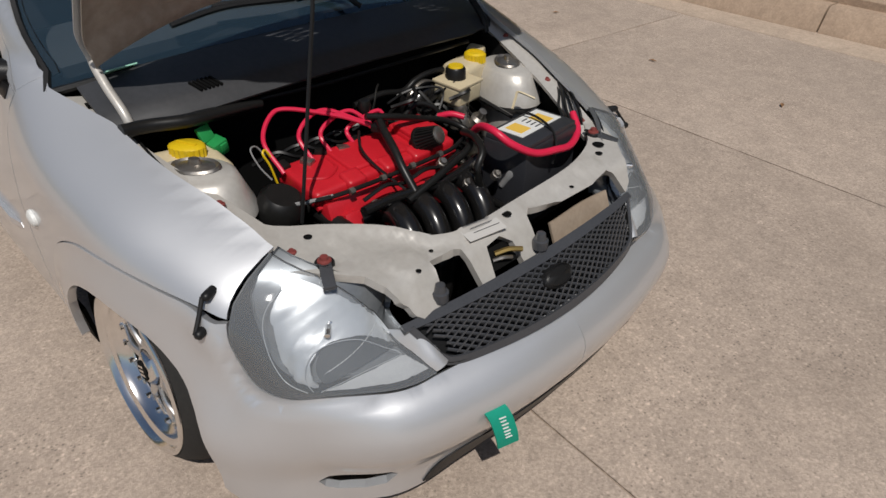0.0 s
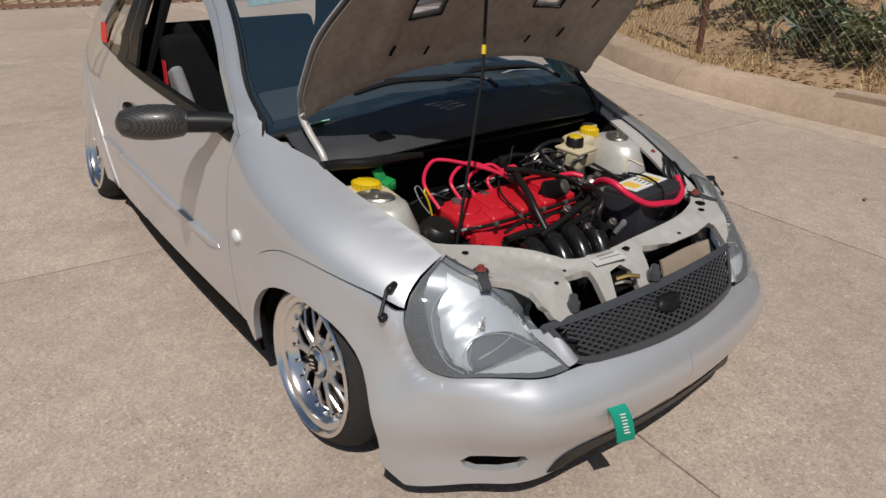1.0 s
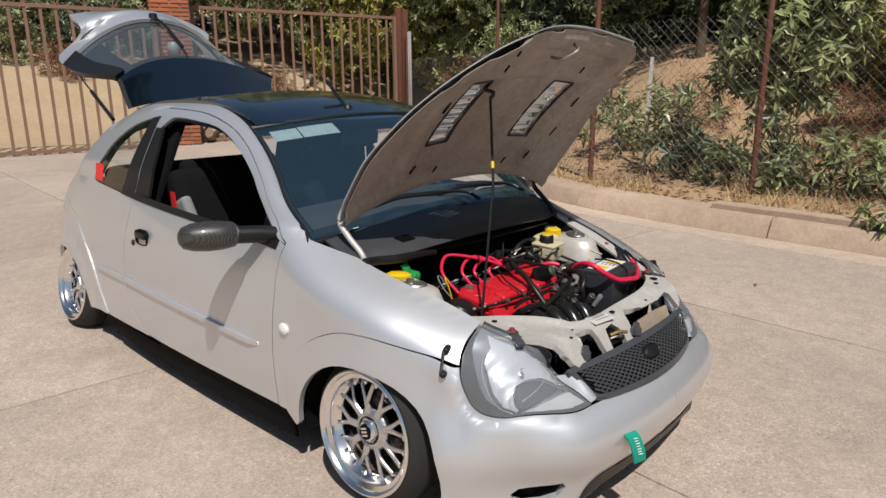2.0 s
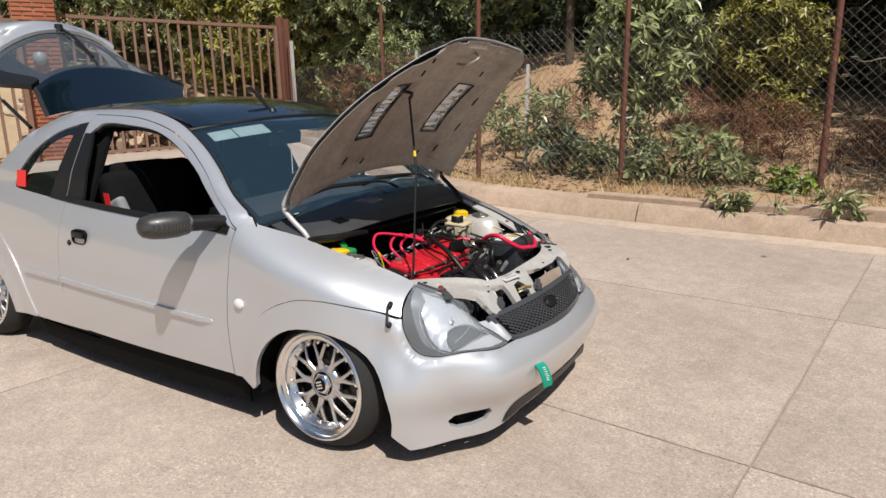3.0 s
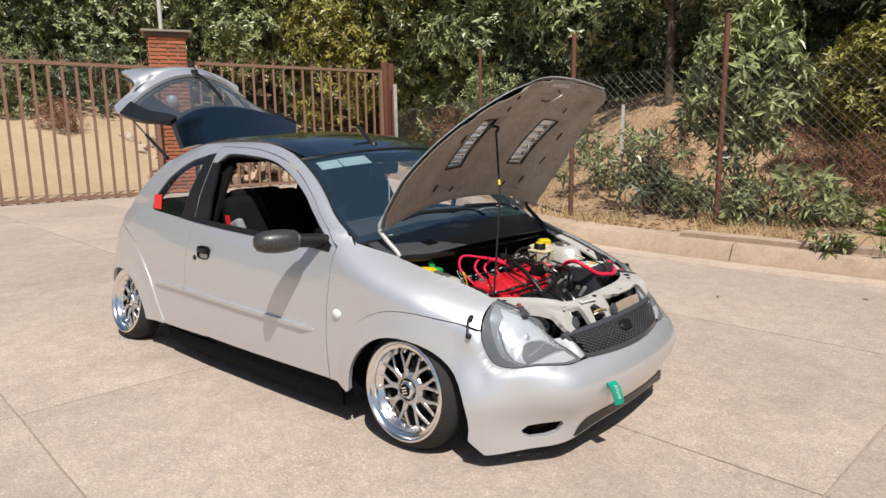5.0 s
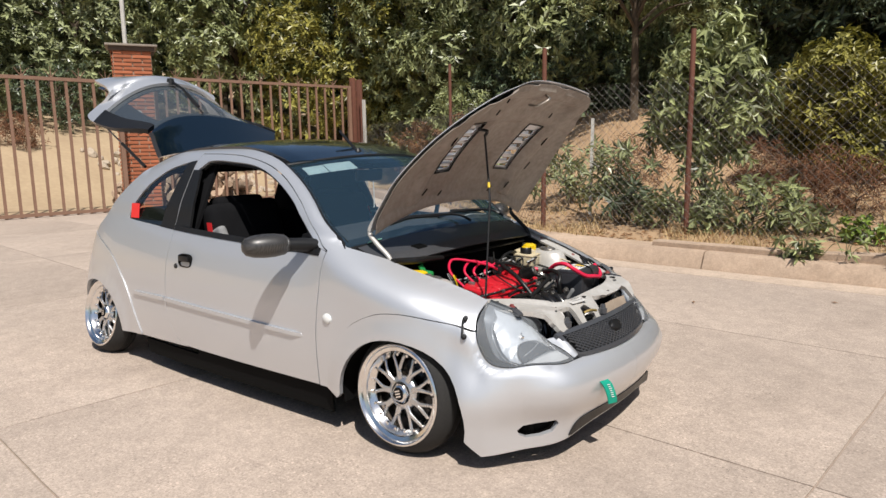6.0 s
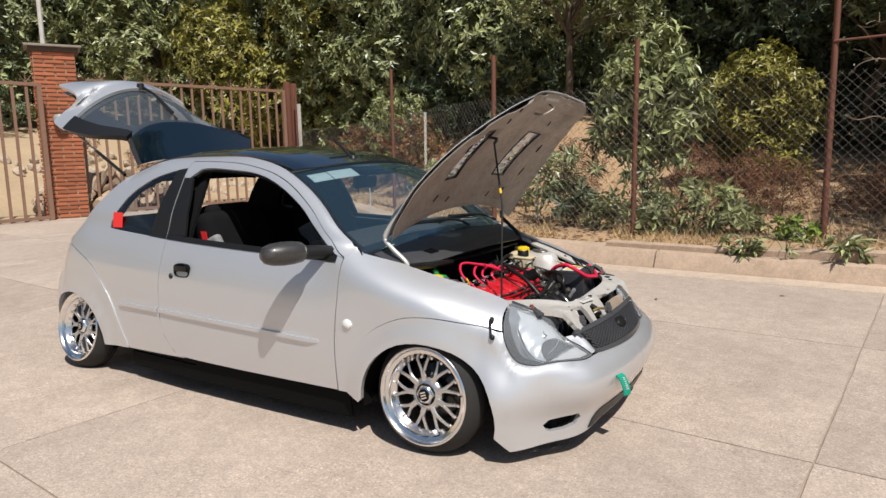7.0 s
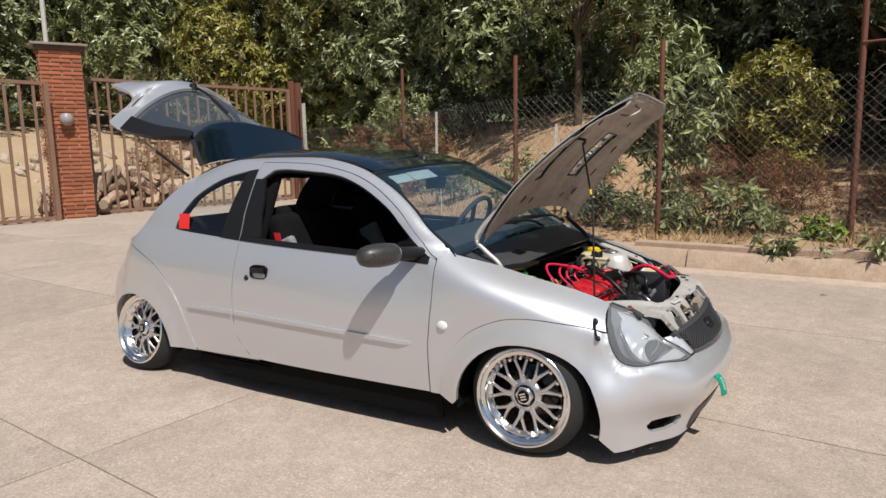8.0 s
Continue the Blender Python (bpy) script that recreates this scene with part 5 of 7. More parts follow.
# ---- engine ----
vc = bmesh.new()
box(vc, (0.035, -0.095, 0.622), (0.155, 0.43, 0.05), rot=(0, 6, 0), bevel=0.014, seg=3)
box(vc, (0.03, 0.065, 0.645), (0.12, 0.11, 0.035), rot=(0, 6, 0), bevel=0.012, seg=3)
box(vc, (0.03, -0.10, 0.645), (0.115, 0.18, 0.022), rot=(0, 6, 0), bevel=0.009, seg=3)
for y in (-0.20, -0.09, 0.0):
    box(vc, (0.10, y, 0.634), (0.05, 0.055, 0.03), rot=(0, 16, 0), bevel=0.012, seg=3)
box(vc, (0.03, 0.055, 0.662), (0.085, 0.085, 0.02), rot=(0, 6, 0), bevel=0.008, seg=3)
for y in (-0.275, -0.135, -0.045, 0.105):
    box(vc, (0.108, y, 0.606), (0.022, 0.022, 0.03), rot=(0, 6, 0), bevel=0.006)
tube(vc, [(0.112, -0.31, 0.603), (0.112, 0.12, 0.603)], 0.006, seg=6, n=1)
tube(vc, [(-0.035, -0.31, 0.618), (-0.035, 0.12, 0.618)], 0.006, seg=6, n=1)
tube(vc, [(0.045, -0.29, 0.6465), (0.07, -0.25, 0.645), (0.045, -0.205, 0.647), (0.0, -0.20, 0.651)], 0.004, seg=6)
cover = part("valve_cover", vc, M["red"], car, "red painted engine valve cover")
vc = bmesh.new()
box(vc, (0.125, -0.10, 0.57), (0.05, 0.40, 0.09), rot=(0, -18, 0), bevel=0.012)
for k in range(4):
    box(vc, (0.155, -0.25 + 0.1 * k, 0.55), (0.05, 0.045, 0.075), rot=(0, -25, 0), bevel=0.01)
part("cylinder_head", vc, M["red"], car, "red painted cylinder head")
part("engine_block", boxed((0.04, -0.09, 0.40), (0.20, 0.42, 0.33), bevel=0.02), M["darkmetal"], car, "black engine block")
fm = Matrix.Translation((0.108, 0.028, 0.668)) @ Vector((0.80, 0.30, 0.42)).to_track_quat("Z", "Y").to_matrix().to_4x4()
bf = part("breather_filter", lathed([(0.0, 0.040), (0.0175, 0.040), (0.021, 0.038), (0.022, 0.032), (0.020, 0.030)], fm, 24), M["steel"], cover, "small cone breather filter with a metal end cap")
bm = bmesh.new()
for k in range(22):
    a = 2 * math.pi * k / 22
    cyl(bm, fm @ Vector((0.030 * math.cos(a), 0.030 * math.sin(a), -0.022)), fm @ Vector((0.0215 * math.cos(a), 0.0215 * math.sin(a), 0.034)), 0.0026, seg=5)
lathe(bm, [(0.0, -0.03), (0.030, -0.03), (0.033, -0.026), (0.033, -0.020), (0.027, -0.018), (0.018, 0.034)], fm, 24)
part("filter_pleats", bm, M["hose"], bf, "black pleated filter")
part("breather_neck", tubed([fm @ Vector((0, 0, -0.02)), fm @ Vector((0, 0, -0.045)), (0.075, 0.02, 0.640)], 0.012, seg=10), M["hose"], bf)
# ignition leads
ends = ((0.012, -0.055, 0.690), (0.004, -0.06, 0.695), (0.0, -0.065, 0.692), (0.0, -0.05, 0.688))
for k, (y, top, back) in enumerate(((-0.30, 0.752, -0.09), (-0.215, 0.735, -0.06), (-0.16, 0.724, -0.04), (-0.09, 0.712, -0.015))):
    e = ends[k]
    pts = [(0.0 - 0.004 * k, y - 0.018, 0.652), (-0.03 + back * 0.45, y - 0.02, 0.652 + (top - 0.652) * 0.55), (-0.02 + back, y + 0.03, top - 0.008), (-0.01 + back, y + 0.075, top), (0.0 + back * 0.4, (y + e[1]) / 2 + 0.055, top - 0.028), e]
    part("ignition_lead", tubed(pts, 0.0054, seg=8), M["redhose"], cover, "red ignition lead")
part("lead_clamp", boxed((0.012, -0.045, 0.693), (0.03, 0.05, 0.02), rot=(0, 0, 30), bevel=0.005), M["hose"], cover)
# rails and hoses across the head
part("fuel_rail", tubed([(0.10, -0.345, 0.615), (0.135, -0.28, 0.622), (0.15, -0.20, 0.627), (0.15, -0.10, 0.625), (0.15, 0.0, 0.625), (0.15, 0.07, 0.627), (0.13, 0.13, 0.630)], 0.0055, seg=8), M["hose"], car, "thin black fuel hose")
for y in (-0.24, -0.15, -0.06, 0.03):
    part("rail_clip", tubed([(0.15, y - 0.006, 0.626), (0.15, y + 0.006, 0.626)], 0.0085, seg=8, n=1), M["steel"], car, "small metal hose clip")
part("rail_pipe", tubed([(0.085, -0.36, 0.610), (0.11, -0.33, 0.617), (0.135, -0.28, 0.623)], 0.0048, seg=8), M["seatgrey"], car, "grey braided pipe")
part("coolant_rail", tubed([(0.205, -0.25, 0.600), (0.20, -0.17, 0.598), (0.20, -0.076, 0.588), (0.20, 0.03, 0.585), (0.19, 0.13, 0.600)], 0.0125, seg=10), M["darkmetal"], car, "black coolant rail")
part("coolant_hose", tubed([(0.215, -0.13, 0.585), (0.21, -0.05, 0.605), (0.195, 0.03, 0.618), (0.18, 0.10, 0.632), (0.13, 0.16, 0.645)], 0.009, seg=10), M["hose"], car, "black coolant hose")
part("injector_loom", tubed([(0.165, -0.22, 0.60), (0.17, -0.16, 0.618), (0.168, -0.10, 0.603), (0.172, -0.04, 0.617), (0.168, 0.02, 0.605), (0.165, 0.08, 0.62)], 0.0048, seg=6), M["hose"], car, "black injector wiring")
part("vacuum_hose", tubed([(0.02, -0.052, 0.712), (0.06, -0.068, 0.698), (0.115, -0.085, 0.677), (0.16, -0.098, 0.648), (0.205, -0.10, 0.605)], 0.0105, seg=10), M["hose"], cover, "black vacuum hose")
part("vacuum_hose", tubed([(0.0, -0.10, 0.69), (0.05, -0.135, 0.677), (0.10, -0.14, 0.655), (0.17, -0.12, 0.618), (0.21, -0.10, 0.595)], 0.0035, seg=6), M["hose"], cover, "thin black hose")
part("radiator_hose", tubed([(0.14, 0.12, 0.655), (0.20, 0.10, 0.668), (0.25, 0.075, 0.655), (0.262, 0.048, 0.622), (0.262, 0.06, 0.57), (0.262, 0.088, 0.527), (0.28, 0.15, 0.475)], 0.0095, seg=10), M["hose"], car, "black rubber hose")
part("radiator_hose", tubed([(0.01, -0.085, 0.715), (0.03, -0.013, 0.700), (0.03, 0.08, 0.668), (0.035, 0.16, 0.640), (0.07, 0.20, 0.615), (0.14, 0.19, 0.60)], 0.0085, seg=10), M["hose"], car, "black rubber hose")
part("radiator_hose", tubed([(-0.12, -0.02, 0.685), (-0.12, 0.072, 0.692), (-0.12, 0.15, 0.680), (-0.12, 0.195, 0.700), (-0.12, 0.245, 0.708), (-0.13, 0.31, 0.70)], 0.0085, seg=10), M["hose"], car, "black rubber hose")
part("radiator_hose", tubed([(-0.03, 0.06, 0.65), (-0.04, 0.12, 0.675), (-0.02, 0.165, 0.66), (0.0, 0.19, 0.62)], 0.0075, seg=10), M["hose"], car, "black rubber hose")
part("thin_pipe", tubed([(-0.02, -0.05, 0.69), (-0.05, -0.01, 0.71), (-0.07, 0.015, 0.735), (-0.08, 0.03, 0.742)], 0.003, seg=6), M["hose"], car, "thin black wire")
bb = part("brake_booster", lathed([(0.0, 0.02), (0.018, 0.02), (0.022, 0.006), (0.045, 0.002), (0.062, -0.006), (0.070, -0.02), (0.070, -0.06)], Matrix.Translation((-0.125, 0.268, 0.600)) @ Euler((0, radians(80), 0)).to_matrix().to_4x4(), 32), M["darkmetal"], car, "gloss black brake booster")
part("booster_rim", lathed([(0.070, 0.004), (0.0745, 0.0), (0.0745, -0.010), (0.070, -0.014)], Matrix.Translation((-0.147, 0.268, 0.596)) @ Euler((0, radians(80), 0)).to_matrix().to_4x4(), 32), M["steel"], bb, "bright crimped rim")
part("intake_hose", tubed([(0.02, -0.33, 0.575), (0.055, -0.295, 0.572), (0.112, -0.286, 0.560), (0.20, -0.275, 0.545), (0.25, -0.26, 0.51)], 0.021, seg=12), M["hose"], car, "thick black ribbed hose")
# manifold runners
for k, y in enumerate((-0.17, -0.095, -0.02, 0.055)):
    part("manifold_runner", tubed([(0.15, y, 0.545), (0.205, y + 0.006, 0.565), (0.262, y + 0.0, 0.545), (0.305, y - 0.012, 0.49), (0.325, y - 0.03, 0.42), (0.32, y - 0.04, 0.35)], 0.0285, seg=14), M["darkmetal"], car, "gloss black manifold runner")
part("manifold_flange", boxed((0.16, -0.06, 0.535), (0.02, 0.33, 0.07), rot=(0, -20, 0), bevel=0.006), M["darkmetal"], car)
for y, z, x in ((-0.20, 0.59, 0.185), (0.02, 0.615, 0.17), (0.10, 0.60, 0.215), (-0.10, 0.575, 0.21), (0.045, 0.575, 0.235), (0.12, 0.58, 0.26)):
    part("engine_bolt", lathed([(0.0, 0.010), (0.008, 0.010), (0.010, 0.004), (0.013, 0.003), (0.013, -0.012)], Matrix.Translation((x, y, z)) @ Euler((0, radians(35), 0)).to_matrix().to_4x4(), 8), M["steel"], car, "zinc engine bolt")
part("oil_cap", lathed([(0.0, 0.016), (0.014, 0.015), (0.017, 0.0), (0.012, -0.02), (0.008, -0.05)], Matrix.Translation((0.275, 0.165, 0.575)) @ Euler((radians(-15), radians(30), 0)).to_matrix().to_4x4(), 16), M["seatgrey"], car, "grey round plug")
part("oil_cap", lathed([(0.0, 0.016), (0.014, 0.015), (0.018, 0.0), (0.012, -0.02)], Matrix.Translation((-0.045, -0.045, 0.715)), 16), M["hose"], car, "black round plug")
# black pod at the wing, dipstick, wiring
pod = part("throttle_pod", lathed([(0.0, 0.055), (0.038, 0.053), (0.052, 0.04), (0.056, 0.01), (0.056, -0.03), (0.045, -0.06), (0.0, -0.062)], Matrix.Translation((0.045, -0.368, 0.578)) @ Euler((0, radians(20), radians(20))).to_matrix().to_4x4(), 28), M["hose"], car, "round black plastic pod")
bm = bmesh.new()
for k in range(8):
    tube(bm, [(0.0 - 0.006 * k, -0.43 - 0.002 * k, 0.56 + 0.01 * k), (0.02 - 0.006 * k, -0.435, 0.60 - 0.006 * k)], 0.004, seg=5, n=1)
part("pod_ribs", bm, M["black"], pod)
part("dipstick", tubed([(-0.02, -0.325, 0.60), (-0.028, -0.335, 0.655), (-0.035, -0.345, 0.685), (-0.042, -0.335, 0.69), (-0.038, -0.325, 0.672)], 0.0028, seg=6), M["yellow"], car, "yellow dipstick loop")
part("white_wire", tubed([(-0.055, -0.33, 0.67), (-0.062, -0.345, 0.695), (-0.052, -0.365, 0.695), (-0.03, -0.36, 0.66), (-0.01, -0.345, 0.63)], 0.002, seg=6), M["seatgrey"], car)
rng = random.Random(4)
for k in range(16):
    x, y, z = -0.10 + 0.10 * rng.random(), 0.02 + 0.30 * rng.random(), 0.62 + 0.08 * rng.random()
    part("engine_wire", tubed([(x, y, z), (x + 0.05 * rng.uniform(-1, 1), y + 0.05, z + 0.04 * rng.random()), (x + 0.07 * rng.uniform(-1, 1), y + 0.11, z + 0.02 * rng.uniform(-1, 1)), (x + 0.12 * rng.random(), y + 0.16 * rng.random(), z - 0.06)], 0.003 + 0.003 * rng.random(), seg=5), M["hose"], car, "thin black wire")
for k in range(6):
    y = -0.33 + 0.06 * k
    part("engine_wire", tubed([(-0.12, y, 0.63), (-0.09, y + 0.05, 0.66), (-0.07, y + 0.10, 0.64), (-0.10, y + 0.2, 0.62)], 0.005, seg=5), M["hose"], car, "thin black wire")
for k in range(5):
    part("plug_connector", boxed((-0.03 + 0.02 * (k % 2), -0.30 + 0.052 * k, 0.655), (0.03, 0.022, 0.016), rot=(0, 10, 25 * k), bevel=0.003), M["steel"] if k % 2 else M["hose"], car)
part("gearbox", boxed((0.05, 0.25, 0.42), (0.24, 0.24, 0.22), bevel=0.05, seg=3), M["darkmetal"], car, "dark gearbox housing")
part("thermostat_housing", lathed([(0.0, 0.05), (0.02, 0.048), (0.026, 0.03), (0.022, 0.02), (0.035, 0.0), (0.04, -0.04)], Matrix.Translation((-0.005, 0.255, 0.612)) @ Matrix.Scale(0.75, 4), 18), M["steel"], car, "dull cast metal housing")
part("thermostat_housing", lathed([(0.0, 0.04), (0.015, 0.038), (0.018, 0.01), (0.03, 0.0), (0.03, -0.05)], Matrix.Translation((0.04, 0.285, 0.612)) @ Euler((0, radians(30), 0)).to_matrix().to_4x4() @ Matrix.Scale(0.75, 4), 18), M["steel"], car, "dull cast metal housing")

# the head and all on it sit low in the bay
for ob in list(car.children):
    if ob.name.split(".")[0] in ("valve_cover", "cylinder_head", "plug_connector", "engine_wire"):
        ob.location.z -= 0.012

# ---- battery ----
bat = boxed((0.245, 0.262, 0.555), (0.135, 0.225, 0.19), rot=(0, 0, 5), bevel=0.008)
bt = part("battery", bat, M["battery"], car, "dark grey battery")
part("battery_lid", boxed((0.245, 0.262, 0.652), (0.128, 0.218, 0.02), rot=(0, 0, 5), bevel=0.006), M["battery"], bt)
part("battery_sticker", boxed((0.232, 0.27, 0.6632), (0.078, 0.17, 0.0015), rot=(0, 0, 5)), M["white"], bt, "white and yellow battery sticker")
for y in (0.222, 0.312):
    part("sticker_band", boxed((0.234, y, 0.6645), (0.05, 0.042, 0.001), rot=(0, 0, 5)), M["yelsticker"], bt, "yellow sticker band")
bm = bmesh.new()
for k in range(4):
    box(bm, (0.212 + 0.015 * k, 0.272, 0.6645), (0.004, 0.022, 0.001), rot=(0, 0, 5))
part("sticker_print", bm, M["grille"], bt, "unreadable print bars")
part("battery_cable", tubed([(0.155, 0.135, 0.650), (0.20, 0.118, 0.690), (0.262, 0.098, 0.705), (0.305, 0.115, 0.680), (0.330, 0.175, 0.645), (0.338, 0.25, 0.632), (0.33, 0.32, 0.62), (0.298, 0.39, 0.628), (0.255, 0.42, 0.655)], 0.0095, seg=10), M["redhose"], bt, "thick red battery cable")
part("battery_cable", tubed([(0.0, 0.165, 0.640), (0.03, 0.185, 0.650), (0.06, 0.205, 0.645)], 0.0085, seg=10), M["redhose"], bt, "thick red battery cable")
part("battery_strap", tubed([(0.17, 0.285, 0.672), (0.23, 0.29, 0.676), (0.30, 0.275, 0.665), (0.325, 0.265, 0.63), (0.33, 0.25, 0.59)], 0.0035, seg=6), M["hose"], bt, "thin black strap")
part("battery_tray", boxed((0.25, 0.25, 0.452), (0.17, 0.26, 0.02), rot=(0, 0, 5), bevel=0.004), M["hose"], car)
for k in range(4):
    part("loom_wire", tubed([(-0.03, 0.575 + 0.004 * k, 0.665), (0.05 + 0.01 * k, 0.575 - 0.004 * k, 0.670 - 0.012 * (k % 3)), (0.14, 0.51 + 0.011 * k, 0.665 + 0.006 * (k % 2)), (0.20 + 0.015 * k, 0.435 + 0.01 * k, 0.645), (0.27, 0.415 + 0.012 * k, 0.60)], 0.0035 + 0.0015 * (k % 2), seg=6), M["hose"], car, "black loom wire")
part("tan_wire", tubed([(0.12, 0.33, 0.65), (0.10, 0.365, 0.668), (0.085, 0.395, 0.672), (0.12, 0.425, 0.655)], 0.0035, seg=5), M["cream"], car, "tan wire bundle")

# ---- fluid tanks ----
bk = part("brake_reservoir", boxed((-0.045, 0.283, 0.672), (0.092, 0.102, 0.055), rot=(0, 4, 8), bevel=0.01, seg=3), M["cream"], car, "aged white brake fluid reservoir")
part("reservoir_lid", boxed((-0.045, 0.283, 0.700), (0.098, 0.107, 0.008), rot=(0, 4, 8), bevel=0.003), M["cream"], bk)
part("reservoir_neck", boxed((-0.04, 0.28, 0.63), (0.05, 0.05, 0.07), bevel=0.01), M["cream"], bk)
part("reservoir_cap", lathed([(0.0, 0.022), (0.024, 0.021), (0.028, 0.016), (0.029, -0.012)], Matrix.Translation((-0.055, 0.284, 0.714)), 24), M["hose"], bk, "black reservoir cap")
part("cap_top", lathed([(0.0, 0.004), (0.02, 0.003), (0.022, -0.002)], Matrix.Translation((-0.055, 0.284, 0.737)), 20), M["yellow"], bk, "yellow cap top")
ct = part("coolant_tank", boxed((-0.125, 0.40, 0.668), (0.085, 0.125, 0.08), rot=(0, 0, 10), bevel=0.02, seg=3), M["cream"], car, "aged translucent coolant tank")
part("tank_lug", boxed((-0.150, 0.485, 0.692), (0.06, 0.05, 0.06), rot=(8, 0, 10), bevel=0.012), M["cream"], ct)


def ribbed_cap(at, r):
    bm = lathed([(0.0, 0.03), (r * 0.85, 0.029), (r, 0.024), (r, 0.0)], Matrix.Translation(at), 40)
    for v in bm.verts:
        d = Vector((v.co.x - at[0], v.co.y - at[1], 0))
        if d.length > r * 0.95 and round(math.atan2(d.y, d.x) / (2 * math.pi / 40)) % 2:
            v.co += d.normalized() * 0.0028
    box(bm, (at[0], at[1], at[2] + 0.0305), (r * 1.3, 0.008, 0.005), rot=(0, 0, 30), bevel=0.0015)
    return bm


part("tank_cap", ribbed_cap((-0.118, 0.432, 0.700), 0.028), M["yellow"], ct, "yellow coolant cap")
wt = part("washer_tank", boxed((-0.10, -0.49, 0.655), (0.12, 0.16, 0.08), rot=(0, 8, 0), bevel=0.02, seg=3), M["cream"], car, "aged white washer tank")
part("washer_cap", ribbed_cap((-0.119, -0.473, 0.692), 0.033), M["yellow"], wt, "yellow washer cap")
gc = part("green_connector", boxed((-0.128, -0.405, 0.690), (0.034, 0.040, 0.036), rot=(10, 6, 14), bevel=0.004), M["greenplastic"], car, "green plastic connector")
part("connector_flap", boxed((-0.142, -0.420, 0.722), (0.010, 0.036, 0.036), rot=(6, -24, 14), bevel=0.003), M["greenplastic"], gc)
part("connector_tab", boxed((-0.108, -0.398, 0.694), (0.006, 0.018, 0.020), rot=(10, 6, 14), bevel=0.002), M["greenplastic"], gc)

# ---- cabin ----
part("dashboard", surface(lambda u, v: Vector((-0.40 - 0.36 * u, 0.60 * v, 0.815 + 0.02 * (1 - v * v) + 0.025 * math.sin(math.pi * u) - 0.22 * smooth01(0.7, 1, u))), steps(0, 1, 14), steps(-1, 1, 20), 0.03), M["dash"], car, "dark curved dashboard")
part("papers", surface(lambda u, v: Vector((-0.45 - 0.12 * u, 0.34 + 0.26 * v, 0.868 - 0.02 * u + 0.006 * math.sin(6 * v))), steps(0, 1, 3), steps(0, 1, 4), 0.003), M["white"], car, "pale papers on the dashboard")
sw = bmesh.new()
stm = Matrix.Translation((-0.80, 0.34, 0.84)) @ Euler((0, radians(-62), 0)).to_matrix().to_4x4()
tube(sw, [stm @ Vector((0.18 * math.cos(a), 0.18 * math.sin(a), 0)) for a in (2 * math.pi * k / 32 for k in range(33))], 0.014, seg=8, n=1)
for a in (0, 120, 240):
    tube(sw, [stm @ Vector((0, 0, 0.0)), stm @ Vector((0.18 * math.cos(radians(a + 90)), 0.18 * math.sin(radians(a + 90)), 0))], 0.014, seg=6, n=1)
cyl(sw, stm @ Vector((0, 0, 0.025)), stm @ Vector((0, 0, -0.2)), 0.04, seg=14)
part("steering_wheel", sw, M["dash"], car, "dark steering wheel")
for sg in (-1, 1):
    y = 0.36 * sg
    st = part("front_seat", boxed((-1.12, y, 0.42), (0.52, 0.48, 0.16), rot=(0, -8, 0), bevel=0.06, seg=3), M["seat"], car, "dark cloth front seat")
    part("backrest", boxed((-1.43, y, 0.68), (0.14, 0.46, 0.58), rot=(0, -14, 0), bevel=0.06, seg=3), M["seat"], st)
    part("headrest", boxed((-1.525, y, 0.925), (0.12, 0.31, 0.15), rot=(0, -8, 0), bevel=0.045, seg=3), M["seat"], st)
    part("side_bolster", boxed((-1.385, y - 0.20, 0.735), (0.13, 0.05, 0.22), rot=(6, -22, 0), bevel=0.024, seg=4), M["seatgrey"], st, "grey seat bolster")
    part("seat_belt", surface(lambda u, v: Vector((-1.425 - 0.13 * u + 0.042 * v, sg * (0.61 - 0.05 * u), 0.74 + 0.36 * u)), steps(0, 0.36, 3), (0, 1), 0.003), M["redcloth"], car, "red seat belt")
    part("pillar_lining", surface(lambda u, v: Vector((-1.50 - 0.16 * v, sg * (0.665 - 0.185 * u), 0.80 + 0.40 * u)), steps(0, 1, 6), (0, 1), 0.02), M["seat"], car, "dark pillar lining")
    part("door_top_trim", tubed([(-1.50, sg * 0.655, 0.806), (-1.1, sg * 0.668, 0.795), (-0.62, sg * 0.665, 0.778)], 0.022, seg=10), M["seat"], car, "dark door top trim")
    part("door_lining", surface(lambda u, v: Vector((-0.46 - 1.12 * u, sg * 0.69, 0.30 + 0.50 * v)), steps(0, 1, 6), steps(0, 1, 3), 0.02), M["seat"], car, "dark door lining")
    part("side_lining", surface(lambda u, v: Vector((-1.62 - 0.75 * u, sg * (0.68 - 0.10 * u), 0.30 + 0.52 * v)), steps(0, 1, 6), steps(0, 1, 3), 0.02), M["seat"], car, "dark side lining")
part("rear_bench", boxed((-2.05, 0, 0.46), (0.45, 1.05, 0.18), bevel=0.05, seg=3), M["seat"], car, "dark rear bench")
part("bench_back", boxed((-2.32, 0, 0.70), (0.14, 1.05, 0.42), rot=(0, -14, 0), bevel=0.05, seg=3), M["seat"], car)
part("headlining", surface(lambda u, v: roof_pt(0.02 + 0.96 * u, 0.97 * v) + Vector((0, 0, -0.04)), steps(0, 1, 10), steps(-1, 1, 8), 0.006), M["seat"], car, "dark headlining")
im = part("inside_mirror", boxed((-0.83, 0.0, 1.105), (0.025, 0.215, 0.062), rot=(0, 8, 6), bevel=0.012, seg=3), M["dash"], car, "dark inside mirror")
part("mirror_stem", tubed([(-0.82, 0, 1.13), (-0.80, 0, 1.19)], 0.01, seg=6, n=1), M["dash"], im)
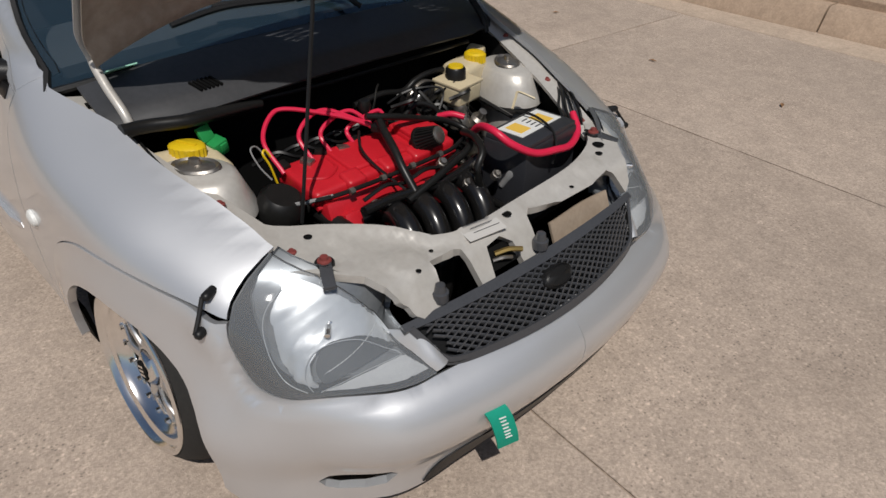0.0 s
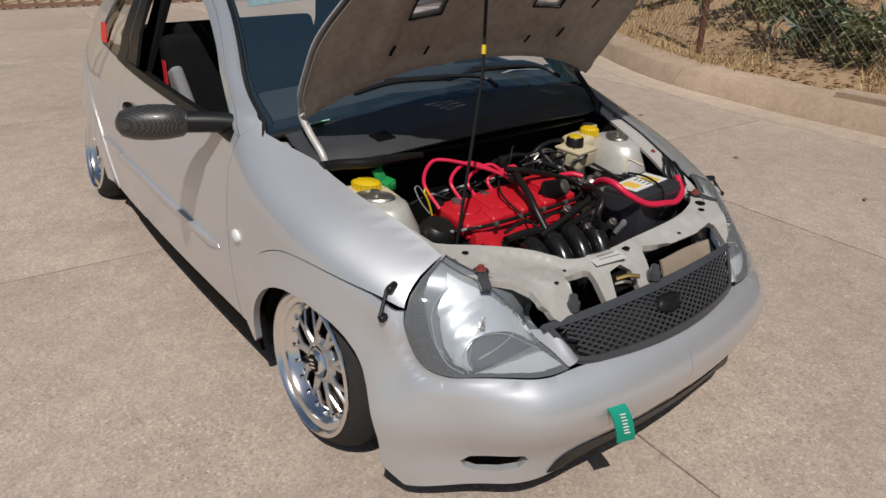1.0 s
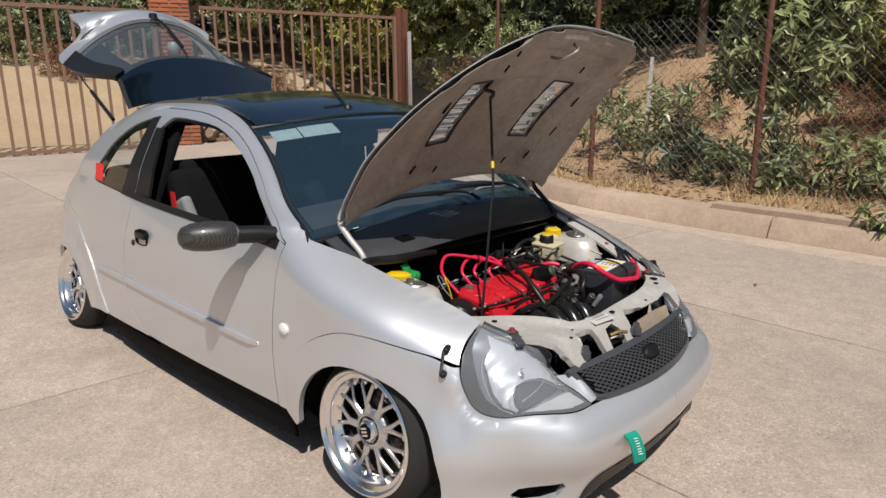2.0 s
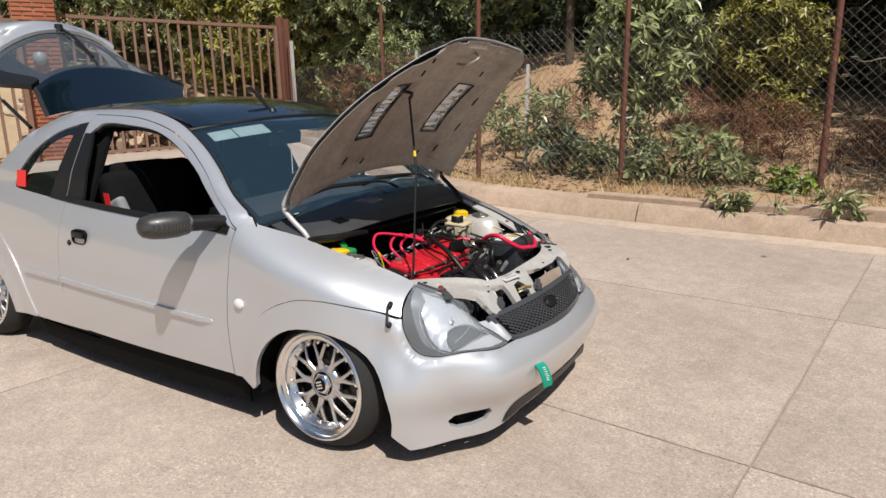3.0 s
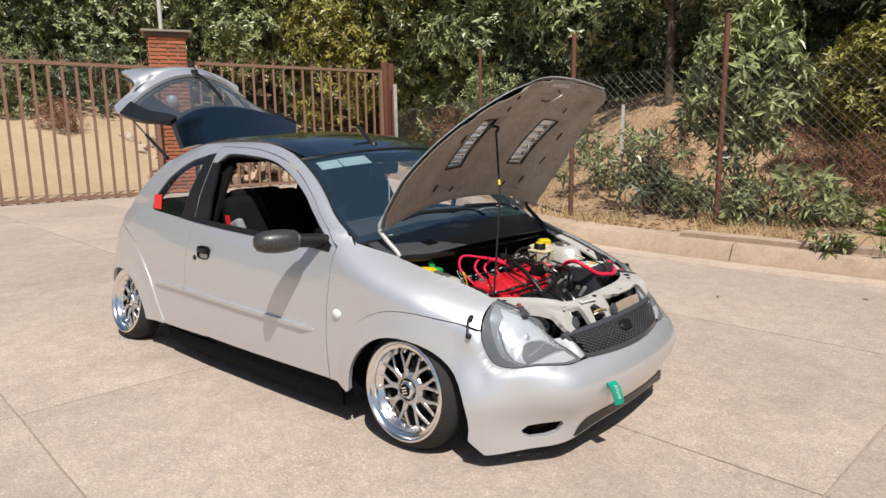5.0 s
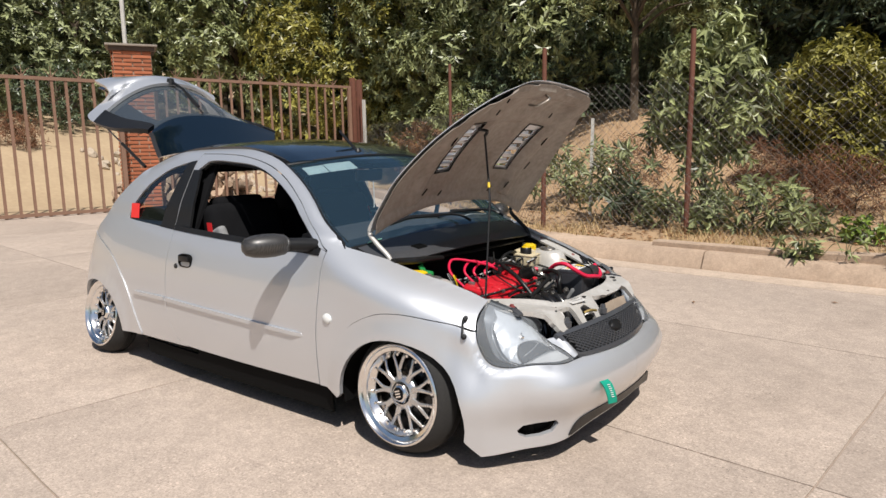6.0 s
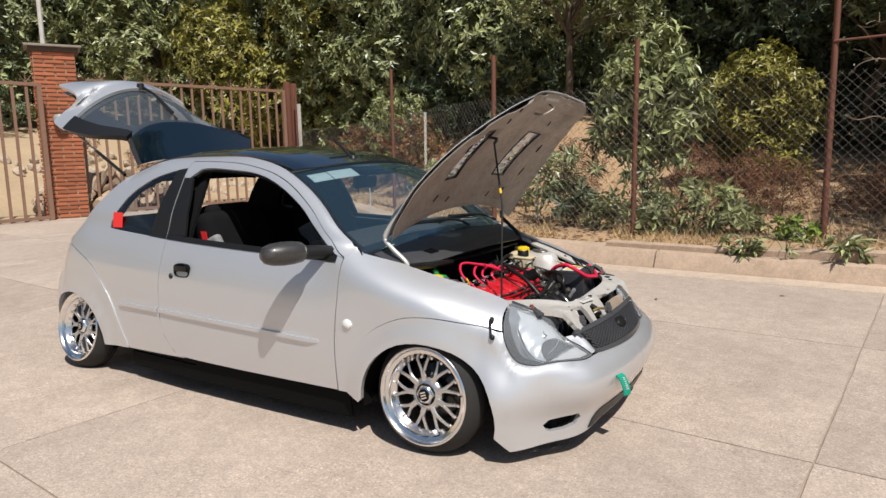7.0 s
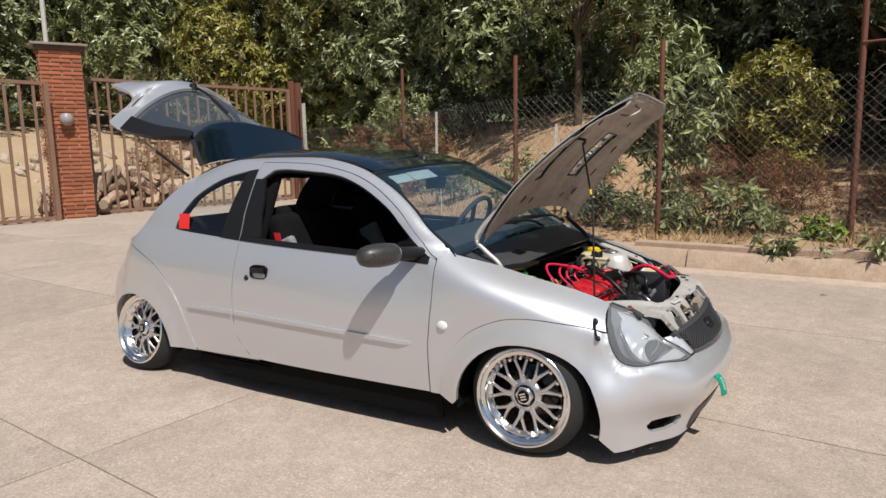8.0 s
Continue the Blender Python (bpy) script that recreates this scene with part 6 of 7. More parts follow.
for v0, v1, u0, u1, mt in ((-0.90, -0.71, 0.835, 0.935, "white"), (-0.70, -0.42, 0.835, 0.94, "white")):
    stk = part("screen_sticker", surface(lambda u, v: screen_pt(u, v) + Vector((-0.004, 0, -0.002)), steps(u0, u1, 4), steps(v0, v1, 6), 0.001), material("faded_sticker", (0.20, 0.26, 0.27), 0.5, base2=(0.34, 0.40, 0.39), scale=30, fine=120), car, "faded pale green screen sticker")
    if v0 > -0.66:
        bm = bmesh.new()
        for k in range(7):
            q = screen_pt(0.888, v0 + 0.04 + 0.034 * k) + Vector((0.003, 0, 0.001))
            box(bm, q, (0.004, 0.012, 0.022), rot=(0, 30, 0))
        part("sticker_bars", bm, M["leaf_dark"], stk, "dark green unreadable bars")
part("hanging_string", tubed([(-0.80, 0.0, 1.07), (-0.80, 0.002, 1.0), (-0.80, 0.0, 0.93)], 0.003, seg=5), M["white"], car, "thin pale cord under the mirror")
for mir in (-1,):
    q = body(s_of_x(-2.05), 0.905, 0.0)
    part("window_sticker", boxed((q.x - 0.035, q.y - 0.006, q.z + 0.012), (0.080, 0.003, 0.085), rot=(-9, 0, 3)), M["redsticker"], car, "red square window sticker")
part("tail_lamp", boxed((-2.60, -0.60, 0.745), (0.05, 0.05, 0.08), rot=(0, -20, -30), bevel=0.015), material("dark_red_lens", (0.10, 0.006, 0.006), 0.2), car, "dark red tail lamp")



# ---- the nose runs a little further forward, with the bumper's lower corners standing out ----
def nose(p):
    e = smooth01(0.44, 0.55, abs(p.y))
    dx = 0.038 * ((1 - e) * smooth01(-0.35, -0.05, p.x) + e * smooth01(-0.1, 0.28, p.x))
    dy = 0.06 * smooth01(0.0, 0.25, p.x) * (1 - smooth01(0.34, 0.48, p.x)) * (1 - smooth01(0.20, 0.50, p.z)) * smooth01(0.45, 0.6, abs(p.y))
    dx -= 0.055 * smooth01(-2.15, -2.75, p.x) + 0.035 * smooth01(0.28, 0.10, p.z) * smooth01(0.46, 0.62, p.x) * smooth01(0.52, 0.25, abs(p.y))
    return Vector((p.x + dx, p.y + math.copysign(dy, p.y), p.z))


FIXED = ("wheel", "bonnet", "arch_liner", "door", "tailgate", "roof", "windscreen", "screen_seal")
todo = [o for o in car.children if o.name.split(".")[0] not in FIXED]
while todo:
    ob = todo.pop()
    todo += ob.children
    for v in ob.data.vertices:
        v.co = nose(v.co)


# ---- yard: base sheet, slabs, kerb ----
KERB = spline([(9.0, 3.35, 0), (5.0, 3.62, 0), (1.6, 3.86, 0), (-0.5, 4.0, 0), (-1.6, 4.12, 0), (-3.0, 4.5, 0), (-5.0, 5.7, 0), (-8.0, 8.1, 0), (-11.0, 10.3, 0), (-13.2, 11.6, 0)], 8)
ground = link("ground", boxed((0, 0, -0.28), (400, 400, 0.5)), M["concrete"], smooth=False)
filler = link("joint_filler", boxed((-4.5, 0, -0.02), (24, 27, 0.022)), M["joint"], smooth=False)
tagged(filler, "dark dirt in the concrete joints", "joint", kind="structure")
tagged(ground, "pale worn concrete yard with dark joints", "ground", kind="structure")
SLAB = pose(1.335, -0.03, 0, 0, 0, -4.9)
COLS = [2.92 * i for i in range(-8, 3)]
ROWS_Y = [1.871 * i for i in range(-7, 9)]
slab_mesh = {}


def slab(w, d, at, parent):
    key = (round(w, 3), round(d, 3))
    if key not in slab_mesh:
        bm = boxed((0, 0, -0.03), (w, d, 0.06))
        es = [e for e in bm.edges if all(v.co.z > -0.01 for v in e.verts)]
        bmesh.ops.subdivide_edges(bm, edges=list(bm.edges), cuts=15, use_grid_fill=True)
        for v in bm.verts:
            if abs(abs(v.co.x) - w / 2) < 1e-4 or abs(abs(v.co.y) - d / 2) < 1e-4:
                q = noise.noise(Vector((v.co.x * 3.1 + 5 * (v.co.x > 0), v.co.y * 3.1 + 9 * (v.co.y > 0), 2)))
                k = 0.0035 + 0.0065 * q
                v.co.x -= math.copysign(k, v.co.x) * (abs(abs(v.co.x) - w / 2) < 1e-4)
                v.co.y -= math.copysign(k, v.co.y) * (abs(abs(v.co.y) - d / 2) < 1e-4)
                if v.co.z > -0.001:
                    v.co.z -= 0.0022
        me = bpy.data.meshes.new("slab")
        bm.to_mesh(me)
        bm.free()
        me.materials.append(M["concrete"])
        slab_mesh[key] = me
    ob = new("slab", slab_mesh[key])
    ob.parent = parent
    ob.matrix_basis = at


def kerb_normal(i):
    d = (KERB[min(i + 1, len(KERB) - 1)] - KERB[max(i - 1, 0)]).normalized()
    return Vector((d.y, -d.x, 0)) * -1 if Vector((d.y, -d.x, 0)).y < 0 else Vector((d.y, -d.x, 0))


KERB_NORMALS = [kerb_normal(i) for i in range(len(KERB))]


def behind_kerb(x, y):
    """Signed distance past the kerb line, and how far along it."""
    best, k = 1e9, 0
    for i, p in enumerate(KERB):
        d = (p.x - x) ** 2 + (p.y - y) ** 2
        if d < best:
            best, k = d, i
    return (Vector((x, y, 0)) - KERB[k]).dot(KERB_NORMALS[k])


KERB_AT = [0.0]
for a, b in zip(KERB, KERB[1:]):
    KERB_AT.append(KERB_AT[-1] + (b - a).length)


def along(q):
    """Point and outward normal at a length along the kerb line."""
    i = 0
    while i < len(KERB_AT) - 2 and KERB_AT[i + 1] < q:
        i += 1
    t = (q - KERB_AT[i]) / (KERB_AT[i + 1] - KERB_AT[i])
    return KERB[i].lerp(KERB[i + 1], t), KERB_NORMALS[i].lerp(KERB_NORMALS[i + 1], t).normalized()


def sweep(profile, q0, q1, name, mat, parent=None, rise=None):
    """A length of kerb: (offset, height) profile swept along the kerb line from q0 to q1."""
    bm = bmesh.new()
    rings = []
    for q in steps(q0, q1, max(int((q1 - q0) / 0.12), 2)):
        p, nn = along(q)
        w = 0.006 * noise.noise(Vector((q * 2.3, 0, 4)))
        k = rise(p.x) if rise else 1.0
        rings.append([bm.verts.new(p + nn * (o + w) + Vector((0, 0, z * k + (0.004 * noise.noise(Vector((q * 3.0, o * 9, 1))) if z > 0.03 else 0)))) for o, z in profile])
    n = len(profile)
    for a, b in zip(rings, rings[1:]):
        for j in range(n):
            bm.faces.new((a[j], a[(j + 1) % n], b[(j + 1) % n], b[j]))
    bm.faces.new(rings[0])
    bm.faces.new(rings[-1][::-1])
    return link(name, bm, mat, parent, sharp=30)


kerb = tagged(new("kerb"), "worn concrete kerb with open joints", "kerb", kind="structure")
Q0 = min(range(len(KERB)), key=lambda i: abs(KERB[i].x - 1.78))
Q0 = KERB_AT[Q0] + (KERB[Q0].x - 1.78)
for k in range(-3, 8):
    q0, q1 = max(Q0 + 2.15 * k, 0.0), min(Q0 + 2.15 * (k + 1), KERB_AT[-1])
    if q1 - q0 > 0.3:
        sweep([(0.06, -0.05), (0.065, 0.012), (0.075, 0.03), (0.135, 0.160), (0.16, 0.178), (0.50, 0.185), (0.50, -0.05)], q0 + 0.007, q1 - 0.007, "kerb_stone", M["kerb"], kerb)
gutter = sweep([(-0.20, -0.02), (-0.19, 0.004), (0.08, 0.014), (0.08, -0.02)], 0.0, KERB_AT[-1], "gutter", M["gutter"])
tagged(gutter, "pale dusty concrete gutter strip", "gutter", kind="structure")
Q1 = Q0 + 2.75
ledge = sweep([(0.26, 0.0), (0.26, 0.226), (0.268, 0.236), (0.40, 0.238), (0.41, 0.226), (0.41, 0.0)], 0.0, Q1, "low_wall", M["kerb"], rise=lambda x: 1 + 0.22 * smooth01(0.3, 1.8, x))
tagged(ledge, "low concrete coping behind the kerb", "wall", kind="structure")


# ---- soil bank behind the kerb ----
def land(x, y):
    d = behind_kerb(x, y)
    n = noise.noise(Vector((x * 0.35, y * 0.35, 0))) * 0.16 + noise.noise(Vector((x * 1.3, y * 1.3, 3))) * 0.05
    west = smooth01(-1.5, -4.5, x)
    z = 0.12 + 0.04 * max(d - 0.3, 0) + (0.55 + 1.2 * west) * smooth01(2.2 - 0.6 * west, 8.5 - 2.8 * west, d) + 0.03 * max(d - 8, 0) + n * smooth01(0.4, 2.5, d)
    return z


def hill(x, y):
    """The ground behind the gate, rising to the west."""
    d = -14.6 - x
    n = noise.noise(Vector((x * 0.25, y * 0.25, 7))) * 0.25 + noise.noise(Vector((x, y, 9))) * 0.06
    return 0.0 + 0.27 * max(d, 0) * smooth01(0, 5, d) - 0.08 * max(d - 9, 0) + n * smooth01(0.5, 4, d)


bm = bmesh.new()
rows = []
for i in range(len(KERB)):
    rows.append([])
    for d in (0.46, 0.6, 0.9, 1.3, 1.8, 2.5, 3.4, 4.5, 6, 8, 10.5, 14, 19, 26, 40, 80):
        p = KERB[i] + KERB_NORMALS[i] * d
        if d > 3.4:
            a = (i / (len(KERB) - 1) - 0.35)
            p = p + Vector((-a * (d - 3.4) * 0.6, 0, 0))
        rows[-1].append(bm.verts.new((p.x, p.y, land(p.x, p.y) if d < 60 else 4.0)))
for a, b in zip(rows, rows[1:]):
    for j in range(len(a) - 1):
        bm.faces.new((a[j], b[j], b[j + 1], a[j + 1]))
bank = link("soil_bank", bm, M["soil"])
tagged(bank, "dry brown soil bank with dead grass", "ground", kind="structure")
bm = bmesh.new()
gx, gy = steps(-14.45, -60, 34), steps(-22, 34, 50)
g = [[bm.verts.new((x, y, hill(x, y) + 0.01)) for y in gy] for x in gx]
for i in range(len(gx) - 1):
    for j in range(len(gy) - 1):
        bm.faces.new((g[i][j], g[i + 1][j], g[i + 1][j + 1], g[i][j + 1]))
M["tan"] = material("tan_dirt", (0.46, 0.345, 0.215), 0.95, base2=(0.33, 0.235, 0.145), scale=0.8, fine=9, bump=0.5, bump_scale=14)
hl_ = link("dirt_hill", bm, M["tan"])
tagged(hl_, "tan dirt slope behind the gate", "ground", kind="structure")

# ---- gate with brick pillar ----
GA, GB = Vector((-13.85, 5.92, 0)), Vector((-12.62, 11.19, 0))


def gate(name, a, b, top, finials, spacing, label):
    e = thing(name, label, "gate", a)
    d = (b - a)
    n = round(d.length / spacing)
    ang = math.degrees(math.atan2(d.y, d.x))
    L = d.length
    m = pose(0, 0, 0, 0, 0, ang)
    for z in (0.06, top):
        bm = bmesh.new()
        box(bm, (L / 2, 0, z), (L, 0.06, 0.07), m=m)
        part("gate_rail", bm, M["gate"], e)
    for x in (0.03, L - 0.03):
        bm = bmesh.new()
        box(bm, (x, 0, top / 2), (0.09, 0.09, top + 0.05), m=m)
        part("gate_stile", bm, M["gate"], e)
    for i in range(1, n):
        x = L * i / n
        bm = bmesh.new()
        box(bm, (x, 0, top / 2), (0.055, 0.03, top), m=m)
        part("gate_bar", bm, M["gate"], e)
        if i % finials == 0:
            bm = bmesh.new()
            for k in (-0.13, 0, 0.13):
                cyl(bm, m @ Vector((x, 0, top + 0.02)), m @ Vector((x + k, 0, top + 0.25 - abs(k) * 0.4)), 0.012, 0.004, seg=6)
            part("gate_finial", bm, M["gate"], e)
    return e


gate("iron_gate", Vector((-14.38, -2.83, 0)), Vector((-13.34, 4.84, 0)), 2.86, 2, 0.27, "brown iron bar gate beside the brick pillar")
gate("iron_gate", GA, GB, 3.08, 2, 0.27, "brown iron bar gate with spear tips")
for k, (dx, dy, h) in enumerate(((0.0, 0.12, 3.35), (0.12, 0.26, 3.3))):
    ob = link("gate_post", boxed((GB.x + dx, GB.y + dy, h / 2), (0.13, 0.13, h), bevel=0.01), M["rust"])
    tagged(ob, "rusty square steel gate post", "post")
ob = link("marker_post", boxed((GB.x + 0.5, GB.y + 0.05, 1.35), (0.07, 0.07, 2.7)), M["whitepost"])
tagged(ob, "thin weathered white post", "post")
pillar = thing("brick_pillar", "square orange brick gate pillar with a dark overhanging cap", "pillar", (-13.74, 5.40, 0))
pillar.scale = (1, 1, 0.965)
pillar.rotation_euler = (0, 0, radians(-27))
part("mortar_core", boxed((0, 0, 1.86), (0.60, 0.80, 3.72)), M["mortar"], pillar)
M["capstone"] = material("weathered_cap", (0.13, 0.092, 0.07), 0.9, base2=(0.075, 0.055, 0.042), scale=5, fine=50, bump=0.4, bump_scale=30)
part("pillar_cap", boxed((0, 0, 3.845), (0.86, 1.08, 0.05), bevel=0.012), M["stone"], pillar, "thin weathered cap slab")
part("cap_course", boxed((0, 0, 3.77), (0.74, 0.95, 0.098), bevel=0.015), M["capstone"], pillar, "dark brown course under the cap")
brick_me = {}
for L in (0.40, 0.20, 0.30):
    bm = boxed((0, 0, 0), (0.028, L - 0.022, 0.066), bevel=0.006, seg=1)
    me = bpy.data.meshes.new("brick")
    bm.to_mesh(me)
    bm.free()
    me.materials.append(M["brick"])
    brick_me[L] = me
rb = random.Random(3)
for c in range(41):
    z = 0.06 + 0.0905 * c
    for L, y in (((0.40, -0.2), (0.40, 0.2)) if c % 2 else ((0.20, -0.3), (0.40, 0.0), (0.20, 0.3))):
        ob = new("brick", brick_me[L])
        ob.parent = pillar
        ob.matrix_basis = pose(0.306 + rb.uniform(0, 0.020), y + rb.uniform(-0.006, 0.006), z, 0, 0, rb.uniform(-1, 1))
    for L, x in (((0.30, -0.15), (0.30, 0.15)) if c % 2 else ((0.20, -0.2), (0.20, 0.0), (0.20, 0.2))):
        ob = new("brick", brick_me[L])
        ob.parent = pillar
        ob.matrix_basis = pose(x, -0.406 - rb.uniform(0, 0.020), z, 0, 0, 90)
M["lampglass"] = material("dusty_lamp_glass", (0.34, 0.33, 0.31), 0.4, base2=(0.24, 0.23, 0.21), scale=12, fine=60)
lampm = part("pillar_lamp", lathed([(0.0, 0.16), (0.09, 0.14), (0.13, 0.08), (0.14, 0.0), (0.12, -0.07), (0.06, -0.12), (0.0, -0.13)], Matrix.Translation((0.42, 0, 2.2)), 20), M["lampglass"], pillar, "round dusty wall lamp")
part("lamp_bracket", boxed((0.33, 0, 2.32), (0.2, 0.12, 0.05)), M["black"], lampm)
ob = link("utility_pole", tubed([(-16.0, 6.42, 0), (-16.0, 6.42, 8.0)], 0.055, seg=8, n=1), M["whitepost"])
tagged(ob, "thin pale utility pole behind the gate", "pole")
# stones up the slope, firewood heap
M["wallstone"] = material("pale_rubble", (0.52, 0.43, 0.33), 0.95, base2=(0.33, 0.26, 0.19), scale=3, fine=25, bump=0.8, bump_scale=12)
sw_ = thing("stone_scatter", "pale rubble stones scattered on the dirt slope", "stones")
rs = random.Random(11)
stone_meshes = []
for k in range(6):
    bm = bmesh.new()
    bmesh.ops.create_icosphere(bm, subdivisions=2, radius=0.5)
    for v in bm.verts:
        v.co *= 1 + 0.35 * noise.noise(v.co * 2.2 + Vector((k * 7, 0, 0)))
    me = bpy.data.meshes.new("stone")
    bm.to_mesh(me)
    bm.free()
    me.materials.append(M["wallstone"])
    stone_meshes.append(me)
for k in range(170):
    x, y = -15.6 - 4.2 * rs.random() ** 1.3, rs.uniform(6.4, 14.0)
    q = rs.uniform(0.10, 0.34)
    ob = new("stone", stone_meshes[rs.randrange(6)])
    ob.parent = sw_
    ob.matrix_basis = pose(x, y, hill(x, y) + 0.12 * q, rs.uniform(0, 360), rs.uniform(0, 360), rs.uniform(0, 360)) @ Matrix.Diagonal((q * rs.uniform(0.8, 1.5), q * rs.uniform(0.8, 1.5), q * rs.uniform(0.6, 1.0), 1))
log_me = []
for k in range(5):
    bm = bmesh.new()
    cyl(bm, (0, 0, -0.35), (0, 0, 0.35), 0.11, 0.095, seg=9)
    bmesh.ops.subdivide_edges(bm, edges=[e for e in bm.edges if abs(e.verts[0].co.z - e.verts[1].co.z) > 0.3], cuts=3)
    for v in bm.verts:
        v.co += Vector((noise.noise(v.co * 4 + Vector((k, 0, 0))), noise.noise(v.co * 4 + Vector((0, k, 5))), 0)) * 0.05
    me = bpy.data.meshes.new("log")
    bm.to_mesh(me)
    bm.free()
    me.materials.append(M["logs"])
    log_me.append(me)
heap = thing("firewood_heap", "heap of split firewood logs behind the gate", "firewood", (-14.45, 6.95, 0))
for k in range(150):
    u = rs.uniform(-1.85, 1.6)
    hmax = 0.92 * (1 - abs(u / 2.1) ** 2)
    z = rs.uniform(0.08, max(hmax, 0.2))
    ob = new("log", log_me[k % 5])
    ob.parent = heap
    s = rs.uniform(0.6, 1.15)
    ob.matrix_basis = pose(rs.uniform(-0.5, 0.4) + 0.3 * (1 - z), u, z, rs.uniform(50, 130), rs.uniform(-25, 25), rs.uniform(0, 180)) @ Matrix.Scale(s, 4)

# ---- chain-link fence ----
POSTS = ((5.4, 5.3, 3.1), (3.25, 5.38, 3.1), (1.11, 5.45, 3.1), (-0.98, 5.45, 2.56), (-2.98, 5.52, 2.56), (-4.95, 6.85, 2.7), (-6.9, 8.5, 2.97), (-9.0, 9.8, 2.9), (-11.2, 10.75, 2.9), (-12.25, 11.25, 2.9))
fence = thing("chain_link_fence", "rusty steel posts with grey chain-link mesh", "fence")
for k, (x, y, h) in enumerate(POSTS):
    if k in (5, 7, 8):
        continue
    z0 = land(x, y) - 0.1
    bm = bmesh.new()
    cyl(bm, (x, y, z0), (x + 0.015, y, h), 0.034, 0.031, seg=10)
    part("fence_post", bm, M["rust"], fence, "rusty tubular fence post")
for (x0, y0, h0), (x1, y1, h1) in zip(POSTS, POSTS[1:]):
    a, b = Vector((x0, y0, 0)), Vector((x1, y1, 0))
    L = (b - a).length
    zt = 1.86
    bm = bmesh.new()
    s = 0.104
    k = 0
    n0 = int((L + zt) / s)
    for sgn in (1, -1):
        for i in range(n0 + 1):
            u0 = i * s - zt
            # clip the diagonal to the panel
            pts = []
            for u, z in ((u0, 0.0), (u0 + zt, zt)):
                pts.append((u, z))
            (ua, za), (ub, zb) = pts
            if ua < 0:
                za, ua = za - ua, 0.0
            if ub > L:
                zb, ub = zb - (ub - L), L
            if ub - ua < 0.02:
                continue
            if sgn < 0:
                ua, ub = L - ua, L - ub
            pa, pb = a.lerp(b, ua / L), a.lerp(b, ub / L)
            za += land(pa.x, pa.y) * 0.9
            zb += land(pb.x, pb.y) * 0.9
            off = Vector((0, -0.036, 0))
            sag = Vector((0, 0.01 * math.sin(i * 1.7), 0))
            cyl(bm, (pa.x, pa.y - 0.036, za), (pb.x, pb.y - 0.036 + sag.y, zb), 0.0017, seg=5, caps=False)
    ob = part("wire_mesh", bm, M["wire"], fence, "grey diamond wire mesh")
    tagged(ob, kind="stuff")
part("top_rail", tubed([(1.11, 5.42, 2.32), (3.25, 5.36, 2.36)], 0.013, seg=8, n=1), M["rust"], fence, "rusty horizontal rail")
for x, y, z0, z1 in ((-2.86, 6.75, 0.2, 1.66), (-6.25, 8.75, 0.3, 2.08)):
    ob = link("stake", boxed((x, y, (z0 + z1) / 2 - 0.1), (0.045, 0.045, z1 - z0 + 0.2), rot=(1, 1, 20)), M["whitepost"])
    tagged(ob, "thin weathered white stake behind the fence", "stake", group="white stakes")



# ---- plants ----
def leaf(vs, fs, p, d, n, L, W):
    """A folded pointed leaf from p along d."""
    s = d.cross(n).normalized() * (W / 2)
    k = len(vs)
    mid = p + d * (L * 0.45)
    vs += [p, mid + s + n * (W * 0.18), p + d * L - n * (L * 0.12), mid - s + n * (W * 0.18)]
    fs += [(k, k + 1, k + 2), (k, k + 2, k + 3)]


def unit(r):
    while True:
        v = Vector((r.uniform(-1, 1), r.uniform(-1, 1), r.uniform(-1, 1)))
        if 0.05 < v.length < 1:
            return v.normalized()


def crown_mesh(r, blobs, clusters, leaves, L, W, droop=0.35, inner=0.55):
    """Whorls of leaves at twig ends, spread over and inside several uneven lobes."""
    vs, fs = [], []
    tot = sum(b[3] ** 2 for b in blobs)
    for bx, by, bz, br in blobs:
        for _ in range(int(clusters * br * br / tot)):
            u = unit(r)
            q = br * (inner + (1 - inner) * r.random() ** 0.5)
            q *= 1 + 0.28 * noise.noise(u * 2.3 + Vector((bx, by, bz)))
            c = Vector((bx, by, bz)) + Vector((u.x * q, u.y * q, u.z * q * 0.85))
            out = (u + Vector((0, 0, 0.35)) + unit(r) * 0.5).normalized()
            side = out.cross(unit(r)).normalized()
            side2 = out.cross(side)
            a0 = r.random() * 6.28
            for k in range(leaves):
                a = a0 + k * 2.4
                d = (side * math.cos(a) + side2 * math.sin(a) + out * r.uniform(-0.1, 0.8) + Vector((0, 0, -droop * r.random()))).normalized()
                n = (out - d * out.dot(d))
                n = n.normalized() if n.length > 0.05 else side
                f = r.uniform(0.65, 1.15)
                leaf(vs, fs, c + out * (k * 0.012 * L / 0.12), d, n, L * f, W * f)
    return vs, fs


def mesh_of(name, vs, fs, mat, parent, label=""):
    me = bpy.data.meshes.new(name)
    me.from_pydata(vs, [], fs)
    me.materials.append(mat)
    ob = new(name, me)
    ob.parent = parent
    if label:
        tagged(ob, label=label)
    return ob


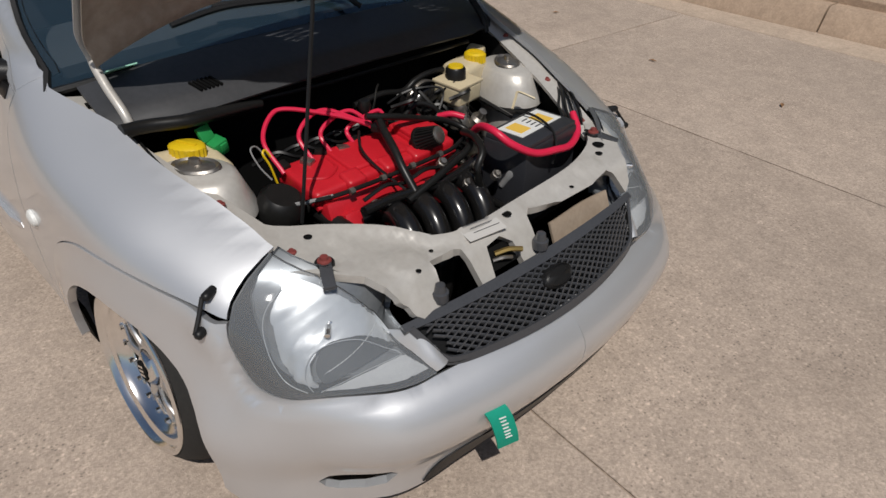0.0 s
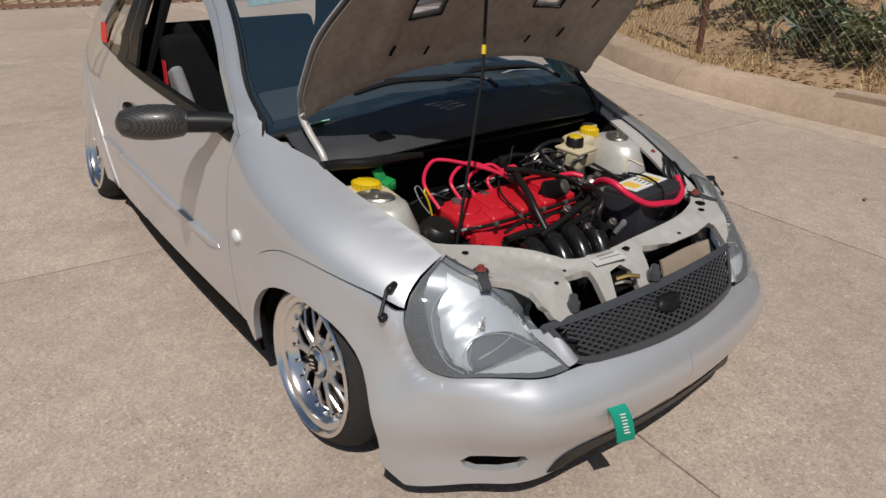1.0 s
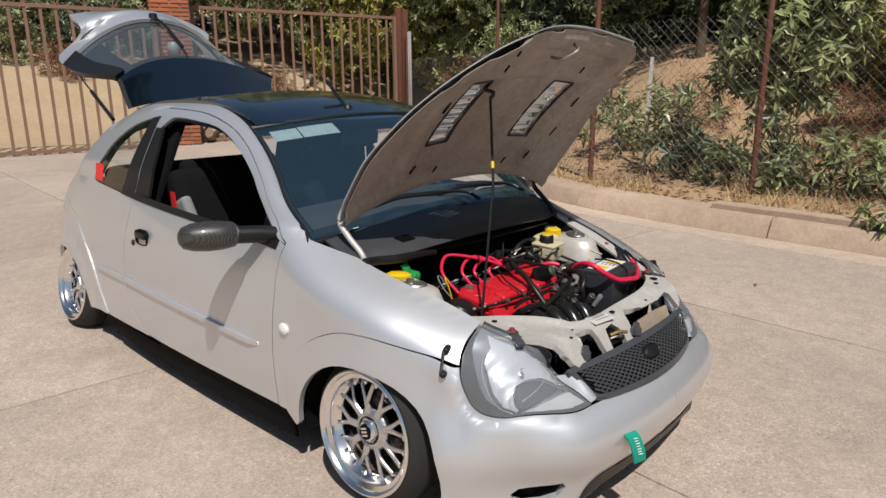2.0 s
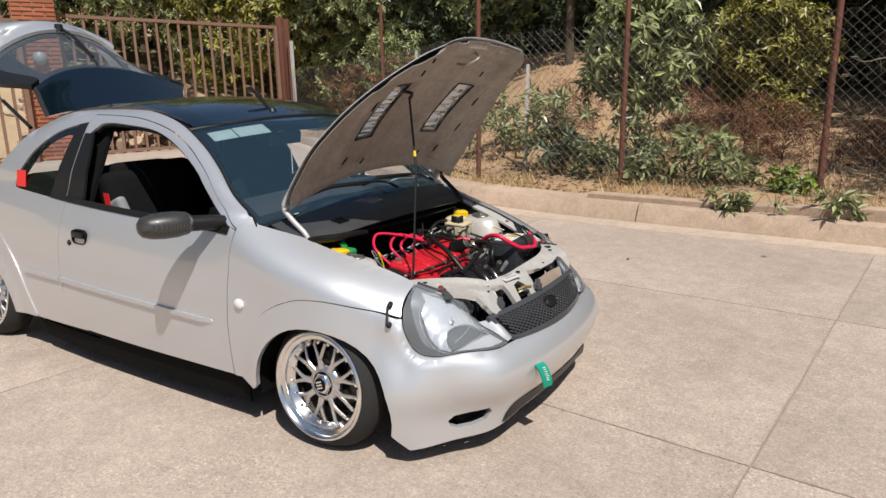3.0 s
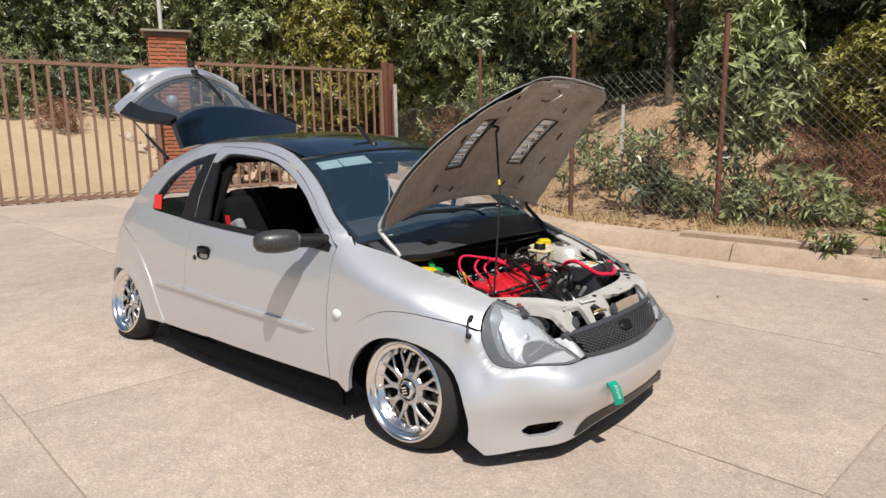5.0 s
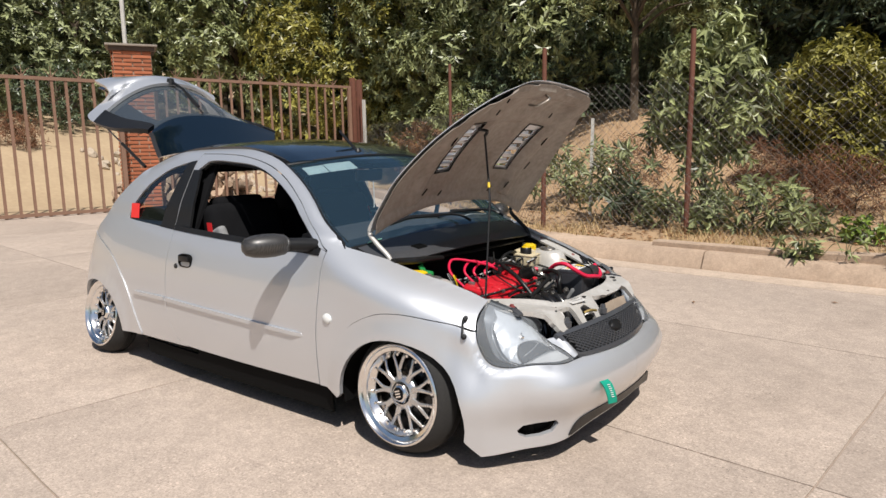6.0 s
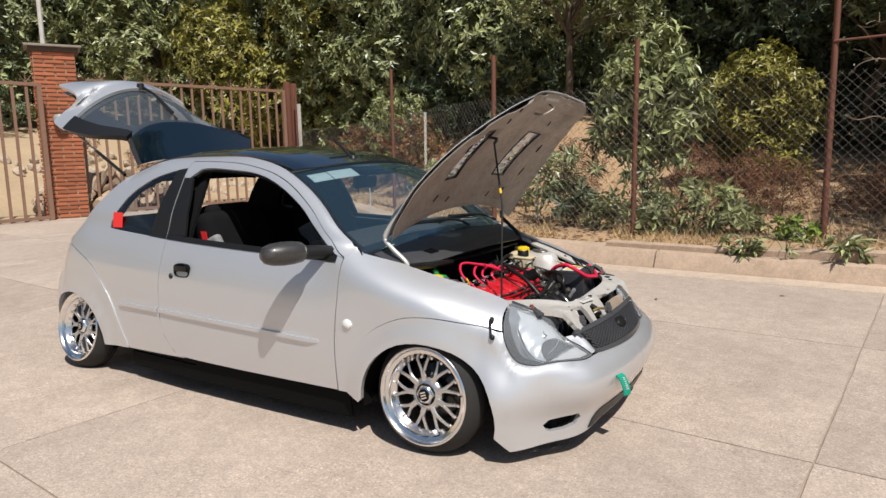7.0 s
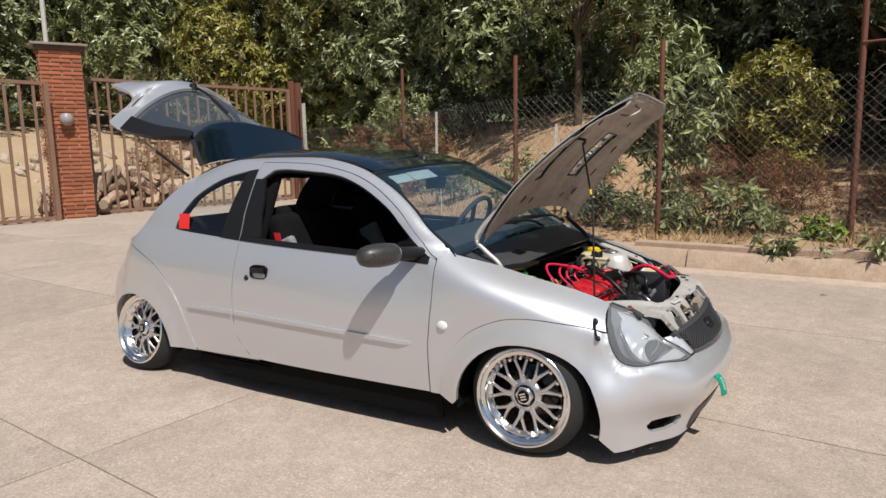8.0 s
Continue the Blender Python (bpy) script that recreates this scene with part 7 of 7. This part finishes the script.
def tree(name, label, at, height, radius, clusters, seed, mat="leaf", droop=0.35, L=0.16, W=0.05, leaves=9, category="tree", lean=0.0, low=0.25, lobes=9, trunk=0.12, spread=2.2, inner=0.5, size=1.0):
    r = random.Random(seed)
    e = thing(name, label, category, at)
    bm = bmesh.new()
    top = Vector((lean, 0, height * 0.75))
    line = [Vector((0, 0, -0.25)), Vector((r.uniform(-0.1, 0.1), r.uniform(-0.1, 0.1), height * 0.25)), Vector((lean * 0.5 + r.uniform(-0.2, 0.2), r.uniform(-0.2, 0.2), height * 0.5)), top]
    tube(bm, line, trunk, seg=9, n=5, taper=0.3)
    blobs = []
    lobes = int(lobes * spread)
    for k in range(lobes):
        a = k * 2.39996 + r.uniform(-0.4, 0.4)
        h = (k + 0.5) / lobes
        z = height * (low + (0.92 - low) * h)
        q = radius * r.uniform(0.45, 0.92) * math.sqrt(max(1 - (2 * h - 0.85) ** 2 / 1.5, 0.05))
        b = size * radius * r.uniform(0.20, 0.36)
        c = Vector((math.cos(a) * q + lean * z / height, math.sin(a) * q, z))
        blobs.append((c.x, c.y, c.z, b))
        base = line[1].lerp(line[3], min(max((z / height - 0.3), 0.02), 0.9))
        tube(bm, [base, base.lerp(c, 0.5) + Vector((0, 0, 0.1 * radius)), c], trunk * 0.42, seg=6, n=4, taper=0.3)
    if mat == "brush":
        tagged(part("twigs", bm, M["bark"], e), kind="stuff")
    else:
        part("trunk", bm, M["bark"], e)
    vs, fs = crown_mesh(r, blobs, clusters, leaves, L, W, droop, inner)
    mesh_of("crown", vs, fs, M[mat], e)
    return e


def put(x, y):
    return (x, y, (land(x, y) if behind_kerb(x, y) > 0.4 and x > -13.5 else hill(x, y)) - 0.02)


M["brush"] = material("dead_brush", (0.20, 0.095, 0.05), 0.9, island=0.5)
# the orchard behind the fence: far dark row, then nearer trees
# leaf_dark trees carry the right-hand shade in their leaf colour
for k, (x, y, h, rd, mt) in enumerate(((-25.0, 3.0, 7.5, 3.4, "leaf"), (-25.5, 9.5, 8.0, 3.4, "leaf"), (-22.5, 14.5, 8.5, 3.6, "leaf_light"), (-18.5, 17.0, 9.0, 3.8, "leaf_yellow"),
                                       (-14.5, 17.5, 9.0, 3.8, "leaf_light"), (-10.5, 16.5, 9.0, 3.6, "leaf"), (-7.0, 16.5, 9.0, 3.6, "leaf_light"), (-3.4, 17.0, 9.0, 3.6, "leaf"),
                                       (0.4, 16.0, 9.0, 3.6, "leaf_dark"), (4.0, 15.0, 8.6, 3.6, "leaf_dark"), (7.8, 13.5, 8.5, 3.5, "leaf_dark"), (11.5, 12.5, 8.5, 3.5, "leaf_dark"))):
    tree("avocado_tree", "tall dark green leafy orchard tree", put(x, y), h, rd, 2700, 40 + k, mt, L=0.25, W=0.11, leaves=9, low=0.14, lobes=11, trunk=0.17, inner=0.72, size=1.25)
# far trees all in leaf_dark, their deep shade painted into the leaves
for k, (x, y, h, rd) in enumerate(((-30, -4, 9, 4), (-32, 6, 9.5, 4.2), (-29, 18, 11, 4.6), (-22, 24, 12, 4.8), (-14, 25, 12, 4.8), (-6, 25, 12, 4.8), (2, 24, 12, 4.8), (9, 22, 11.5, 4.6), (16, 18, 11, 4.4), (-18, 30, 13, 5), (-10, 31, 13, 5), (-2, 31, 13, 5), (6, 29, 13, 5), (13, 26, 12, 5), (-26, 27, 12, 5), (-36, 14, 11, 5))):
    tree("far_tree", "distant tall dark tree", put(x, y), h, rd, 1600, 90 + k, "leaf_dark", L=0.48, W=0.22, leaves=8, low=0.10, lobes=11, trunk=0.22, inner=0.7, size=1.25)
# bare backdrop sheet behind the trees; the woods' shade is in its near-black colour
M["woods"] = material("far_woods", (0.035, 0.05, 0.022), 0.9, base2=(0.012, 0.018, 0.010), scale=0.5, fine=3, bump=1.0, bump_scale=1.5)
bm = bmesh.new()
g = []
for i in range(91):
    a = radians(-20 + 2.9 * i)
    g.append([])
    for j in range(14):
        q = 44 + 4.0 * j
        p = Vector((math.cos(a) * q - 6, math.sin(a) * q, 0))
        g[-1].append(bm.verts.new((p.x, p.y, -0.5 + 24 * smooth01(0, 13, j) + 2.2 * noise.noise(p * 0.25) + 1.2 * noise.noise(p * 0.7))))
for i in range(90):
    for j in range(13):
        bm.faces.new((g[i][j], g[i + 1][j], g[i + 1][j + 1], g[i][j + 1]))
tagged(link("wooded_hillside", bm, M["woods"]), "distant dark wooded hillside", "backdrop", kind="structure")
# trees by the fence
tree("young_avocado_tree", "young leafy avocado tree just behind the fence", put(-1.2, 6.9), 2.6, 0.72, 420, 7, "leaf_light", L=0.20, W=0.062, leaves=9, low=0.34, lobes=9, trunk=0.04, droop=0.9, inner=0.55)
tree("small_tree", "rounded yellow-green small tree", put(-0.05, 9.6), 2.25, 0.95, 950, 8, "leaf_yellow", L=0.125, W=0.052, leaves=9, low=0.16, lobes=9, trunk=0.07)
tree("small_tree", "rounded dark green small tree", put(4.4, 10.2), 4.4, 1.7, 700, 9, "leaf", L=0.15, W=0.05, leaves=9, low=0.4, lobes=9, trunk=0.09)
tree("small_tree", "rounded green small tree", put(-4.2, 11.5), 5.6, 1.8, 800, 10, "leaf_light", L=0.17, W=0.055, leaves=9, low=0.4, lobes=10, trunk=0.10)
tree("small_tree", "slim light green small tree", put(-3.2, 12.6), 4.4, 0.9, 330, 18, "leaf_light", L=0.17, W=0.055, leaves=9, low=0.5, lobes=7, trunk=0.06)
tree("small_tree", "leaning tree with a bare trunk", put(1.5, 12.4), 4.6, 2.1, 950, 11, "leaf_dark", L=0.17, W=0.055, leaves=9, low=0.55, lobes=9, trunk=0.11, lean=0.6)
tree("tall_shrub", "dense green shrub beside the gate", put(-9.6, 12.4), 2.6, 1.1, 420, 12, "leaf_light", L=0.14, W=0.05, leaves=9, category="shrub", low=0.15, lobes=9, trunk=0.05)
tree("tall_shrub", "bronze-red leaved shrub behind the fence", put(-8.0, 10.8), 1.9, 0.9, 300, 13, "leaf_red", L=0.12, W=0.045, leaves=9, category="shrub", low=0.1, lobes=8, trunk=0.04)
tree("tall_shrub", "bronze-red leaved shrub behind the fence", put(-10.6, 11.9), 2.0, 0.8, 260, 14, "leaf_red", L=0.12, W=0.045, leaves=9, category="shrub", low=0.1, lobes=8, trunk=0.04)
for k, (x, y, h, rd, mt) in enumerate(((-22.5, 4.5, 2.2, 1.5, "leaf"), (-22.8, 7.4, 2.3, 1.6, "leaf_dark"), (-22.4, 1.2, 2.2, 1.5, "leaf_dark"), (-23.0, -2.2, 2.3, 1.6, "leaf"))):
    tree("hedge_shrub", "dusty green hedge shrub on the slope", put(x, y), h, rd, 420, 60 + k, mt, L=0.16, W=0.055, leaves=8, category="shrub", low=0.1, lobes=8, trunk=0.05)
# trees whose crowns shade the bank, some in leaf_dark with shade in the colour
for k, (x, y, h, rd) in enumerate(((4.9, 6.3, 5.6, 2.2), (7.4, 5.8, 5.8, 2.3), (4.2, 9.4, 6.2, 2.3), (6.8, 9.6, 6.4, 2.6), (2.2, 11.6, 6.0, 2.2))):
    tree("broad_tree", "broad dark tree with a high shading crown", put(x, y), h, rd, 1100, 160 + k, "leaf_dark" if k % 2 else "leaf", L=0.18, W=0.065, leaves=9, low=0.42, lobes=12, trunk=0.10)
# dark undergrowth at the foot of the orchard, shade put in by leaf_dark
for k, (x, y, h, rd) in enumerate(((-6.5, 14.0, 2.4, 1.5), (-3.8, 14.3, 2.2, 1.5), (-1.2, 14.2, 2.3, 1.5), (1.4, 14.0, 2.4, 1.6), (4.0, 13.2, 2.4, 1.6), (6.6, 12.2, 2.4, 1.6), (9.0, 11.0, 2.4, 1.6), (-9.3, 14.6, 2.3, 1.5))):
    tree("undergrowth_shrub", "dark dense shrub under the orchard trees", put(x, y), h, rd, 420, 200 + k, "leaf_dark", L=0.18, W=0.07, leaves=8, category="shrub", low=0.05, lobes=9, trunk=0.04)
# dry brown brush
for k, (x, y, h, rd) in enumerate(((-0.75, 7.9, 1.0, 0.5), (0.0, 7.7, 0.8, 0.55), (0.55, 7.4, 0.7, 0.5), (-3.0, 8.6, 0.9, 0.6), (1.6, 7.2, 0.6, 0.5))):
    tree("dry_brush", "dead brown brush behind the fence", put(x, y), h, rd, 260, 180 + k, "brush", L=0.10, W=0.012, leaves=7, category="shrub", low=0.1, lobes=8, trunk=0.012, droop=0.1)
for k, (x, y, h, rd) in enumerate(((-19.4, 8.6, 1.0, 0.8), (-18.4, 11.0, 1.1, 0.8), (-20.2, 5.2, 0.9, 0.8))):
    tree("dry_brush", "dead brown brush up the slope behind the gate", put(x, y), h, rd, 260, 230 + k, "brush", L=0.15, W=0.022, leaves=7, category="shrub", low=0.1, lobes=9, trunk=0.014, droop=0.1)
# low shrubs along the fence
for k, (x, y, h, rd, mt, n) in enumerate(((-2.25, 6.3, 1.15, 0.55, "leaf", 80), (-1.05, 6.35, 0.95, 0.42, "leaf", 60), (-1.95, 5.95, 0.6, 0.4, "leaf_dark", 55), (-0.25, 5.95, 0.62, 0.42, "leaf_light", 75), (0.15, 5.8, 0.4, 0.32, "leaf_light", 55), (-0.75, 5.75, 0.3, 0.32, "leaf", 50),
                                          (-3.6, 7.4, 0.9, 0.6, "leaf", 110), (0.85, 5.6, 0.20, 0.26, "leaf_bright", 70), (4.6, 6.2, 0.8, 0.7, "leaf", 150), (-6.0, 8.9, 0.8, 0.6, "leaf", 120), (-1.35, 5.8, 0.35, 0.3, "leaf", 50))):
    tree("low_shrub", "low leafy shrub at the fence", put(x, y), h, rd, int(n * 0.62), 120 + k, mt, L=0.17 if mt != "leaf_bright" else 0.09, W=0.052, leaves=9, category="shrub", low=0.25, lobes=7, trunk=0.018, droop=0.9 if mt == "leaf_light" else 0.3)


def bare_sapling(x, y, height, seed):
    """Leafless pale twigs that fork and bend."""
    r = random.Random(seed)
    e = thing("bare_sapling", "leafless sapling with pale dry twigs behind the fence", "sapling", put(x, y))
    bm = bmesh.new()
    stem = [Vector((0, 0, -0.2)), Vector((0.05, 0.02, height * 0.4)), Vector((-0.04, 0.05, height * 0.75)), Vector((0.08, 0, height))]
    tube(bm, stem, 0.018, seg=6, n=5, taper=0.35)
    part("stem", bm, M["bark"], e)
    for k in range(13):
        base = stem[1].lerp(stem[3], k / 13)
        a = r.uniform(0, 6.28)
        out = Vector((math.cos(a), math.sin(a) * 0.6, 0))
        l = r.uniform(0.45, 0.95)
        pts = [base, base + out * l * 0.4 + Vector((0, 0, 0.16 * l)), base + out * l * 0.75 + Vector((0, 0, 0.12 * l)), base + out * l + Vector((0, 0, r.uniform(-0.2, 0.25)))]
        bm = bmesh.new()
        tube(bm, pts, 0.0075, seg=5, n=4, taper=0.3)
        for j in range(3):
            p = pts[1].lerp(pts[3], r.random())
            q = Vector((r.uniform(-1, 1), r.uniform(-1, 1), r.uniform(-0.4, 0.9))).normalized() * r.uniform(0.15, 0.35)
            tube(bm, [p, p + q * 0.5 + Vector((0, 0, 0.03)), p + q], 0.004, seg=4, n=3, taper=0.4)
        part("twig", bm, M["twig"], e)


M["twig"] = material("pale_dry_twig", (0.34, 0.27, 0.20), 0.85, base2=(0.22, 0.17, 0.12), scale=10, fine=80)
bare_sapling(1.75, 6.6, 3.0, 5)
bare_sapling(2.7, 6.9, 3.2, 6)


def weed(x, y, z, n, seed, L=0.16):
    """Stems that rise from behind the coping and hang over the kerb, each with a whorl of long leaves."""
    r = random.Random(seed)
    e = thing("kerb_weed", "broad-leaved green weed growing over the kerb", "weed", (x, y, z), group="kerb weeds")
    vs, fs = [], []
    for k in range(n):
        a = r.uniform(-2.6, 2.6) - 1.57
        q = Vector((math.cos(a), math.sin(a) * 0.6, 0))
        tip = q * r.uniform(0.06, 0.24) + Vector((0, -0.05, r.uniform(-0.07, 0.12)))
        stem = tubed([(0, 0, -0.06), tip * 0.5 + Vector((0, 0, 0.09)), tip], 0.003, seg=4, n=3)
        part("stem", stem, M["leaf"], e)
        for j in range(6):
            b = a + r.uniform(-1.7, 1.7)
            d = Vector((math.cos(b), math.sin(b) * 0.8, r.uniform(-1.1, 0.7))).normalized()
            up = Vector((r.uniform(-0.5, 0.5), r.uniform(-0.8, 0.2), 1)).normalized()
            leaf(vs, fs, tip, d, (up - d * up.dot(d)).normalized(), L * r.uniform(0.5, 1), L * 0.26)
    mesh_of("foliage", vs, fs, M["leaf_light"], e)


weed(0.50, 4.27, 0.24, 20, 1, 0.14)
weed(1.31, 4.20, 0.27, 18, 2, 0.14)
weed(0.85, 4.24, 0.25, 6, 3, 0.11)
weed(2.05, 4.14, 0.28, 8, 4, 0.11)

# dry grass and litter over the bank
r = random.Random(77)
vs, fs = [], []
for k in range(26000):
    i = r.uniform(0, len(KERB) - 2)
    d = 0.45 + 7.5 * r.random() ** 1.7
    p = KERB[int(i)].lerp(KERB[int(i) + 1], i % 1) + KERB_NORMALS[int(i)] * d
    if noise.noise(Vector((p.x * 0.9, p.y * 0.9, 1))) < -0.12:
        continue
    z = land(p.x, p.y)
    a = r.random() * 6.28
    h = r.uniform(0.04, 0.20) * (0.7 + 0.6 * max(noise.noise(Vector((p.x * 0.6, p.y * 0.6, 5))), 0))
    q = Vector((math.cos(a), math.sin(a), 0))
    t = Vector((p.x, p.y, z + h)) + Vector((r.uniform(-1, 1), r.uniform(-1, 1), 0)) * h * 0.8
    w = r.uniform(0.004, 0.010)
    b = len(vs)
    vs += [Vector((p.x, p.y, z - 0.01)) - q * w, Vector((p.x, p.y, z - 0.01)) + q * w, t]
    fs.append((b, b + 1, b + 2))
me = bpy.data.meshes.new("dry_grass")
me.from_pydata(vs, [], fs)
me.materials.append(M["straw"])
tagged(new("dry_grass", me), "dry straw-coloured grass on the bank", "grass", kind="stuff")
vs, fs = [], []
for k in range(5000):
    i = r.uniform(0, len(KERB) - 2)
    d = 0.44 + 9 * r.random() ** 1.5
    p = KERB[int(i)].lerp(KERB[int(i) + 1], i % 1) + KERB_NORMALS[int(i)] * d
    a = r.random() * 6.28
    leaf(vs, fs, Vector((p.x, p.y, (land(p.x, p.y) if d > 0.42 else 0.24) + 0.012)), Vector((math.cos(a), math.sin(a), r.uniform(-0.1, 0.35))).normalized(), Vector((0, 0, 1)), r.uniform(0.05, 0.12), r.uniform(0.02, 0.045))
me = bpy.data.meshes.new("leaf_litter")
me.from_pydata(vs, [], fs)
M["litter"] = material("dead_leaf", (0.24, 0.13, 0.06), 0.8, island=0.5)
me.materials.append(M["litter"])
tagged(new("leaf_litter", me), "fallen brown leaves on the bank", "leaf litter", kind="stuff")
# a few leaves on the concrete
for k, (x, y) in enumerate(((-0.85, 2.75), (0.05, 2.6), (-1.9, 3.2), (0.9, 3.2))):
    vs, fs = [], []
    leaf(vs, fs, Vector((0, 0, 0.006)), Vector((math.cos(k * 2.0), math.sin(k * 2.0), 0.15)).normalized(), Vector((0, 0, 1)), 0.06, 0.022)
    e = mesh_of("fallen_leaf", vs, fs, M["litter"], None)
    e.location = (x, y, 0)
    tagged(e, "single dry brown leaf on the concrete", "leaf", group="fallen leaves")

# ---- concrete slabs ----
for cx, cx1 in zip(COLS, COLS[1:]):
    for ry, ry1 in zip(ROWS_Y, ROWS_Y[1:]):
        m = SLAB @ pose((cx + cx1) / 2, (ry + ry1) / 2, 0)
        c = m.translation
        if c.x < -15.6 or behind_kerb(c.x, c.y) > 0.9:
            continue
        slab(cx1 - cx - 0.002, ry1 - ry - 0.002, m, ground)

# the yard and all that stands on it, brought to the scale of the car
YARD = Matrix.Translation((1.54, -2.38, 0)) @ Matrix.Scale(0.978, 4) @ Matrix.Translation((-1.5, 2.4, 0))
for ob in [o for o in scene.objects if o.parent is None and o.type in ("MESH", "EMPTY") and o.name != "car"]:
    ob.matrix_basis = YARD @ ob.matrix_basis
